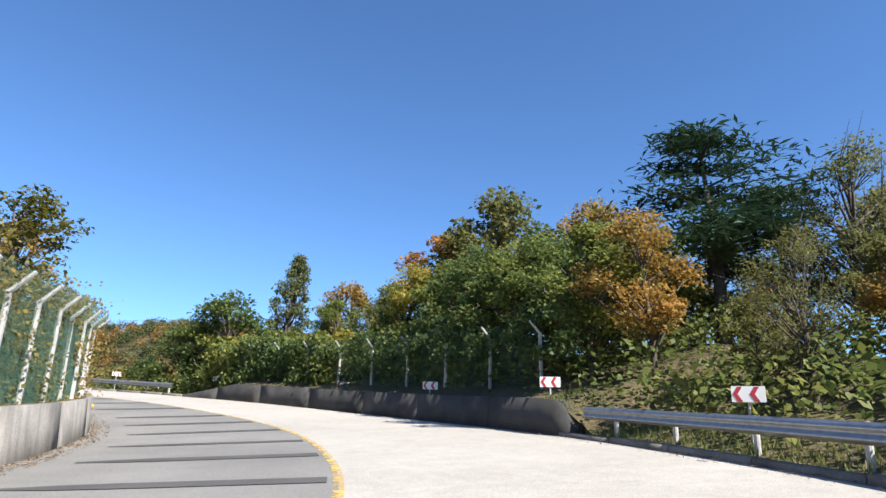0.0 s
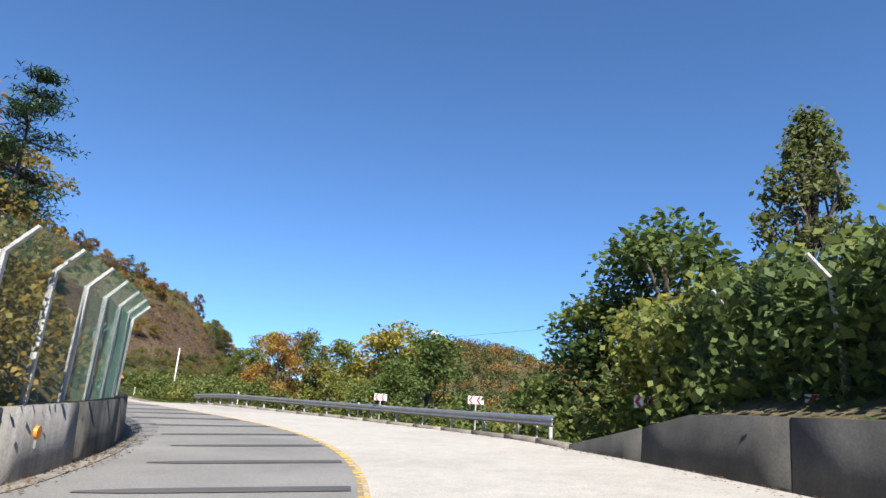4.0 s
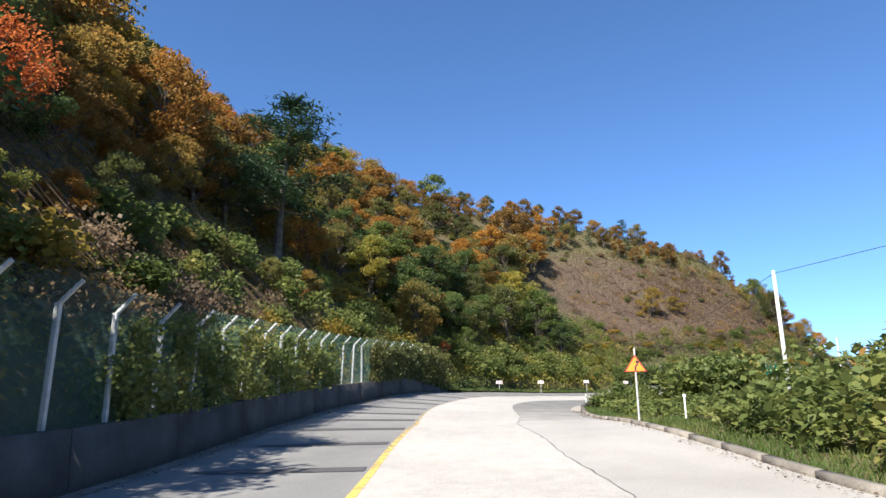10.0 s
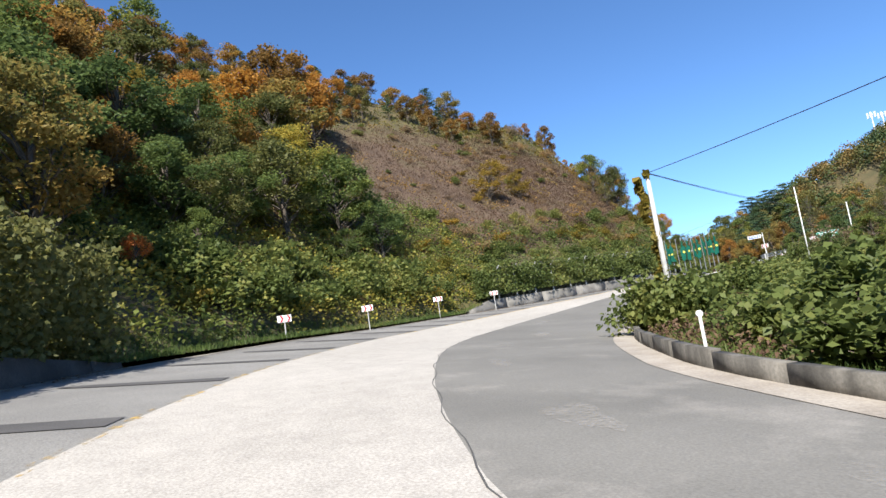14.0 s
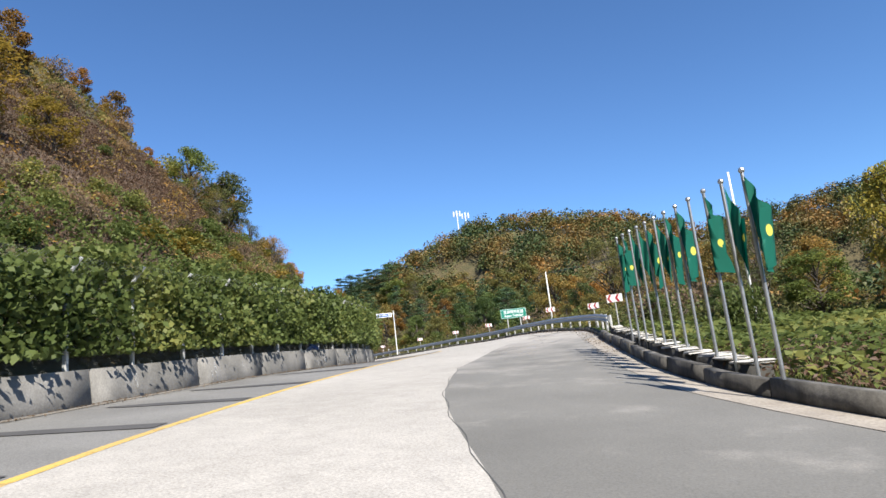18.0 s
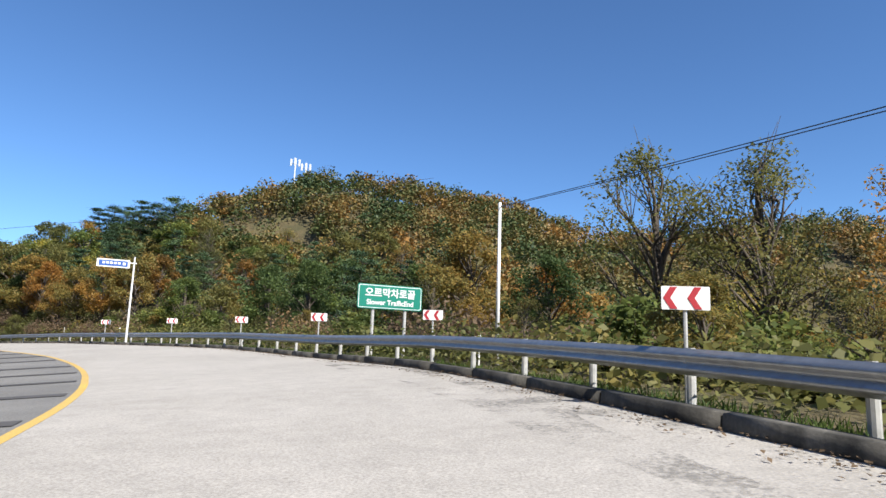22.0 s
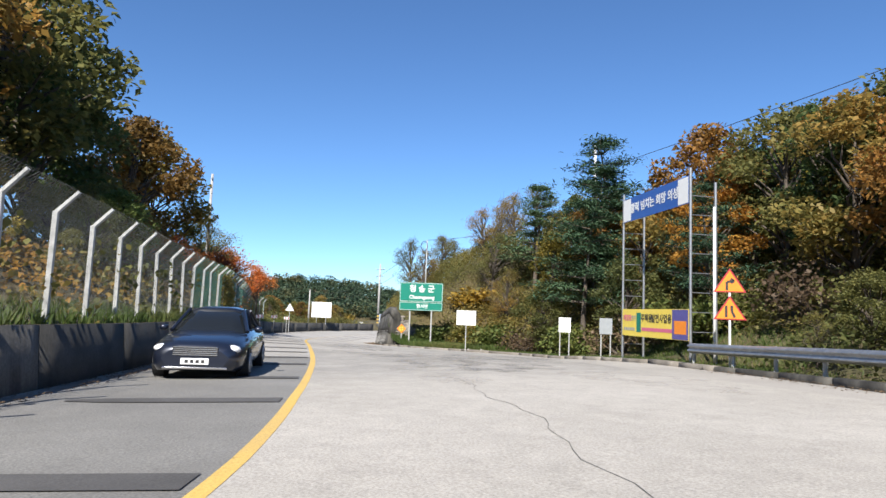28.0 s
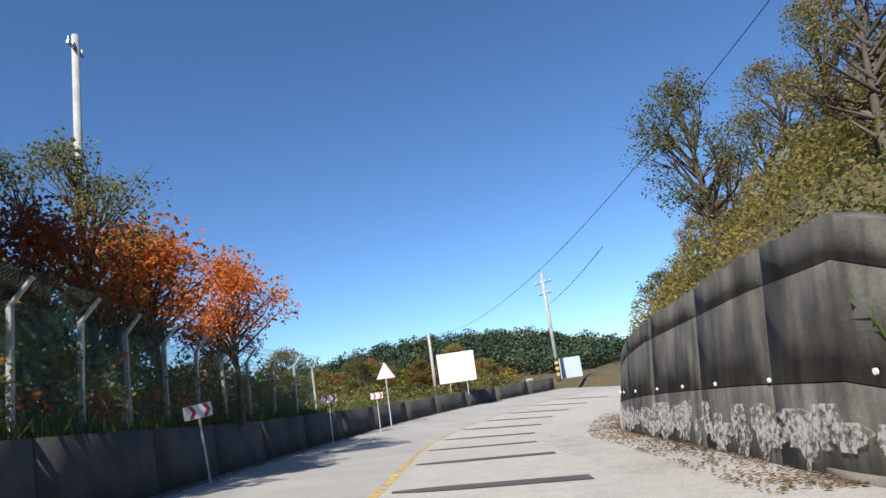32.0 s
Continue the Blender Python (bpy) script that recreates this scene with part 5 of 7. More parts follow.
M_FLAG = flag_material()
FLAGS = [flag_mesh(k) for k in range(4)]
for k in range(12):
    t_ = k / 11
    x_, y_, z_ = -112.72 - 3.03 * t_, 80.1 + 8.25 * t_, 8.0 + 0.68 * t_
    g_ = thing("flagpole", "steel flagpole with a limp green flag bearing a yellow disc" if k != 3 else "bare steel flagpole in the row of flags", "flagpole", pose(x_, y_, z_ - 0.3, 0, 0, random.uniform(-60, 20)), "row of flagpoles")
    bm = bmesh.new()
    tube(bm, (0, 0, 0), (0, 0, 3.35), 0.03, 0.025, 10)
    part("pole", bm, M_STEEL, g_)
    bm = bmesh.new()
    bmesh.ops.create_uvsphere(bm, u_segments=10, v_segments=6, radius=0.045, matrix=Matrix.Translation((0, 0, 3.38)))
    part("finial", bm, M_STEEL, g_)
    if k != 3:
        o_ = part("flag", FLAGS[k % 4], None, g_)
        o_.location = (0.0, 0.0, 3.24)


# ---- plants ----
def leaves(centres, size, rnd, flat=0.6, aspect=0.55, jitter=0.4):
    """Folded leaf quads at the given places: arrays of vertices and faces."""
    n = len(centres)
    nor = rnd.normal(size=(n, 3))
    nor[:, 2] = np.abs(nor[:, 2]) + flat
    nor /= np.linalg.norm(nor, axis=1)[:, None]
    t = np.cross(nor, rnd.normal(size=(n, 3)))
    t /= np.linalg.norm(t, axis=1)[:, None]
    u = np.cross(nor, t)
    ln = (size * (1 + jitter * (rnd.random(n) - 0.5) * 2))[:, None] if np.ndim(size) else (size * (1 + jitter * (rnd.random(n) * 2 - 1)))[:, None]
    w = ln * aspect
    v = np.stack([centres - t * ln * 0.5, centres + u * w * 0.5 + nor * ln * 0.12, centres + t * ln * 0.5, centres - u * w * 0.5 + nor * ln * 0.12], 1)
    f = np.arange(4 * n).reshape(n, 4)
    return v.reshape(-1, 3), f


def limb_mesh(segs, material, n=6):
    v, f = [], []
    for a, b, r0, r1 in segs:
        a, b = np.asarray(a, float), np.asarray(b, float)
        t = (b - a) / (np.linalg.norm(b - a) + 1e-9)
        u = np.cross(t, (0.3, 0.9, 0.2))
        u /= np.linalg.norm(u)
        w = np.cross(t, u)
        k = len(v)
        for p, r in ((a, r0), (b, r1)):
            for i in range(n):
                q = 2 * math.pi * i / n
                v.append(p + (u * math.cos(q) + w * math.sin(q)) * r)
        for i in range(n):
            j = (i + 1) % n
            f.append((k + i, k + j, k + n + j, k + n + i))
    return mesh_np("trunk", v, f, material, True)


def broadleaf(seed, h, width, material, n_leaf, leaf, clumps=26, bare=0.0, base=0.28, slim=1.0):
    """Meshes of trunk and crown: limbs that end in uneven clumps of leaves."""
    rnd = np.random.default_rng(seed)
    segs, cs, rs = [], [], []
    bend = rnd.normal(size=2) * 0.06 * h
    pts = [np.array([bend[0] * t**2, bend[1] * t**2, h * 0.86 * t]) for t in np.linspace(0, 1, 6)]
    r = 0.018 * h + 0.03
    for a, b, k in zip(pts[:-1], pts[1:], range(5)):
        segs.append((a, b, r * (1 - k * 0.17), r * (1 - (k + 1) * 0.17)))
    for k in range(clumps):
        t = base + (1 - base) * ((k + rnd.random()) / clumps)
        a = rnd.random() * 2 * math.pi
        env = math.sin(math.pi * min(1, (t - base) / (1 - base) * 0.86 + 0.14)) ** 0.7
        rad = width / 2 * env * (0.45 + 0.6 * rnd.random()) * slim
        root = pts[0] + (pts[-1] - pts[0]) * max(0.12, t - 0.22)
        c = np.array([math.cos(a) * rad + bend[0] * t, math.sin(a) * rad + bend[1] * t, h * (t * 0.93 + 0.02)])
        mid = root * 0.45 + c * 0.55 + rnd.normal(size=3) * 0.04 * h * np.array([1, 1, 0.4])
        segs += [(root, mid, r * 0.38, r * 0.22), (mid, c, r * 0.22, r * 0.07)]
        cs.append(c)
        rs.append(width * (0.13 + 0.10 * rnd.random()))
        if bare:
            for _ in range(3):
                e = c + rnd.normal(size=3) * width * 0.11 + (0, 0, width * 0.05)
                segs.append((mid, e, r * 0.12, r * 0.03))
    m = int(n_leaf * (1 - bare) / clumps)
    pos = []
    for c, q in zip(cs, rs):
        p = rnd.normal(size=(m, 3))
        p /= np.linalg.norm(p, axis=1)[:, None]
        p *= (rnd.random((m, 1)) ** 0.45) * q * np.array([1.0, 1.0, 0.62])
        pos.append(c + p)
    v, f = leaves(np.concatenate(pos), leaf, rnd)
    return limb_mesh(segs, M_BARK), mesh_np("crown", v, f, material)


def pine(seed, h, width, n_leaf, leaf):
    rnd = np.random.default_rng(seed)
    segs, pos = [], []
    lean = rnd.normal(size=2) * 0.05 * h
    r = 0.016 * h + 0.03

    def at(t):
        return np.array([lean[0] * t * t, lean[1] * t * t, h * 0.95 * t])

    for k in range(6):
        segs.append((at(k / 6), at((k + 1) / 6), r * (1 - k * 0.15), r * (1 - (k + 1) * 0.15)))
    tiers = 9
    tips = []
    for k in range(tiers):
        t = 0.34 + 0.64 * k / (tiers - 1)
        reach = width / 2 * (1.0 - 0.75 * ((t - 0.34) / 0.66) ** 1.5) * rnd.uniform(0.75, 1.1)
        for _ in range(max(3, int(6 - k * 0.35))):
            a = rnd.random() * 2 * math.pi
            q = reach * rnd.uniform(0.55, 1.0)
            root = at(t)
            tip = root + np.array([math.cos(a) * q, math.sin(a) * q, 0.10 * q + rnd.normal() * 0.08])
            segs.append((root, tip, r * 0.30, r * 0.06))
            tips += [(tip, q), (root * 0.45 + tip * 0.55, q * 0.8)]
    tips.append((at(1.0), width * 0.25))
    m = max(6, n_leaf // len(tips))
    for c, q in tips:
        p = rnd.normal(size=(m, 3)) * np.array([0.24, 0.24, 0.075]) * (0.5 + 0.5 * q / (width / 2)) * width * 0.42
        pos.append(c + p + (0, 0, 0.08))
    v, f = leaves(np.concatenate(pos), leaf, rnd, 1.2, 0.22)
    return limb_mesh(segs, M_BARK), mesh_np("crown", v, f, M_LEAF_PINE)


def bush(seed, h, width, material, n_leaf, leaf, flat=0.6):
    rnd = np.random.default_rng(seed)
    cs = []
    for k in range(14):
        a, q = rnd.random() * 2 * math.pi, math.sqrt(rnd.random()) * width * 0.42
        cs.append((math.cos(a) * q, math.sin(a) * q, h * (0.25 + 0.6 * rnd.random() * (1 - q / width))))
    m = n_leaf // 14
    pos = []
    for c in cs:
        p = rnd.normal(size=(m, 3))
        p /= np.linalg.norm(p, axis=1)[:, None]
        p *= (rnd.random((m, 1)) ** 0.4) * width * 0.24 * np.array([1, 1, 0.75])
        pos.append(np.array(c) + p)
    pos = np.concatenate(pos)
    pos[:, 2] = np.abs(pos[:, 2])
    v, f = leaves(pos, leaf, rnd, flat, 0.75)
    segs = [((0, 0, 0), c, 0.03, 0.008) for c in cs]
    return limb_mesh(segs, M_BARK, 4), mesh_np("crown", v, f, material)


KINDS = {}


def kind(name, label, category, meshes):
    KINDS.setdefault(name, []).append((label, category, meshes))


for k in range(2):
    kind("green", "broadleaf tree still green with some yellow leaves", "tree", broadleaf(10 + k, 7.0, 5.0, M_LEAF_GREEN, 6400, 0.21, 30))
    kind("olive", "broadleaf tree turning olive and brown", "tree", broadleaf(20 + k, 7.0, 4.8, M_LEAF_OLIVE, 6200, 0.21, 30))
    kind("rust", "autumn oak with rust-brown leaves", "tree", broadleaf(30 + k, 7.0, 4.6, M_LEAF_RUST, 6000, 0.21, 30))
    kind("pine", "dark green pine with layered boughs", "pine tree", pine(60 + k, 9.0, 5.2, 6400, 0.30))
    kind("bush", "leafy green roadside shrub", "shrub", bush(80 + k, 1.6, 2.4, M_LEAF_IVY, 1500, 0.16))
kind("yellow", "small tree with yellow autumn leaves", "tree", broadleaf(40, 6.0, 3.8, M_LEAF_YELLOW, 2600, 0.22))
kind("red", "maple with orange-red autumn leaves", "tree", broadleaf(50, 5.0, 4.6, M_LEAF_RED, 3600, 0.15, 26, 0.0, 0.58))
kind("thin", "nearly bare tree with sparse leaves and twigs", "tree", broadleaf(70, 7.0, 4.2, M_LEAF_OLIVE, 10500, 0.115, 34, 0.5, 0.3))
kind("sapling", "young tree with sparse pale green leaves", "tree", broadleaf(71, 7.0, 4.4, M_LEAF_POPLAR, 5200, 0.13, 30, 0.35, 0.45))
kind("poplar", "slender upright poplar with pale green leaves", "tree", broadleaf(90, 11.0, 3.2, M_LEAF_POPLAR, 9000, 0.22, 80, 0.0, 0.06))
kind("dry_bush", "dry brown shrub with bare twigs", "shrub", bush(95, 1.5, 2.2, M_LEAF_DRY, 900, 0.10, 0.0))
kind("yellow_bush", "shrub with yellow and orange leaves", "shrub", bush(97, 1.5, 2.0, M_LEAF_YELLOW, 900, 0.16))
for base_ in ("green", "olive", "rust"):
    m_ = {"green": M_LEAF_GREEN, "olive": M_LEAF_OLIVE, "rust": M_LEAF_RUST}[base_]
    kind(base_ + "_far", KINDS[base_][0][0], "tree", broadleaf({"green": 110, "olive": 120, "rust": 130}[base_], 7.0, 5.0, m_, 2800, 0.31, 24))
GROUPS = {"tree": "roadside trees", "pine tree": "roadside pines", "shrub": "roadside shrubs"}
HEIGHT = {"green_far": 7, "olive_far": 7, "rust_far": 7, "green": 7, "olive": 7, "rust": 7, "pine": 9, "bush": 1.6, "yellow": 6, "red": 5, "thin": 7, "sapling": 7, "poplar": 11, "dry_bush": 1.5, "yellow_bush": 1.5}


def plant(name, x, y, h, wide=1.0, z=None):
    label, cat, (trunk, crown) = random.choice(KINDS[name])
    z = ground_z(x, y) if z is None else z
    k = h / HEIGHT[name]
    g = thing(name.replace("_far", "") + "_tree" if cat == "tree" else ("pine_tree" if cat == "pine tree" else name if "bush" in name else name), label, cat,
              Matrix.LocRotScale((x, y, z - 0.1), Euler((0, 0, random.uniform(0, 6.28))), (k * wide, k * wide, k)), GROUPS[cat])
    part("trunk" if cat != "shrub" else "woody_base", trunk, None, g)
    part("crown", crown, None, g)
    return g


def pick(mix):
    names, weights = zip(*mix)
    return random.choices(names, weights)[0]


PLACED = []


def wood(s0, s1, d0, d1, gap, mix, hmin, hmax, skip=None, wide=(0.85, 1.15), cap=None):
    """Trees strewn over a stretch of the plan, no two closer than gap."""
    tries = int(abs((s1 - s0) * (d1 - d0)) / gap**2 * 3.0)
    cand = []
    for _ in range(tries):
        s, d = random.uniform(s0, s1), random.uniform(d0, d1)
        c, (_, r) = spline(s)[0], heading(np.atleast_1d(s))
        cand.append((c[0] + r[0, 0] * d, c[1] + r[0, 1] * d, s, d))
    xs, ys = np.array([c[0] for c in cand]), np.array([c[1] for c in cand])
    zs, ss, dd = ground_at(xs, ys)
    re = right_edge(ss)
    for x, y, z, s, d, e in zip(xs, ys, zs, ss, dd, re):
        if float(left_edge(s)) - 1.7 < d < e + 1.6 or (skip and skip(s, d)):
            continue
        if any((x - a) ** 2 + (y - b) ** 2 < (gap * q) ** 2 for a, b, q in PLACED):
            continue
        h = random.uniform(hmin, hmax)
        if cap is not None:
            h = min(h, cap(s, d) - (z - float(road_z(np.atleast_1d(s), np.atleast_1d(d))[0])))
            if h < 0.45 * hmin:
                continue
        PLACED.append((x, y, 1.0))
        name = pick(mix)
        plant(name + "_far" if abs(d) > 20 and name + "_far" in KINDS else name, x, y, h, random.uniform(*wide), z)


def on_bare(s, d):
    return d < 0 and float(bare_patch(np.atleast_1d(s), np.atleast_1d(d))[0]) > 0.3


def single(name, x, y, top=None, h=None, wide=1.0, room=0.8):
    z = ground_z(x, y)
    PLACED.append((x, y, room))
    return plant(name, x, y, h if h else top - z, wide, z)


# Trees that stand out.
single("poplar", -11.5, 47.2, 14.5, wide=0.85)
single("green", -14.6, 47.0, 10.6, wide=1.15)
single("green", -17.4, 48.0, 8.6, wide=1.2)
single("pine", 10.4, 23.0, 13.4, wide=1.75, room=1.5)
single("pine", 14.0, 25.0, 11.5, wide=1.5)
single("thin", 14.2, 21.0, 12.0)
single("olive", 7.4, 28.4, 11.6)
single("green", 12.5, 28.5, 11.0)
single("olive", 17.0, 23.5, 11.0)
single("olive", 3.6, 35.6, 14.7)
single("red", 5.4, 34.5, h=7.5, wide=0.7)
single("rust", 0.4, 38.5, 13.0)
single("olive", -5.6, 41.3, 10.6)
single("green", -43.0, 63.7, 12.0, wide=1.1)
single("olive", -50.7, 59.5, 11.5)
single("green", -55.4, 59.6, 11.6, wide=1.1)
single("green", -58.6, 59.2, 10.3, wide=1.1)
single("green", -48.0, 61.5, 10.8, wide=0.8)
single("green", -38.0, 60.0, 10.5, wide=1.1)
single("red", -109.5, 51.4, 12.9, wide=0.7)
for s_, d_, top_, k_ in ((289, -12.2, 21.8, "yellow"), (285, -13, 24.0, "olive"), (280.5, -12.6, 24.4, "rust"), (276, -14.4, 26.5, "olive"), (271, -14.2, 27.0, "green"), (266, -14.4, 27.5, "olive"), (260, -14.2, 26.5, "olive"), (254, -14.4, 26.0, "rust")):
    q_ = P(s_, d_)
    single(k_, q_.x, q_.y, top_, wide=0.95)
single("thin", -224.9, 144.4, 19.7, wide=0.9)
single("thin", -221.5, 142.0, 18.5, wide=0.9)
for x_, y_, top_, w_ in ((-225.2, 146.1, 16.6, 1.0), (-223.4, 148.6, 14.9, 0.8), (-219.5, 145.0, 15.6, 0.9), (-214.8, 143.0, 15.2, 0.9), (-228.5, 147.4, 14.2, 0.9), (-210.0, 141.0, 15.8, 0.9)):
    single("red", x_, y_, top_, wide=w_)
single("red", -66.8, 33.6, 17.2, wide=0.8)
single("red", -51.5, 34.2, h=5.2)
single("yellow", -55.5, 35.4, h=6.5, wide=1.2)
single("green", -59.5, 35.6, h=6.8, wide=1.1)
for s_, d_, top_ in ((63.5, -18.0, 20.5), (66.5, -18.6, 21.5), (70.5, -19.0, 21.5), (60.5, -17.6, 19.5)):
    q_ = P(s_, d_)
    single("pine", q_.x, q_.y, q_.z + top_, wide=1.15)
q_ = P(281, 16.5)
single("pine", q_.x, q_.y, 21.5, wide=1.1)
for s_, d_, top_ in ((76.5, -17.5, 22.5), (81.5, -18.6, 23.5), (87.0, -19.0, 24.5)):
    q_ = P(s_, d_)
    single("pine", q_.x, q_.y, top_, wide=1.2)
single("pine", -94.5, 37.7, 29.8, wide=1.35)
single("rust", -87.5, 31.5, 28.5, wide=0.9)
single("green", -107.5, 98.6, 14.6, wide=0.7)
single("green", -105.0, 98.4, 13.8, wide=0.6)
single("olive", -103.0, 101.5, 12.5)
for x_, y_, top_ in ((-110.3, 97.6, 11.6), (-113.4, 97.4, 10.9), (-101.8, 97.0, 12.0), (-98.8, 94.5, 12.0), (-116.0, 98.6, 11.0), (-104.0, 95.5, 11.2), (-107.5, 96.0, 10.8)):
    single("green", x_, y_, top_, wide=1.3)
single("bush", -112.85, 92.75, 10.7, wide=0.45)
single("thin", -121.9, 124.6, 18.0, wide=0.9)
single("thin", -119.5, 122.0, 17.4, wide=0.9)
single("thin", -115.4, 121.0, 17.0, wide=0.8)
single("thin", -113.0, 117.0, 16.6, wide=0.9)
single("sapling", -152.6, 125.1, 17.2, wide=0.8)
single("green", -123.9, 64.0, 15.5, wide=1.2)
single("yellow", -140.0, 85.3, h=4.6, wide=1.2)
single("yellow", -142.0, 90.5, h=3.2, wide=1.3)
single("pine", -199.5, 169.0, 24.6, wide=1.2)
single("pine", -196.5, 166.0, 21.5, wide=1.2)
single("pine", -194.8, 163.4, 18.8, wide=1.1)
single("rust", -187.0, 166.0, 21.5, wide=0.9)
single("olive", -182.0, 164.5, 21.0)
single("olive", -176.0, 163.5, 20.5)
single("pine", -172.0, 161.0, 20.0, wide=1.1)
single("rust", -197.8, 166.5, 19.5, wide=0.8)
for k in range(6):
    single("pine", -185.0 + 2.7 * k, 181.0 - 1.0 * k, 28.6 + 0.5 * math.sin(3 * k), wide=1.3)


def shade_cap(s, d):
    """Height above the road below which a tree leaves the road in the sun."""
    return (-d - 4.8) / 0.68


def grazing_cap(s, d):
    """The same where the sun stands nearly along the road."""
    return (-d - 5.0) / 0.48


AUTUMN = [("olive", 6), ("rust", 5), ("green", 1.6), ("yellow", 1.2), ("pine", 0.9), ("red", 0.2)]
GREENER = [("green", 5), ("olive", 4), ("rust", 1), ("yellow", 0.6), ("pine", 0.8)]
random.seed(5)
for s_, d_, h_ in ((19.0, 10.4, 5.4), (21.5, 10.2, 5.8)):
    q_ = P(s_, d_)
    single("green", q_.x, q_.y, h=h_, wide=1.1)
wood(64, 112, -14, -28, 3.4, AUTUMN, 10.0, 13.0, wide=(1.0, 1.3), cap=shade_cap)
wood(16, 42, 8.3, 10.4, 1.9, [("green", 5), ("olive", 2), ("rust", 0.8)], 5.6, 8.4, cap=lambda s, d: float(table(s, (20, 6.8), (25, 7.8), (29, 7.8), (33, 6.8), (36, 5.7), (40, 4.6), (42, 4.2))))
wood(20, 44, 9.4, 24, 3.0, [("green", 4), ("olive", 3), ("rust", 2), ("pine", 2), ("yellow", 0.6)], 5, 8.5, cap=lambda s, d: float(table(s, (20, 8.0), (28, 9.0), (33, 8.2), (36, 6.4), (40, 4.4), (44, 3.6))))
wood(-26, 20, 9.6, 14, 2.6, [("green", 4), ("olive", 3), ("thin", 2)], 2.5, 4.5)
wood(-26, 20, 15, 26, 3.0, [("green", 4), ("olive", 3), ("rust", 2), ("pine", 2)], 5, 8)
wood(-20, 15, -8.0, -20, 3.2, [("olive", 4), ("thin", 4), ("yellow", 2)], 2.5, 3.8)
wood(17, 36, -6.6, -20, 2.6, [("olive", 4), ("rust", 3), ("yellow", 2), ("green", 2), ("thin", 2)], 3.0, 5.5, cap=lambda s, d: 6.3 + 0.25 * (-d - 8))
wood(48, 62, -8.5, -18, 3.0, [("rust", 4), ("pine", 3), ("yellow", 2), ("olive", 2), ("green", 1)], 5.0, 7.5)
wood(50, 118, -6.5, -12, 2.3, [("green", 3), ("olive", 4), ("rust", 2), ("yellow", 1.5), ("red", 0.5)], 3.5, 7.0, wide=(1.0, 1.35), cap=shade_cap)
wood(60, 126, -6.6, -12, 1.5, [("yellow_bush", 2), ("dry_bush", 2), ("bush", 4)], 1.2, 2.4)
wood(30, 60, -8.5, -18, 3.1, AUTUMN, 4, 6.5)
wood(60, 146, -12.0, -20, 2.6, AUTUMN, 4.5, 7.5, on_bare, wide=(1.0, 1.3), cap=shade_cap)
wood(30, 150, -19, -46, 2.9, AUTUMN, 4.6, 7.2, on_bare, wide=(1.0, 1.3))
wood(132, 150, -6.2, -8, 1.3, [("bush", 5), ("yellow_bush", 0.6)], 1.6, 2.6)
wood(126, 150, -7.8, -18, 2.2, [("green", 6), ("olive", 3)], 5, 7.5, on_bare, wide=(1.0, 1.3))
wood(150, 166, -18, -27, 2.8, [("rust", 4), ("olive", 4)], 7.0, 9.0, on_bare, wide=(1.0, 1.2))
wood(148, 190, -22, -46, 2.5, [("rust", 6), ("olive", 4), ("pine", 1.0)], 3.2, 4.8, on_bare)
wood(190, 212, -20, -46, 2.5, [("rust", 4), ("olive", 4), ("dry_bush", 4)], 1.4, 2.6, on_bare)
wood(44, 76, 10.5, 28, 3.4, GREENER, 4.4, 6.6)
wood(176, 202, 15, 36, 3.4, [("thin", 6), ("olive", 3), ("green", 1)], 3, 5.0)
wood(202, 250, 14, 36, 3.0, [("thin", 3), ("olive", 5), ("green", 3), ("rust", 0.8), ("pine", 3)], 4.5, 7)
wood(176, 250, 10.8, 16, 1.7, [("dry_bush", 3), ("bush", 3), ("thin", 3), ("olive", 1)], 1.3, 2.6)
wood(240, 268, -16, -34, 3.4, [("olive", 5), ("green", 3), ("rust", 2), ("pine", 1)], 10.0, 13.0)
wood(285, 299, -9.8, -18, 2.6, [("olive", 4), ("rust", 2), ("thin", 2), ("green", 1)], 5.5, 7.6, cap=lambda s, d: (-d - 5.2) / 0.48)
wood(256, 286, -7.4, -12, 2.4, [("olive", 4), ("green", 2), ("rust", 2), ("thin", 2)], 3.0, 5.0, cap=lambda s, d: (-d - 5.4) / 0.48)
wood(197, 203, -8.5, -20, 2.8, [("olive", 2), ("thin", 3)], 2.6, 3.8)
wood(131, 141, -6.5, -9.5, 1.8, [("yellow", 2), ("green", 3), ("olive", 2)], 3.0, 4.4)
for s_, d_, h_, k_ in ((211.8, -9.4, 5.4, "rust"), (213.8, -11.0, 6.0, "olive")):
    q_ = P(s_, d_)
    single(k_, q_.x, q_.y, h=h_, wide=0.75)
wood(204, 213, -6.6, -12, 1.7, [("olive", 4), ("rust", 2), ("green", 2), ("thin", 2)], 2.6, 4.6)
wood(213, 256, -6.6, -12.5, 1.7, [("olive", 4), ("rust", 1), ("green", 2), ("bush", 3)], 1.5, 2.5)
wood(206, 228, -12, -24, 2.6, [("olive", 4), ("rust", 3), ("green", 2)], 4.0, 6.5)
wood(226, 256, -13.5, -24, 3.0, [("olive", 4), ("green", 3), ("rust", 2), ("yellow", 1), ("pine", 0.5)], 6, 9, cap=grazing_cap)
wood(246, 272, 14.5, 34, 2.8, [("pine", 6), ("olive", 5), ("rust", 0.8), ("green", 2.5)], 4.8, 7.2)
wood(272, 284, 13.5, 34, 2.8, [("thin", 4), ("olive", 3), ("yellow", 2), ("pine", 1)], 4, 6.5)
wood(283, 310, 8.4, 24, 3.3, [("thin", 6)], 3.6, 6.2)
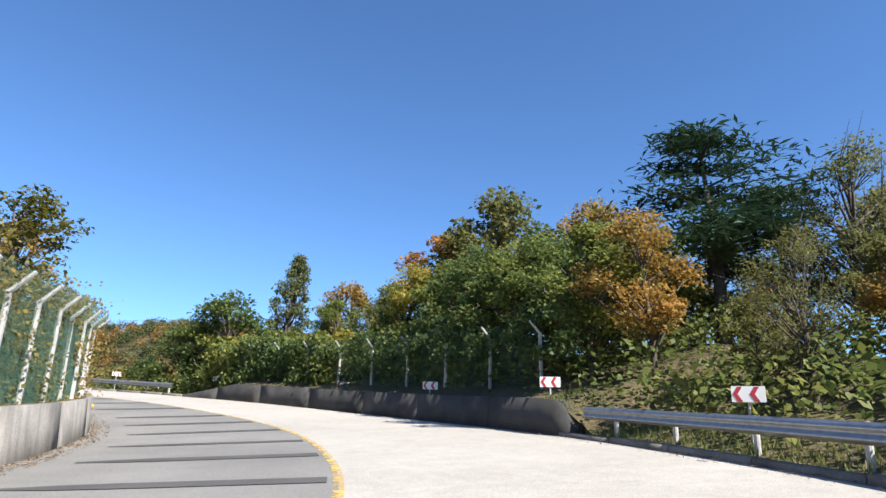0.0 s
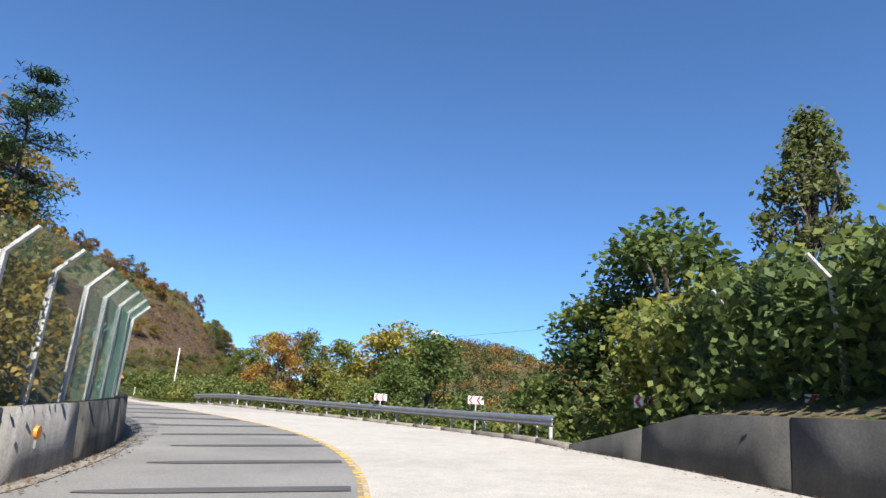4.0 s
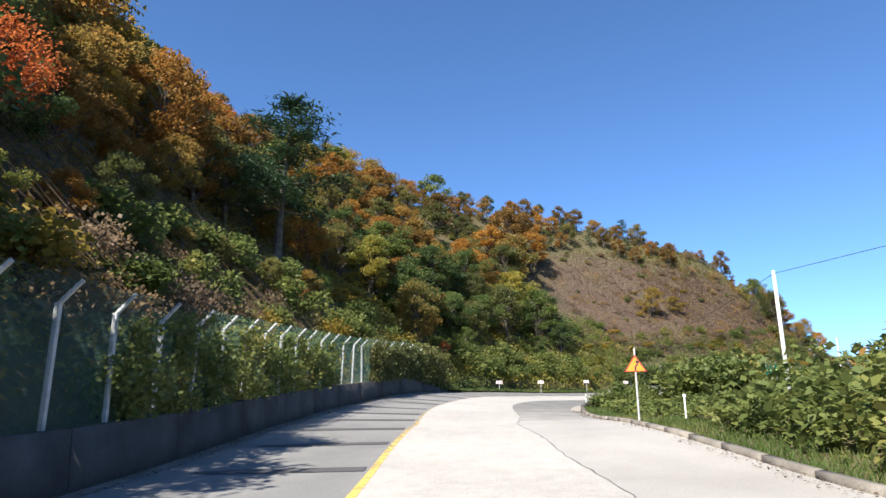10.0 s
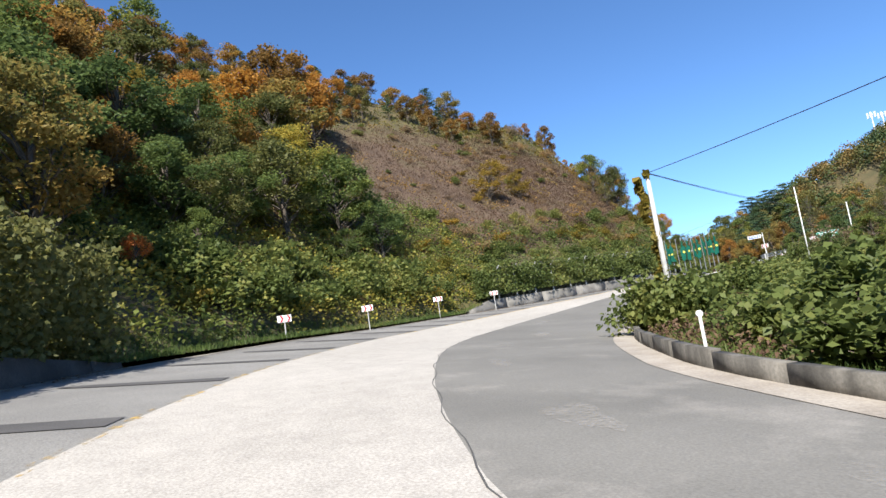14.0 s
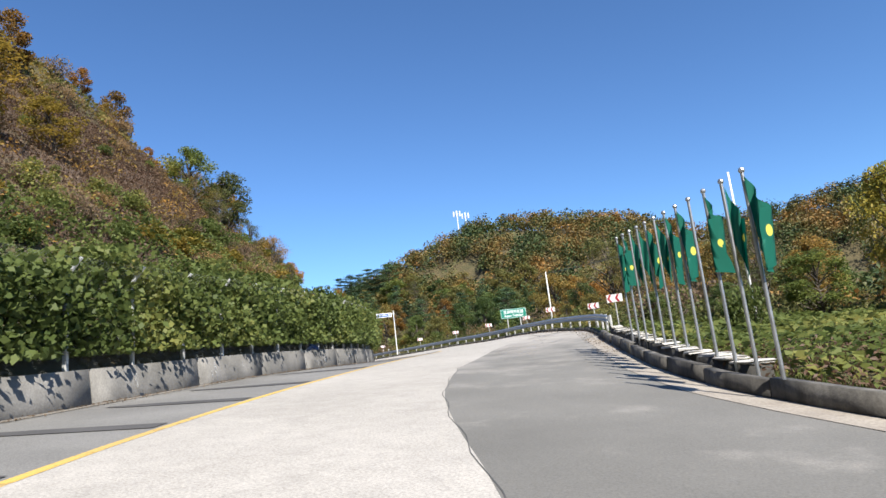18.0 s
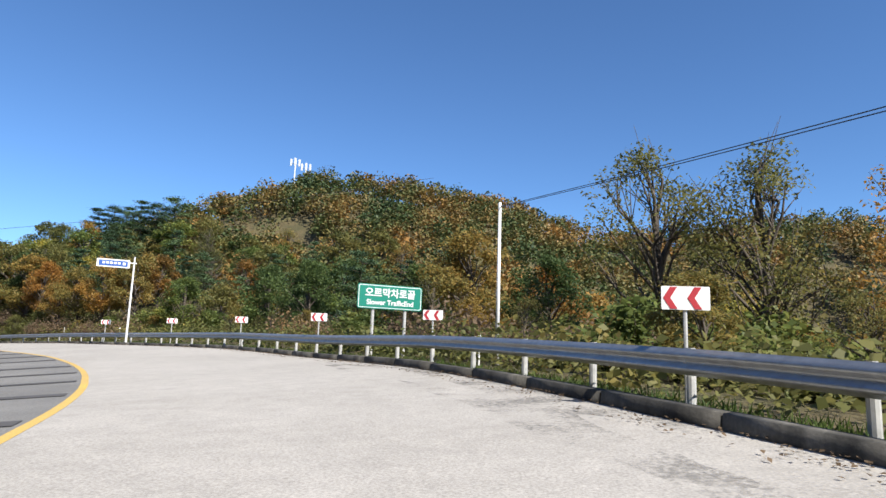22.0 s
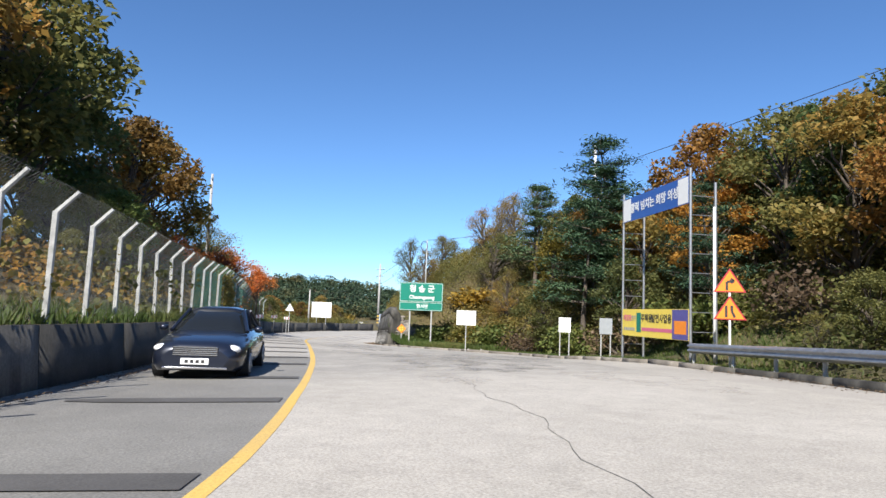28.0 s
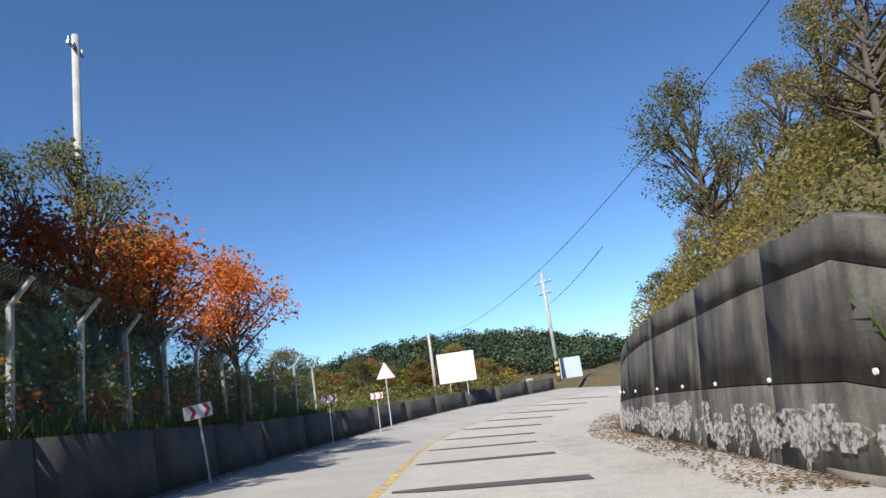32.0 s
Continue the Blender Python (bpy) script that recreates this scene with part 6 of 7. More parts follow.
wood(304, 313, 8.8, 13, 2.0, [("olive", 3), ("yellow", 1), ("green", 2)], 2.6, 4.2)
wood(316, 334, -8.5, -34, 2.6, [("rust", 5), ("olive", 3), ("yellow_bush", 2), ("bush", 2)], 2.0, 4.2)
wood(284, 330, -12, -26, 4.2, [("thin", 2), ("rust", 2), ("olive", 2)], 3, 5)
# Shrubs on the bare slope and along the inner bank.
random.seed(9)
for k in range(420):
    s_ = random.uniform(130, 208)
    d_ = random.uniform(-6, -14) if k % 2 else random.uniform(-12, -31)
    p_ = P(s_, d_)
    low_ = d_ > -14
    plant(pick([("bush", 5), ("yellow_bush", 2), ("dry_bush", 3)] if low_ else [("bush", 1.2), ("yellow_bush", 0.8), ("dry_bush", 6)]), p_.x, p_.y, random.uniform(0.6, 1.5) if low_ else random.uniform(0.4, 1.1), random.uniform(0.8, 1.3))
for s_, d_, h_ in ((107, 13.5, 2.6), (109, 14.6, 2.9), (110.5, 12.9, 2.2), (144.5, 13.4, 1.7), (147, 13.6, 1.9), (149.5, 13.6, 1.6), (117, 8.9, 1.3), (119, 9.6, 1.5), (121, 9.3, 1.3), (116, 11, 1.0), (123, 10.5, 0.9), (124.5, 13, 0.9), (129, 14.5, 1.0), (135, 15.5, 1.0), (113, 15, 0.9), (106, 13, 0.8), (100, 10.5, 0.9), (97, 13.5, 0.9),
                    (141, 10.4, 0.9), (143.5, 10.8, 1.1), (146, 11.0, 1.0), (148.3, 11.2, 0.9), (145, 12.6, 1.1), (140, 17, 1.0), (146, 18, 1.2), (151, 17, 1.1), (156, 16, 1.0)):
    p_ = P(s_, d_)
    plant("bush", p_.x, p_.y, h_, random.uniform(0.9, 1.2))
for s_, d_, h_ in ((253, 15.5, 2.4), (257, 15, 2.2), (261, 15.8, 2.4), (265, 15.5, 2.2), (269, 14.5, 2.0), (273, 13.5, 2.0), (277, 12.5, 2.2), (280, 12, 2.0), (282, 9.5, 1.8), (284.5, 8.8, 1.6), (283, 12.5, 2.4)):
    p_ = P(s_, d_)
    plant(pick([("dry_bush", 3), ("bush", 2), ("yellow_bush", 1)]), p_.x, p_.y, h_, random.uniform(0.9, 1.3))


# ---- ground cover ----
def strew(name, label, category, n, s0, s1, d0, d1, material, leaf, rise, seed, flat=0.8, aspect=0.7, lumps=0.0, keep=None):
    """A mat of leaves over the ground of one stretch; rise: how high it stands; lumps: how far it heaps."""
    rnd = np.random.default_rng(seed)
    s = rnd.uniform(s0, s1, n)
    lo, hi = (d0(s) if callable(d0) else np.full(n, d0)), (d1(s) if callable(d1) else np.full(n, d1))
    d = lo + (hi - lo) * rnd.random(n)
    c, (_, r) = spline(s), heading(s)
    xy = c[:, :2] + r * d[:, None]
    z, s2, d2 = ground_at(xy[:, 0], xy[:, 1])
    hump = (np.sin(xy[:, 0] * 1.9 + 0.7 * np.sin(xy[:, 1] * 1.1)) * np.sin(xy[:, 1] * 1.7 + 0.5 * np.sin(xy[:, 0] * 0.9)) * 0.5 + 0.5) * lumps
    z = z + (rise + hump) * rnd.random(n) ** 0.6
    ok = (d2 < left_edge(s2) - 0.4) | (d2 > right_edge(s2) + 0.22)
    if keep is not None:
        ok &= keep(s2, d2)
    v, f = leaves(np.c_[xy, z][ok], leaf, rnd, flat, aspect)
    return tagged(new(name, mesh_np(name, v, f, material)), label, category, kind="stuff")


def blades(name, label, n, s0, s1, d0, d1, material, height, seed, keep=None):
    """Grass: narrow upright blades, two faces each."""
    rnd = np.random.default_rng(seed)
    s = rnd.uniform(s0, s1, n)
    lo, hi = (d0(s) if callable(d0) else np.full(n, d0)), (d1(s) if callable(d1) else np.full(n, d1))
    d = lo + (hi - lo) * rnd.random(n)
    c, (_, r) = spline(s), heading(s)
    xy = c[:, :2] + r * d[:, None]
    z, s2, d2 = ground_at(xy[:, 0], xy[:, 1])
    b = np.c_[xy, z - 0.02]
    if keep is not None:
        b = b[keep(s2, d2) > rnd.random(n)]
    m = len(b)
    h = height * rnd.uniform(0.4, 1.1, m)
    a = rnd.uniform(0, 2 * np.pi, m)
    side = np.c_[np.cos(a), np.sin(a), 0 * a] * (0.012 + 0.03 * h)[:, None]
    tip = b + np.c_[rnd.normal(size=(m, 2)) * (h * 0.35)[:, None], h]
    v = np.stack([b - side, b + side, b * 0.45 + tip * 0.55 + side * 0.7 + [0, 0, 0.0], tip], 1).reshape(-1, 3)
    return tagged(new(name, mesh_np(name, v, np.arange(4 * m).reshape(m, 4), material)), label, "grass", kind="stuff")


def vine_wall(name, label, n, s0, s1, d_at, base, top, thick, material, leaf, seed, gaps=0.0):
    """Creeper over a fence: leaves through a thin upright slab, thicker in heaps, with ragged top."""
    rnd = np.random.default_rng(seed)
    s = rnd.uniform(s0, s1, n)
    t = rnd.random(n)
    edge = 0.25 * np.sin(s * 1.3 + seed) + 0.2 * np.sin(s * 3.1) + 0.12 * np.sin(s * 7.7)
    h = base(s) + t * (top + edge - base(s))
    lump = 0.5 + 0.5 * np.sin(s * 2.1 + 3 * t + seed) * np.sin(s * 0.9 - 4 * t)
    d = d_at(s) + rnd.normal(size=n) * thick * (0.4 + lump)
    keep = lump > gaps
    s, d, h = s[keep], d[keep], h[keep]
    c, (_, r) = spline(s), heading(s)
    v, f = leaves(np.c_[c[:, :2] + r * d[:, None], road_z(s, d) + h], leaf, rnd, 0.1, 0.8)
    return tagged(new(name, mesh_np(name, v, f, material)), label, "creeper", kind="stuff")


def line_left(o):
    return from_left(o)


strew("undergrowth", "mixed undergrowth on the wooded bank above the wall", "undergrowth", 60000, -24, 128, from_left(-0.8), -17, M_LEAF_OLIVE, 0.20, 0.5, 1, 0.5, 0.6, 0.9)
strew("undergrowth", "green weeds and saplings below the cut slope", "undergrowth", 34000, 121, 158, -4.9, -15, M_LEAF_GREEN, 0.19, 0.5, 2, 0.5, 0.7, 1.2)
strew("undergrowth", "creepers over the foot of the cut slope", "undergrowth", 30000, 150, 208, -5.2, lambda q: np.full(len(q), -12.0), M_LEAF_IVY, 0.17, 0.4, 3, 0.5, 0.7, 0.8)
strew("undergrowth", "brown and olive undergrowth under the upper trees", "undergrowth", 30000, 205, 300, from_left(-1.5), -17, M_LEAF_OLIVE, 0.18, 0.45, 4, 0.5, 0.6, 0.8)
strew("undergrowth", "dense green creeper and weeds beside the lower road", "undergrowth", 42000, -24, 44, beyond(0.9), beyond(12), M_LEAF_IVY, 0.20, 0.5, 5, 0.6, 0.7, 1.3)
strew("undergrowth", "large-leaved vine over the bank below the guard rail", "undergrowth", 46000, 43, 92, beyond(0.8), beyond(13), M_LEAF_IVY, 0.22, 0.5, 6, 0.7, 0.8, 1.4)
strew("vine_mat", "mat of large-leaved vine on the inner bank of the bend", "vine", 76000, 84, 176, beyond(1.2), beyond(15), M_LEAF_IVY, 0.19, 0.18, 7, 1.2, 0.8, 0.35)
strew("undergrowth", "weeds and low shrubs beyond the upper guard rail", "undergrowth", 46000, 172, 252, beyond(0.6), beyond(11), M_LEAF_OLIVE, 0.16, 0.35, 8, 0.6, 0.7, 0.9)
strew("undergrowth", "shrubby slope behind the banner frame", "undergrowth", 44000, 248, 283, beyond(3.2), beyond(17), M_LEAF_OLIVE, 0.18, 0.6, 9, 0.5, 0.65, 1.4)
strew("undergrowth", "scrub on the slope behind the county sign", "undergrowth", 34000, 278, 292, beyond(4.0), beyond(16), M_LEAF_OLIVE, 0.12, 0.6, 40, 0.2, 0.6, 1.2)
strew("undergrowth", "olive and brown scrub above the tall wall", "undergrowth", 46000, 283.5, 312, beyond(0.9), beyond(10), M_LEAF_OLIVE, 0.10, 0.5, 10, 0.2, 0.5, 1.1)
strew("undergrowth", "scrub on the far verge", "undergrowth", 14000, 300, 333, from_left(-0.8), -14, M_LEAF_OLIVE, 0.18, 0.4, 11, 0.5, 0.65, 0.8)
strew("dry_scrub", "low brown brush and withered weeds over the cut slope", "scrub", 70000, 146, 212, -9, -33, M_SCRUB, 0.15, 0.22, 45, 0.4, 0.5, 0.55, keep=lambda s, d: bare_patch(s, d) > 0.15)
strew("dry_scrub", "olive weeds scattered through the dry brush", "scrub", 26000, 140, 212, -8, -27, M_LEAF_OLIVE, 0.17, 0.3, 46, 0.4, 0.6, 0.8, keep=lambda s, d: np.sin(s * 0.6 + 0.5 * d) * np.sin(d * 0.9 - 0.3 * s) > 0.15 + 0.03 * (-d - 14))
blades("dry_grass", "dry brown grass over the bare cut slope", 52000, 146, 212, -9, -33, M_STRAW, 0.34, 12, bare_patch)
strew("withered_weeds", "withered weeds and low brown stalks along the inner kerb", "weeds", 14000, 118, 160, beyond(0.35), beyond(4.5), M_SCRUB, 0.10, 0.28, 47, 0.3, 0.4, 0.2)
blades("verge_grass", "green grass along the kerb of the inner bank", 24000, 80, 164, beyond(0.2), beyond(1.6), M_GRASS, 0.22, 13)
blades("verge_grass", "grass and weeds under the guard rails", 16000, -22, 82, beyond(0.2), beyond(1.4), M_GRASS, 0.20, 14, lambda s, d: np.where((s > 17) & (s < 43), 0.0, 1.0))
blades("verge_grass", "weeds along the upper guard rail", 16000, 170, 252, beyond(0.2), beyond(1.3), M_GRASS, 0.20, 15)
blades("verge_grass", "green grass round the county sign's posts", 20000, 250, 284, beyond(0.2), beyond(4.0), M_GRASS, 0.26, 16)
blades("verge_grass", "tall green grass at the foot of the rubble masonry", 26000, 274, 283.2, beyond(0.25), beyond(3.4), M_GRASS, 0.5, 19)
blades("verge_grass", "tall grass on the crown of the shaded wall", 18000, 205, 312, from_left(-0.35), from_left(-1.6), M_GRASS, 0.35, 17)
blades("verge_grass", "weeds at the foot of the chevron signs", 9000, 125, 153, from_left(-0.05), from_left(-1.3), M_GRASS, 0.25, 18)

vine_wall("fence_creeper", "thick green creeper hiding the shaded fence", 18000, 31.5, 42.5, lambda q: right_edge(q) + 1.5, lambda q: wall_right(q) * 0.6, 3.5, 0.35, M_LEAF_GREEN, 0.18, 21)
vine_wall("fence_creeper", "dark creeper heaped behind the overgrown fence", 26000, 22, 42.5, lambda q: right_edge(q) + 2.8, lambda q: wall_right(q) * 0.3, 3.8, 0.5, M_LEAF_GREEN, 0.24, 41)
vine_wall("fence_creeper", "loose creeper hanging on the fence posts", 7000, 17, 32, lambda q: right_edge(q) + 1.1, lambda q: 2.2 + 0 * q, 3.5, 0.3, M_LEAF_GREEN, 0.16, 22, 0.5)
vine_wall("fence_creeper", "autumn creeper clinging to the mesh fence", 52000, 10, 38, line_left(-0.8), wall_left, 3.6, 0.26, M_LEAF_OLIVE, 0.085, 23, 0.38)
vine_wall("fence_creeper", "deep curtain of creeper and overhanging branches over the shaded fence", 22000, 86.5, 105.2, line_left(-0.45), lambda q: wall_left(q) * 1.0, 2.9, 0.3, M_LEAF_IVY, 0.13, 30, 0.34)
vine_wall("fence_creeper", "dark creeper and yellowing leaves on the lower fence", 22000, 111.5, 126, line_left(-0.35), lambda q: wall_left(q) * 0.95, 3.3, 0.3, M_LEAF_OLIVE, 0.14, 24, 0.12)
vine_wall("fence_creeper", "hedge of climbing vine with large green leaves above the wall", 64000, 153, 199, line_left(-0.4), lambda q: wall_left(q) + 0.3, 3.25, 0.34, M_LEAF_IVY, 0.17, 25)
vine_wall("fence_creeper", "patch of yellow-green creeper on the upper fence", 5200, 269.5, 275.5, line_left(-0.9), wall_left, 3.4, 0.18, M_LEAF_OLIVE, 0.16, 26, 0.1)
vine_wall("fence_creeper", "thin creeper along the fence posts", 9000, 200, 262, line_left(-0.8), wall_left, 2.6, 0.2, M_LEAF_OLIVE, 0.15, 27, 0.72)
vine_wall("fence_creeper", "red and brown creeper behind the fence", 5000, 280, 296, line_left(-1.1), wall_left, 2.6, 0.25, M_LEAF_RED, 0.11, 28, 0.82)


strew("undergrowth", "brown and green scrub under the upper ridge's trees", "undergrowth", 30000, 132, 214, -15, -46, M_LEAF_OLIVE, 0.30, 0.4, 42, 0.5, 0.6, 0.6, keep=lambda s, d: bare_patch(s, d) < 0.35)
strew("undergrowth", "dark weeds and saplings behind the fence under the maples", "undergrowth", 26000, 282, 308, from_left(-1.8), -12, M_LEAF_IVY, 0.15, 1.3, 43, 0.3, 0.6, 1.2)
vine_wall("fence_creeper", "dark creeper and brown stems on the last fence bays", 9000, 284, 304, line_left(-1.0), wall_left, 2.9, 0.2, M_LEAF_OLIVE, 0.10, 44, 0.5)


def dry_vines(n, a, b, high, low, seed):
    """Bare vine stems hanging down the bank above the fence."""
    rnd = np.random.default_rng(seed)
    segs = []
    for k in range(n):
        s0, run = rnd.uniform(a, b), rnd.uniform(1.0, 3.0)
        last = None
        for i in range(9):
            f = i / 8
            s, d = s0 + run * f, high + (low - high) * f
            c, (_, r) = spline(s)[0], heading(np.atleast_1d(s))
            x, y = c[0] + r[0, 0] * d, c[1] + r[0, 1] * d
            q = (x, y, ground_z(x, y) + 0.7 + 1.1 * (1 - f) + 0.25 * math.sin(5 * f + k))
            if last is not None:
                segs.append((last, q, 0.016, 0.016))
            last = q
    me = limb_mesh(segs, M_LEAF_DRY, 4)
    tagged(new("dry_vines", me), "bare brown vine stems hanging over the bank", "vine", kind="stuff")


dry_vines(70, 88, 106, -13.5, -7.1, 61)
dry_vines(40, 208, 215, -11.5, -6.6, 62)


# Woods on the hills farther off.
def far_woods(name, label, n, seed, where, h, w, per, leaf, material):
    rnd = np.random.default_rng(seed)
    xy = where(rnd, n)
    z, s, d = ground_at(xy[:, 0], xy[:, 1])
    ok = ((d < -44) | (d > 26)) & (z > 2)
    xy, z = xy[ok], z[ok]
    m = len(xy)
    th = h * rnd.uniform(0.75, 1.25, m)
    tw = w * rnd.uniform(0.8, 1.25, m)
    p = rnd.normal(size=(m, per, 3))
    p /= np.linalg.norm(p, axis=2)[:, :, None]
    p *= (rnd.random((m, per, 1)) ** 0.3) * 0.5
    p[:, :, 2] = np.abs(p[:, :, 2]) * 1.3 + 0.25
    pos = np.concatenate([xy, z[:, None]], 1)[:, None] + p * np.stack([tw, tw, th], 1)[:, None]
    v, f = leaves(pos.reshape(-1, 3), leaf, rnd, 0.5, 0.8)
    return tagged(new(name, mesh_np(name, v, f, material)), label, "woodland", kind="stuff")


def along_ridge(k, spread):
    def where(rnd, n):
        p = np.array(RIDGES[k][1], float)[:, :2]
        i = rnd.integers(0, len(p) - 1, n)
        t = rnd.random(n)[:, None]
        return p[i] * (1 - t) + p[i + 1] * t + rnd.normal(size=(n, 2)) * spread
    return where


far_woods("hill_woods", "autumn woods covering the hill below the antenna masts", 3800, 31, lambda rnd, n: np.c_[rnd.uniform(-225, 40, n), rnd.uniform(120, 232, n)], 4.6, 4.2, 190, 0.4, M_WOODS)
far_woods("hill_woods", "autumn woods on the ridge above the cut slope", 900, 32, along_ridge(0, 9), 5.0, 4.2, 130, 0.5, M_WOODS)
far_woods("hill_woods", "distant wooded hill beyond the pass", 2600, 33, lambda rnd, n: np.c_[rnd.uniform(-400, -292, n), rnd.uniform(110, 260, n)], 4.2, 4.8, 150, 0.46, M_WOODS_PASS)
far_woods("hill_woods", "low woods filling the valley inside the bends", 900, 34, lambda rnd, n: np.c_[rnd.uniform(-110, 40, n), rnd.uniform(72, 125, n)], 3.2, 4.0, 70, 0.6, M_WOODS)


# ---- small things ----
def pebble(seed, r):
    rnd = random.Random(seed)
    bm = bmesh.new()
    bmesh.ops.create_icosphere(bm, subdivisions=1, radius=r)
    for v in bm.verts:
        v.co = Vector((v.co.x * rnd.uniform(0.9, 1.3), v.co.y * rnd.uniform(0.8, 1.1), v.co.z * rnd.uniform(0.5, 0.75))) * rnd.uniform(0.88, 1.1)
    me = bpy.data.meshes.new("stone")
    bm.to_mesh(me)
    bm.free()
    me.materials.append(M_SLAB)
    return me


def block(seed):
    """A rough-hewn rubble block."""
    rnd = random.Random(seed)
    bm = bmesh.new()
    bmesh.ops.create_cube(bm, size=0.36, matrix=Matrix.LocRotScale(None, None, (rnd.uniform(0.8, 1.25), 0.9, rnd.uniform(0.7, 0.95))))
    for v in bm.verts:
        v.co *= rnd.uniform(0.84, 1.12)
    bmesh.ops.bevel(bm, geom=bm.edges[:], offset=0.035, segments=1, affect="EDGES")
    me = bpy.data.meshes.new("stone")
    bm.to_mesh(me)
    bm.free()
    me.materials.append(M_STONE)
    return me


BLOCKS = [block(k) for k in range(7)]
PALE_STONES = [pebble(k, 0.2) for k in range(5)]
random.seed(11)
# Flat rubble courses closing the near end of the tall wall, falling away from the road.
g_ = thing("rubble_end", "rough flat rubble masonry closing the end of the tall wall", "masonry", kind="structure")
for i in range(22):
    hh = 0.06 + i * 0.105
    d_ = 0.30 + 0.16 * hh + 0.12 * (i % 2)
    while d_ < 0.75 + (2.35 - hh) * 0.85:
        w_ = random.uniform(0.2, 0.46)
        o_ = new("stone", random.choice(BLOCKS))
        o_.parent = g_
        q_ = P(282.72 + 0.36 * hh + random.uniform(-0.07, 0.05), float(right_edge(282.7)) + d_ + w_ / 2, hh)
        o_.matrix_world = Matrix.LocRotScale(q_, Euler((random.uniform(-0.1, 0.1), random.uniform(-0.08, 0.08), radians(facing(282.7)) + random.uniform(-0.15, 0.15))), (w_ / 0.36, 1.0, random.uniform(0.28, 0.4)))
        d_ += w_ + 0.015
# Low ledge behind the kerb with pale flat slabs on it, beside the flags.
g_ = tagged(sweep("ledge", np.arange(156.0, 171.1, 0.75), [(beyond(0.36), -0.1), (beyond(0.38), 0.34), (beyond(0.70), 0.34), (beyond(0.72), -0.1)], M_CONC_DARK, closed=True), "low dark concrete ledge topped with pale slabs", "ledge", kind="structure")
for k in range(19):
    s_ = 156.4 + k * 0.78
    bm = bmesh.new()
    box(bm, -0.19, 0.19, -0.33, 0.33, 0.0, 0.05, 0.012)
    for v in bm.verts:
        v.co += Vector((random.uniform(-0.03, 0.03), random.uniform(-0.04, 0.04), random.uniform(-0.004, 0.006)))
    o_ = part("slab", bm, M_SLAB, g_)
    q_ = P(s_, float(right_edge(s_)) + 0.55 + random.uniform(-0.05, 0.05), 0.342)
    o_.matrix_world = pose(*q_, 0, 0, facing(s_) + random.uniform(-9, 9))
# Loose stones on the junction's verge.
for k in range(46):
    s_, d_ = random.gauss(274.6, 1.3), random.uniform(0.3, 1.3)
    q_ = P(s_, float(right_edge(s_)) + d_)
    o_ = new("loose_stone", random.choice(PALE_STONES))
    o_.matrix_world = Matrix.LocRotScale((q_.x, q_.y, foot_z(q_.x, q_.y) + 0.03), Euler((0, 0, random.uniform(0, 6))), (random.uniform(0.35, 1.2),) * 3)
    tagged(o_, "pale loose stone on the gravelly verge", "stone", "loose stones")

# Fallen leaves and grit gathered along the walls and kerbs.
def litter(label, n, s0, s1, d0, d1, seed, material, size=0.06):
    rnd = np.random.default_rng(seed)
    s = rnd.uniform(s0, s1, n)
    t = rnd.random(n) ** 1.8
    clump = 0.5 + 0.5 * np.sin(s * 1.9 + seed) * np.sin(s * 0.7)
    keep = rnd.random(n) < 0.25 + 0.75 * clump
    s, t = s[keep], t[keep]
    d = d0(s) + (d1(s) - d0(s)) * t
    c, (_, r) = spline(s), heading(s)
    v, f = leaves(np.c_[c[:, :2] + r * d[:, None], road_z(s, d) + 0.022 + 0.02 * rnd.random(len(s))], size, rnd, 3.0, 0.7)
    tagged(new("leaf_litter", mesh_np("leaf_litter", v, f, material)), label, "leaf litter", kind="stuff")


def left_at(o):
    return from_left(o)


litter("dry fallen leaves along the foot of the roadside wall", 9000, -20, 126, left_at(0.02), left_at(0.55), 71, M_LEAF_DRY)
litter("dry fallen leaves along the foot of the upper wall", 9000, 152, 312, left_at(0.02), left_at(0.6), 72, M_LEAF_DRY)
litter("brown leaves and grit heaped at the tall wall's foot", 5000, 284, 309, lambda q: right_edge(q) - 0.02, lambda q: right_edge(q) - 1.1, 73, M_LEAF_DRY, 0.07)
litter("leaves and grit along the upper kerb", 6000, 164, 252, lambda q: right_edge(q) - 0.02, lambda q: right_edge(q) - 0.7, 74, M_LEAF_DRY, 0.05)
litter("leaves along the lower kerb", 5000, -20, 112, lambda q: right_edge(q) - 0.02, lambda q: right_edge(q) - 0.5, 75, M_LEAF_DRY, 0.05)

# Round orange reflectors and pale lime streaks on the walls.
def reflector(s, h):
    p = P(s, float(left_edge(s)), h)
    _, r = heading(np.atleast_1d(s))
    g = thing("wall_reflector", "round orange reflector fixed to the concrete wall", "reflector", pose(*p, 0, 0, math.degrees(math.atan2(r[0, 1], r[0, 0]))), "wall reflectors")
    bm = bmesh.new()
    tube(bm, (-0.10, 0, 0), (-0.055 + 0.03, 0, 0), 0.09, n=14)
    part("disc", bm, M_ORANGE, g)
    bm = bmesh.new()
    box(bm, -0.10, -0.03, -0.02, 0.02, -0.22, -0.08)
    part("bracket", bm, M_STEEL, g)


for s_ in (12.5, 25.0, 38.0, 51.5, 64.0):
    reflector(s_, 0.62)

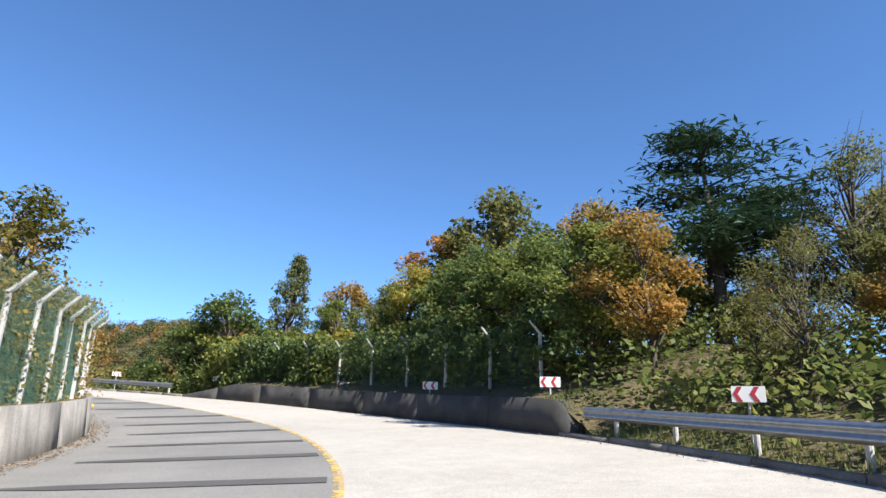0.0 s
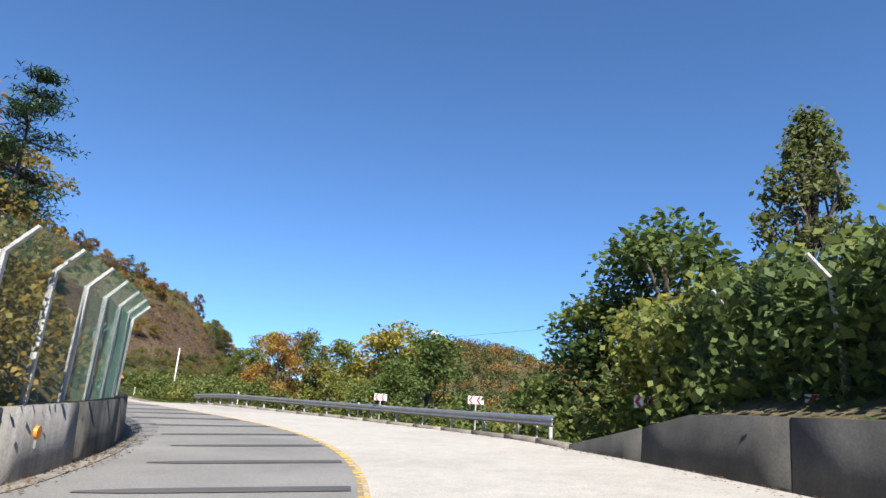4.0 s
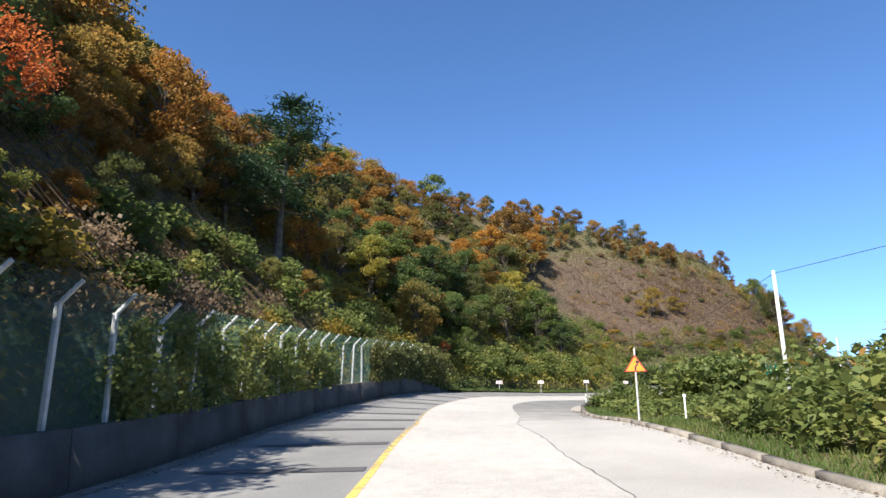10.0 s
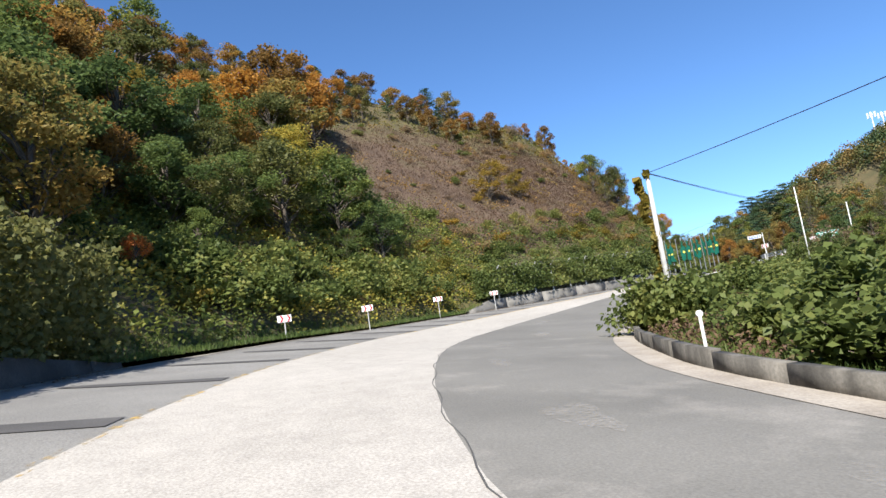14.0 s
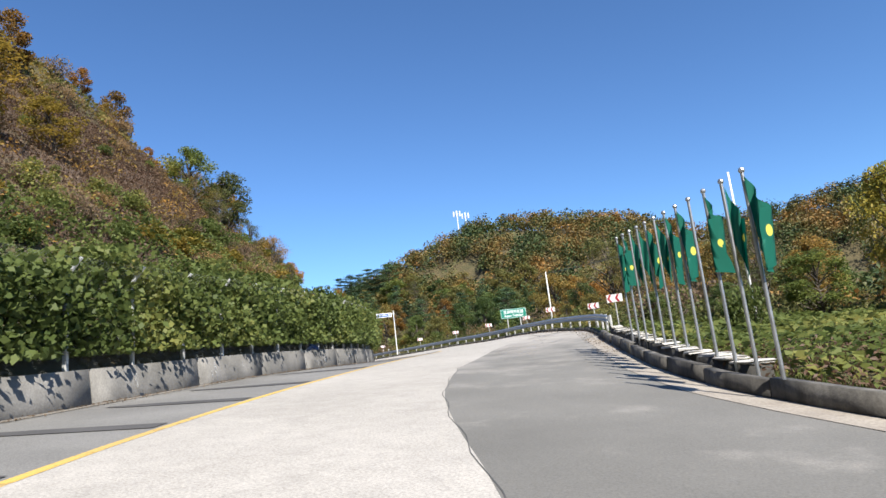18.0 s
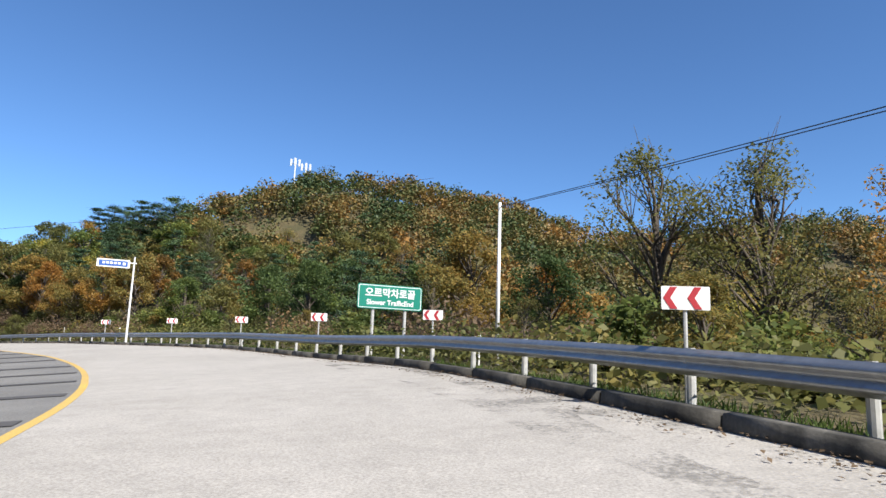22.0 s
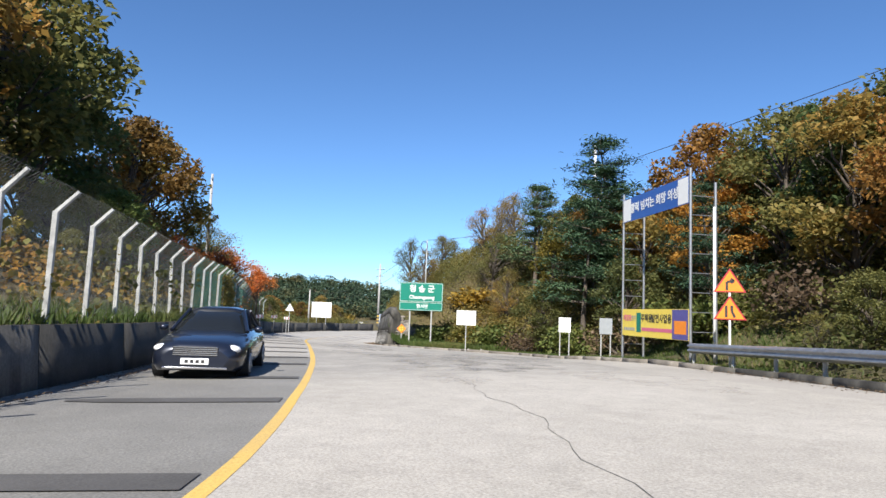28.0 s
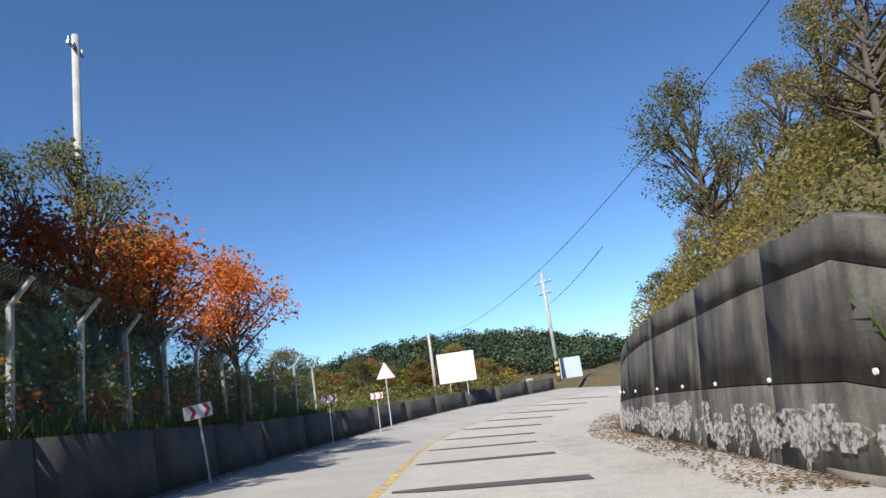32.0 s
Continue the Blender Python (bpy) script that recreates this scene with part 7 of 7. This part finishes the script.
def lime_material():
    """Pale lime that clings in broken flecks."""
    m, n, l, b = mat("lime_streak")
    b.inputs["Base Color"].default_value, b.inputs["Roughness"].default_value = (0.45, 0.44, 0.41, 1), 0.95
    t = noise_tex(n, l, 9, 5, 0.7)
    r = ramp(n, [(0.42, (0.0,) * 3), (0.58, (0.8,) * 3)])
    l.new(t.outputs[0], r.inputs[0])
    tr, mx = n.new("ShaderNodeBsdfTransparent"), n.new("ShaderNodeMixShader")
    l.new(r.outputs[0], mx.inputs[0])
    l.new(tr.outputs[0], mx.inputs[1])
    l.new(b.outputs[0], mx.inputs[2])
    l.new(mx.outputs[0], n["Material Output"].inputs["Surface"])
    return m


M_STREAK = lime_material()


def streak(wall, s, d_of, h0, h1, w, slope=0.10, rel=1):
    """A narrow run of lime down a wall's face."""
    v = []
    n = 6
    for i in range(n + 1):
        t = i / n
        h = h1 + (h0 - h1) * t
        ww = w * (0.5 + 0.9 * math.sin(math.pi * min(1, t + 0.15))) * random.uniform(0.7, 1.2)
        for e in (-0.5, 0.5):
            v.append(P(s + e * ww, d_of(h), h))
    f = [(2 * i, 2 * i + 1, 2 * i + 3, 2 * i + 2) for i in range(n)]
    new("lime_streak", mesh_np("lime_streak", v, f, M_STREAK)).parent = wall


WALLS = {o.name: o for o in scene.objects if o.name.startswith("wall_")}
random.seed(13)
for k in range(34):
    s_ = random.uniform(154, 246)
    hw = float(wall_left(s_))
    streak(WALLS["wall_left_upper" if s_ > 201.5 else "wall_left_hedge"], s_, lambda h, hw=hw, e=float(left_edge(s_)): e - 0.10 * h / hw + 0.004, random.uniform(0.05, 0.3), random.uniform(0.4, 0.8), random.uniform(0.03, 0.09))
for k in range(16):
    s_ = random.uniform(2, 39)
    streak(WALLS["wall_left_lower"], s_, lambda h, e=float(left_edge(s_)): e - 0.10 * h + 0.004, random.uniform(0.02, 0.2), random.uniform(0.25, 0.7), random.uniform(0.04, 0.10))
for k in range(64):
    s_ = 284.0 + k * 0.36 + random.uniform(-0.3, 0.3)
    hw = float(wall_right(s_))
    base_ = float(right_edge(s_))
    streak(WALLS["wall_right_upper"], s_, lambda h, hw=hw, b=base_: b + 0.42 * h / hw - 0.006, random.uniform(0.0, 0.35), random.uniform(0.4, 0.9), random.uniform(0.15, 0.9))
    if k % 6 == 0:
        q_ = P(s_, base_ + 0.42 * 1.15 / hw - 0.01, 1.15)
        bm = bmesh.new()
        tube(bm, (0, 0, 0), (0.03, 0, 0), 0.035, n=8)
        o_ = part("weep_pipe", bm, M_WHITE, WALLS["wall_right_upper"])
        _, r_ = heading(np.atleast_1d(s_))
        o_.matrix_world = pose(*q_, 0, 0, math.degrees(math.atan2(-r_[0, 1], -r_[0, 0])))


# Blue tarpaulin bundles on the wall's crown.
def bundle(s, d, label):
    p = P(s, d, float(wall_left(np.atleast_1d(s))[0]))
    bm = bmesh.new()
    bmesh.ops.create_icosphere(bm, subdivisions=3, radius=0.26)
    for v in bm.verts:
        k = 1 + 0.35 * noise.noise(v.co * 6 + Vector((s, 0, 0)))
        v.co = Vector((v.co.x * 0.8, v.co.y * 1.7, max(v.co.z, -0.1) * 0.7)) * k
    o = part("tarpaulin_bundle", bm, M_TARP, smooth=True)
    o.matrix_world = pose(p.x, p.y, p.z + 0.08, 0, 0, facing(s))
    tagged(o, label, "tarpaulin")


M_TARP = plain("blue_tarpaulin", (0.02, 0.10, 0.38), 0.45, 0.0, 0.4)
bundle(29.5, float(left_edge(29.5)) - 0.75, "crumpled blue tarpaulin lying on the wall")
bundle(64.5, float(left_edge(64.5)) - 0.6, "crumpled blue tarpaulin by the fence's foot")
bundle(173.5, float(left_edge(173.5)) - 0.5, "crumpled blue tarpaulin in the hedge")
bundle(222.0, float(left_edge(222.0)) - 0.5, "small blue bundle on the upper wall")

# Vine climbing the steel pole.
rnd_ = np.random.default_rng(77)
t_ = rnd_.random(520)
a_ = t_ * 30 + rnd_.random(520)
z0_ = ground_z(-97.4, 64.9)
pos_ = np.c_[-97.4 - 0.9 * (t_ < 0.98) * (0.25 + 0.15 * np.sin(t_ * 9)) + 0.16 * np.cos(a_) * rnd_.random(520), 64.9 + 0.16 * np.sin(a_) * rnd_.random(520), z0_ + t_ * (11.2 - z0_)]
v_, f_ = leaves(pos_, 0.24, rnd_, 0.2, 0.85)
tagged(new("pole_vine", mesh_np("pole_vine", v_, f_, M_LEAF_YELLOW)), "large-leaved yellow-green vine hanging beside the steel pole", "vine", kind="stuff")
for k in range(6):
    plant("bush", -97.4 + random.uniform(-1.2, 1.2), 64.9 + random.uniform(-1.2, 1.2), random.uniform(1.2, 2.2), 0.8)


# ---- cars ----
M_GLASS = plain("tinted_glass", (0.012, 0.014, 0.016), 0.08, 0.0, 0.0)
M_TYRE = plain("tyre_rubber", (0.02, 0.02, 0.02), 0.85, 0.0, 0.2)
M_RIM = plain("alloy_rim", (0.55, 0.56, 0.58), 0.3, 0.8, 0.1)
M_CHROME = plain("chrome_trim", (0.7, 0.7, 0.72), 0.15, 0.95, 0.05)
M_LAMP = plain("clear_lamp", (0.75, 0.76, 0.78), 0.12, 0.1, 0.05)


def paint(name, color, metal):
    m, n, l, b = mat(name)
    b.inputs["Base Color"].default_value = (*color, 1)
    b.inputs["Metallic"].default_value, b.inputs["Roughness"].default_value = metal, 0.32
    b.inputs["Coat Weight"].default_value, b.inputs["Coat Roughness"].default_value = 0.8, 0.05
    return m


def loft(sections, material, name, parent, label=""):
    """Skin through closed rings of equal length."""
    k = len(sections[0])
    v = [p for ring in sections for p in ring]
    f = []
    for i in range(len(sections) - 1):
        for j in range(k):
            j2 = (j + 1) % k
            f.append((i * k + j, i * k + j2, (i + 1) * k + j2, (i + 1) * k + j))
    me = mesh_np(name, v, f, material, True)
    bm = bmesh.new()
    bm.from_mesh(me)
    bm.verts.ensure_lookup_table()
    bm.faces.new([bm.verts[j] for j in range(k)])
    bm.faces.new([bm.verts[(len(sections) - 1) * k + j] for j in reversed(range(k))])
    bmesh.ops.recalc_face_normals(bm, faces=bm.faces)
    bm.to_mesh(me)
    bm.free()
    o = new(name, me)
    o.parent = parent
    if label:
        tagged(o, label)
    return o


def sedan(at, yaw, body_mat, label, k=1.0):
    """A saloon car; +x is its nose. Length 4.7 m."""
    g = thing("sedan_car", label, "car", Matrix.LocRotScale(at, Euler((0, 0, radians(yaw))), (k, k, k)))

    def ring(x, half, z0, z1, crown=0.05, tuck=0.10):
        pts = []
        for y, z in ((-half + tuck, z0), (-half + 0.02, z0 + 0.12), (-half, (z0 + z1) / 2), (-half + 0.03, z1 - 0.10), (-half + 0.14, z1 - 0.01), (-half * 0.45, z1 + crown), (half * 0.45, z1 + crown), (half - 0.14, z1 - 0.01), (half - 0.03, z1 - 0.10), (half, (z0 + z1) / 2), (half - 0.02, z0 + 0.12), (half - tuck, z0)):
            pts.append((x, y, z))
        return pts

    xs = [(2.36, 0.62, 0.30, 0.60), (2.30, 0.74, 0.24, 0.68), (2.10, 0.83, 0.20, 0.74), (1.75, 0.89, 0.20, 0.80), (1.1, 0.91, 0.20, 0.88), (0.75, 0.915, 0.20, 0.92), (0.0, 0.92, 0.20, 0.93), (-0.9, 0.92, 0.20, 0.94), (-1.5, 0.91, 0.20, 0.96), (-2.0, 0.87, 0.22, 0.95), (-2.28, 0.78, 0.26, 0.90), (-2.36, 0.66, 0.34, 0.80)]
    body = loft([ring(*q) for q in xs], body_mat, "body", g)

    def cab(x, half, z, low):
        return [(x, -half - 0.10, low), (x, -half - 0.04, (low + z) / 2), (x, -half, z - 0.05), (x, -half * 0.6, z), (x, half * 0.6, z), (x, half, z - 0.05), (x, half + 0.04, (low + z) / 2), (x, half + 0.10, low)]

    loft([cab(0.95, 0.70, 0.93, 0.86), cab(0.45, 0.62, 1.22, 0.88), cab(0.10, 0.58, 1.40, 0.88), cab(-0.5, 0.585, 1.44, 0.88), cab(-1.1, 0.57, 1.38, 0.88), cab(-1.55, 0.62, 1.16, 0.90), cab(-1.85, 0.68, 0.98, 0.92)], M_GLASS, "cabin_glass", g, "dark tinted windows")
    loft([[(x, y * h, z + 0.012) for y, z in ((-0.95, zz - 0.05), (-0.5, zz), (0.5, zz), (0.95, zz - 0.05), (0.9, zz - 0.07), (-0.9, zz - 0.07))] for x, h, zz in ((0.14, 0.58, 1.395), (-0.1, 0.585, 1.43), (-0.5, 0.59, 1.447), (-1.0, 0.575, 1.405), (-1.14, 0.565, 1.37))], body_mat, "roof", g)
    for sy in (-1, 1):
        for a, b in (((0.93, 0.78, 0.93), (0.14, 0.585, 1.39)), ((-0.45, 0.68, 0.93), (-0.45, 0.60, 1.41)), ((-1.86, 0.74, 0.97), (-1.13, 0.575, 1.37))):
            bm = bmesh.new()
            tube(bm, (a[0], sy * a[1], a[2]), (b[0], sy * b[1], b[2]), 0.045, 0.035, 6)
            part("pillar", bm, body_mat, g)
        for wx in (1.42, -1.38):
            bm = bmesh.new()
            tube(bm, (wx, sy * 0.70, 0.32), (wx, sy * 0.925, 0.32), 0.32, 0.31, 24)
            w = part("wheel", bm, M_TYRE, g, smooth=False)
            bm = bmesh.new()
            tube(bm, (wx, sy * 0.90, 0.32), (wx, sy * 0.94, 0.32), 0.21, 0.19, 20)
            part("rim", bm, M_RIM, w)
            for q in range(5):
                a = radians(72 * q)
                bm = bmesh.new()
                tube(bm, (wx, sy * 0.942, 0.32), (wx + 0.17 * math.cos(a), sy * 0.942, 0.32 + 0.17 * math.sin(a)), 0.02, n=5)
                part("spoke", bm, M_GREY, w)
        bm = bmesh.new()
        bmesh.ops.create_icosphere(bm, subdivisions=2, radius=0.1, matrix=Matrix.LocRotScale((0.72, sy * 0.99, 0.98), None, (0.7, 1.0, 0.75)))
        part("mirror", bm, body_mat, g, smooth=True)
        bm = bmesh.new()
        bmesh.ops.create_icosphere(bm, subdivisions=3, radius=0.2, matrix=Matrix.LocRotScale((2.12, sy * 0.62, 0.63), Euler((0, 0, sy * -0.35)), (0.75, 1.0, 0.45)))
        part("headlight", bm, M_LAMP, g, smooth=True)
        bm = bmesh.new()
        tube(bm, (2.20, sy * 0.6, 0.36), (2.30, sy * 0.58, 0.36), 0.07, n=12)
        part("fog_light", bm, M_LAMP, g)
        bm = bmesh.new()
        box(bm, -2.34, -2.22, sy * 0.62 - 0.16, sy * 0.62 + 0.16, 0.68, 0.84, 0.02)
        part("tail_light", bm, M_RED, g)
        for x0 in (0.2, -0.75):
            bm = bmesh.new()
            box(bm, x0 - 0.1, x0 + 0.1, sy * 0.915 - 0.015, sy * 0.915 + 0.02 * sy + 0.015, 0.78, 0.81, 0.006)
            part("door_handle", bm, M_CHROME, g)
    bm = bmesh.new()
    box(bm, 2.28, 2.375, -0.42, 0.42, 0.50, 0.68, 0.02)
    gr = part("grille", bm, M_BLACK, g)
    for q in range(5):
        bm = bmesh.new()
        box(bm, 2.37, 2.385, -0.41, 0.41, 0.515 + q * 0.036, 0.53 + q * 0.036)
        part("grille_bar", bm, M_CHROME, gr)
    bm = bmesh.new()
    box(bm, 2.35, 2.392, -0.26, 0.26, 0.34, 0.46, 0.006)
    pl = part("number_plate", bm, M_WHITE, g)
    for q in range(4):
        bm = bmesh.new()
        box(bm, 2.392, 2.396, -0.18 + q * 0.10, -0.12 + q * 0.10, 0.37, 0.43)
        part("print_bar", bm, M_BLACK, pl)
    bm = bmesh.new()
    box(bm, 2.25, 2.36, -0.6, 0.6, 0.25, 0.29, 0.01)
    part("bumper_strip", bm, M_CHROME, g)
    return g


def put_car(s, d, material, label):
    p = P(s, d)
    t, _ = heading(np.atleast_1d(s))
    sedan(p, math.degrees(math.atan2(-t[0, 1], -t[0, 0])), material, label)


put_car(225.6, -2.1, paint("silver_paint", (0.42, 0.43, 0.45), 0.7), "silver saloon car coming down the opposite lane")
put_car(250.6, -2.3, paint("navy_paint", (0.012, 0.016, 0.03), 0.3), "dark navy saloon car in the opposite lane")
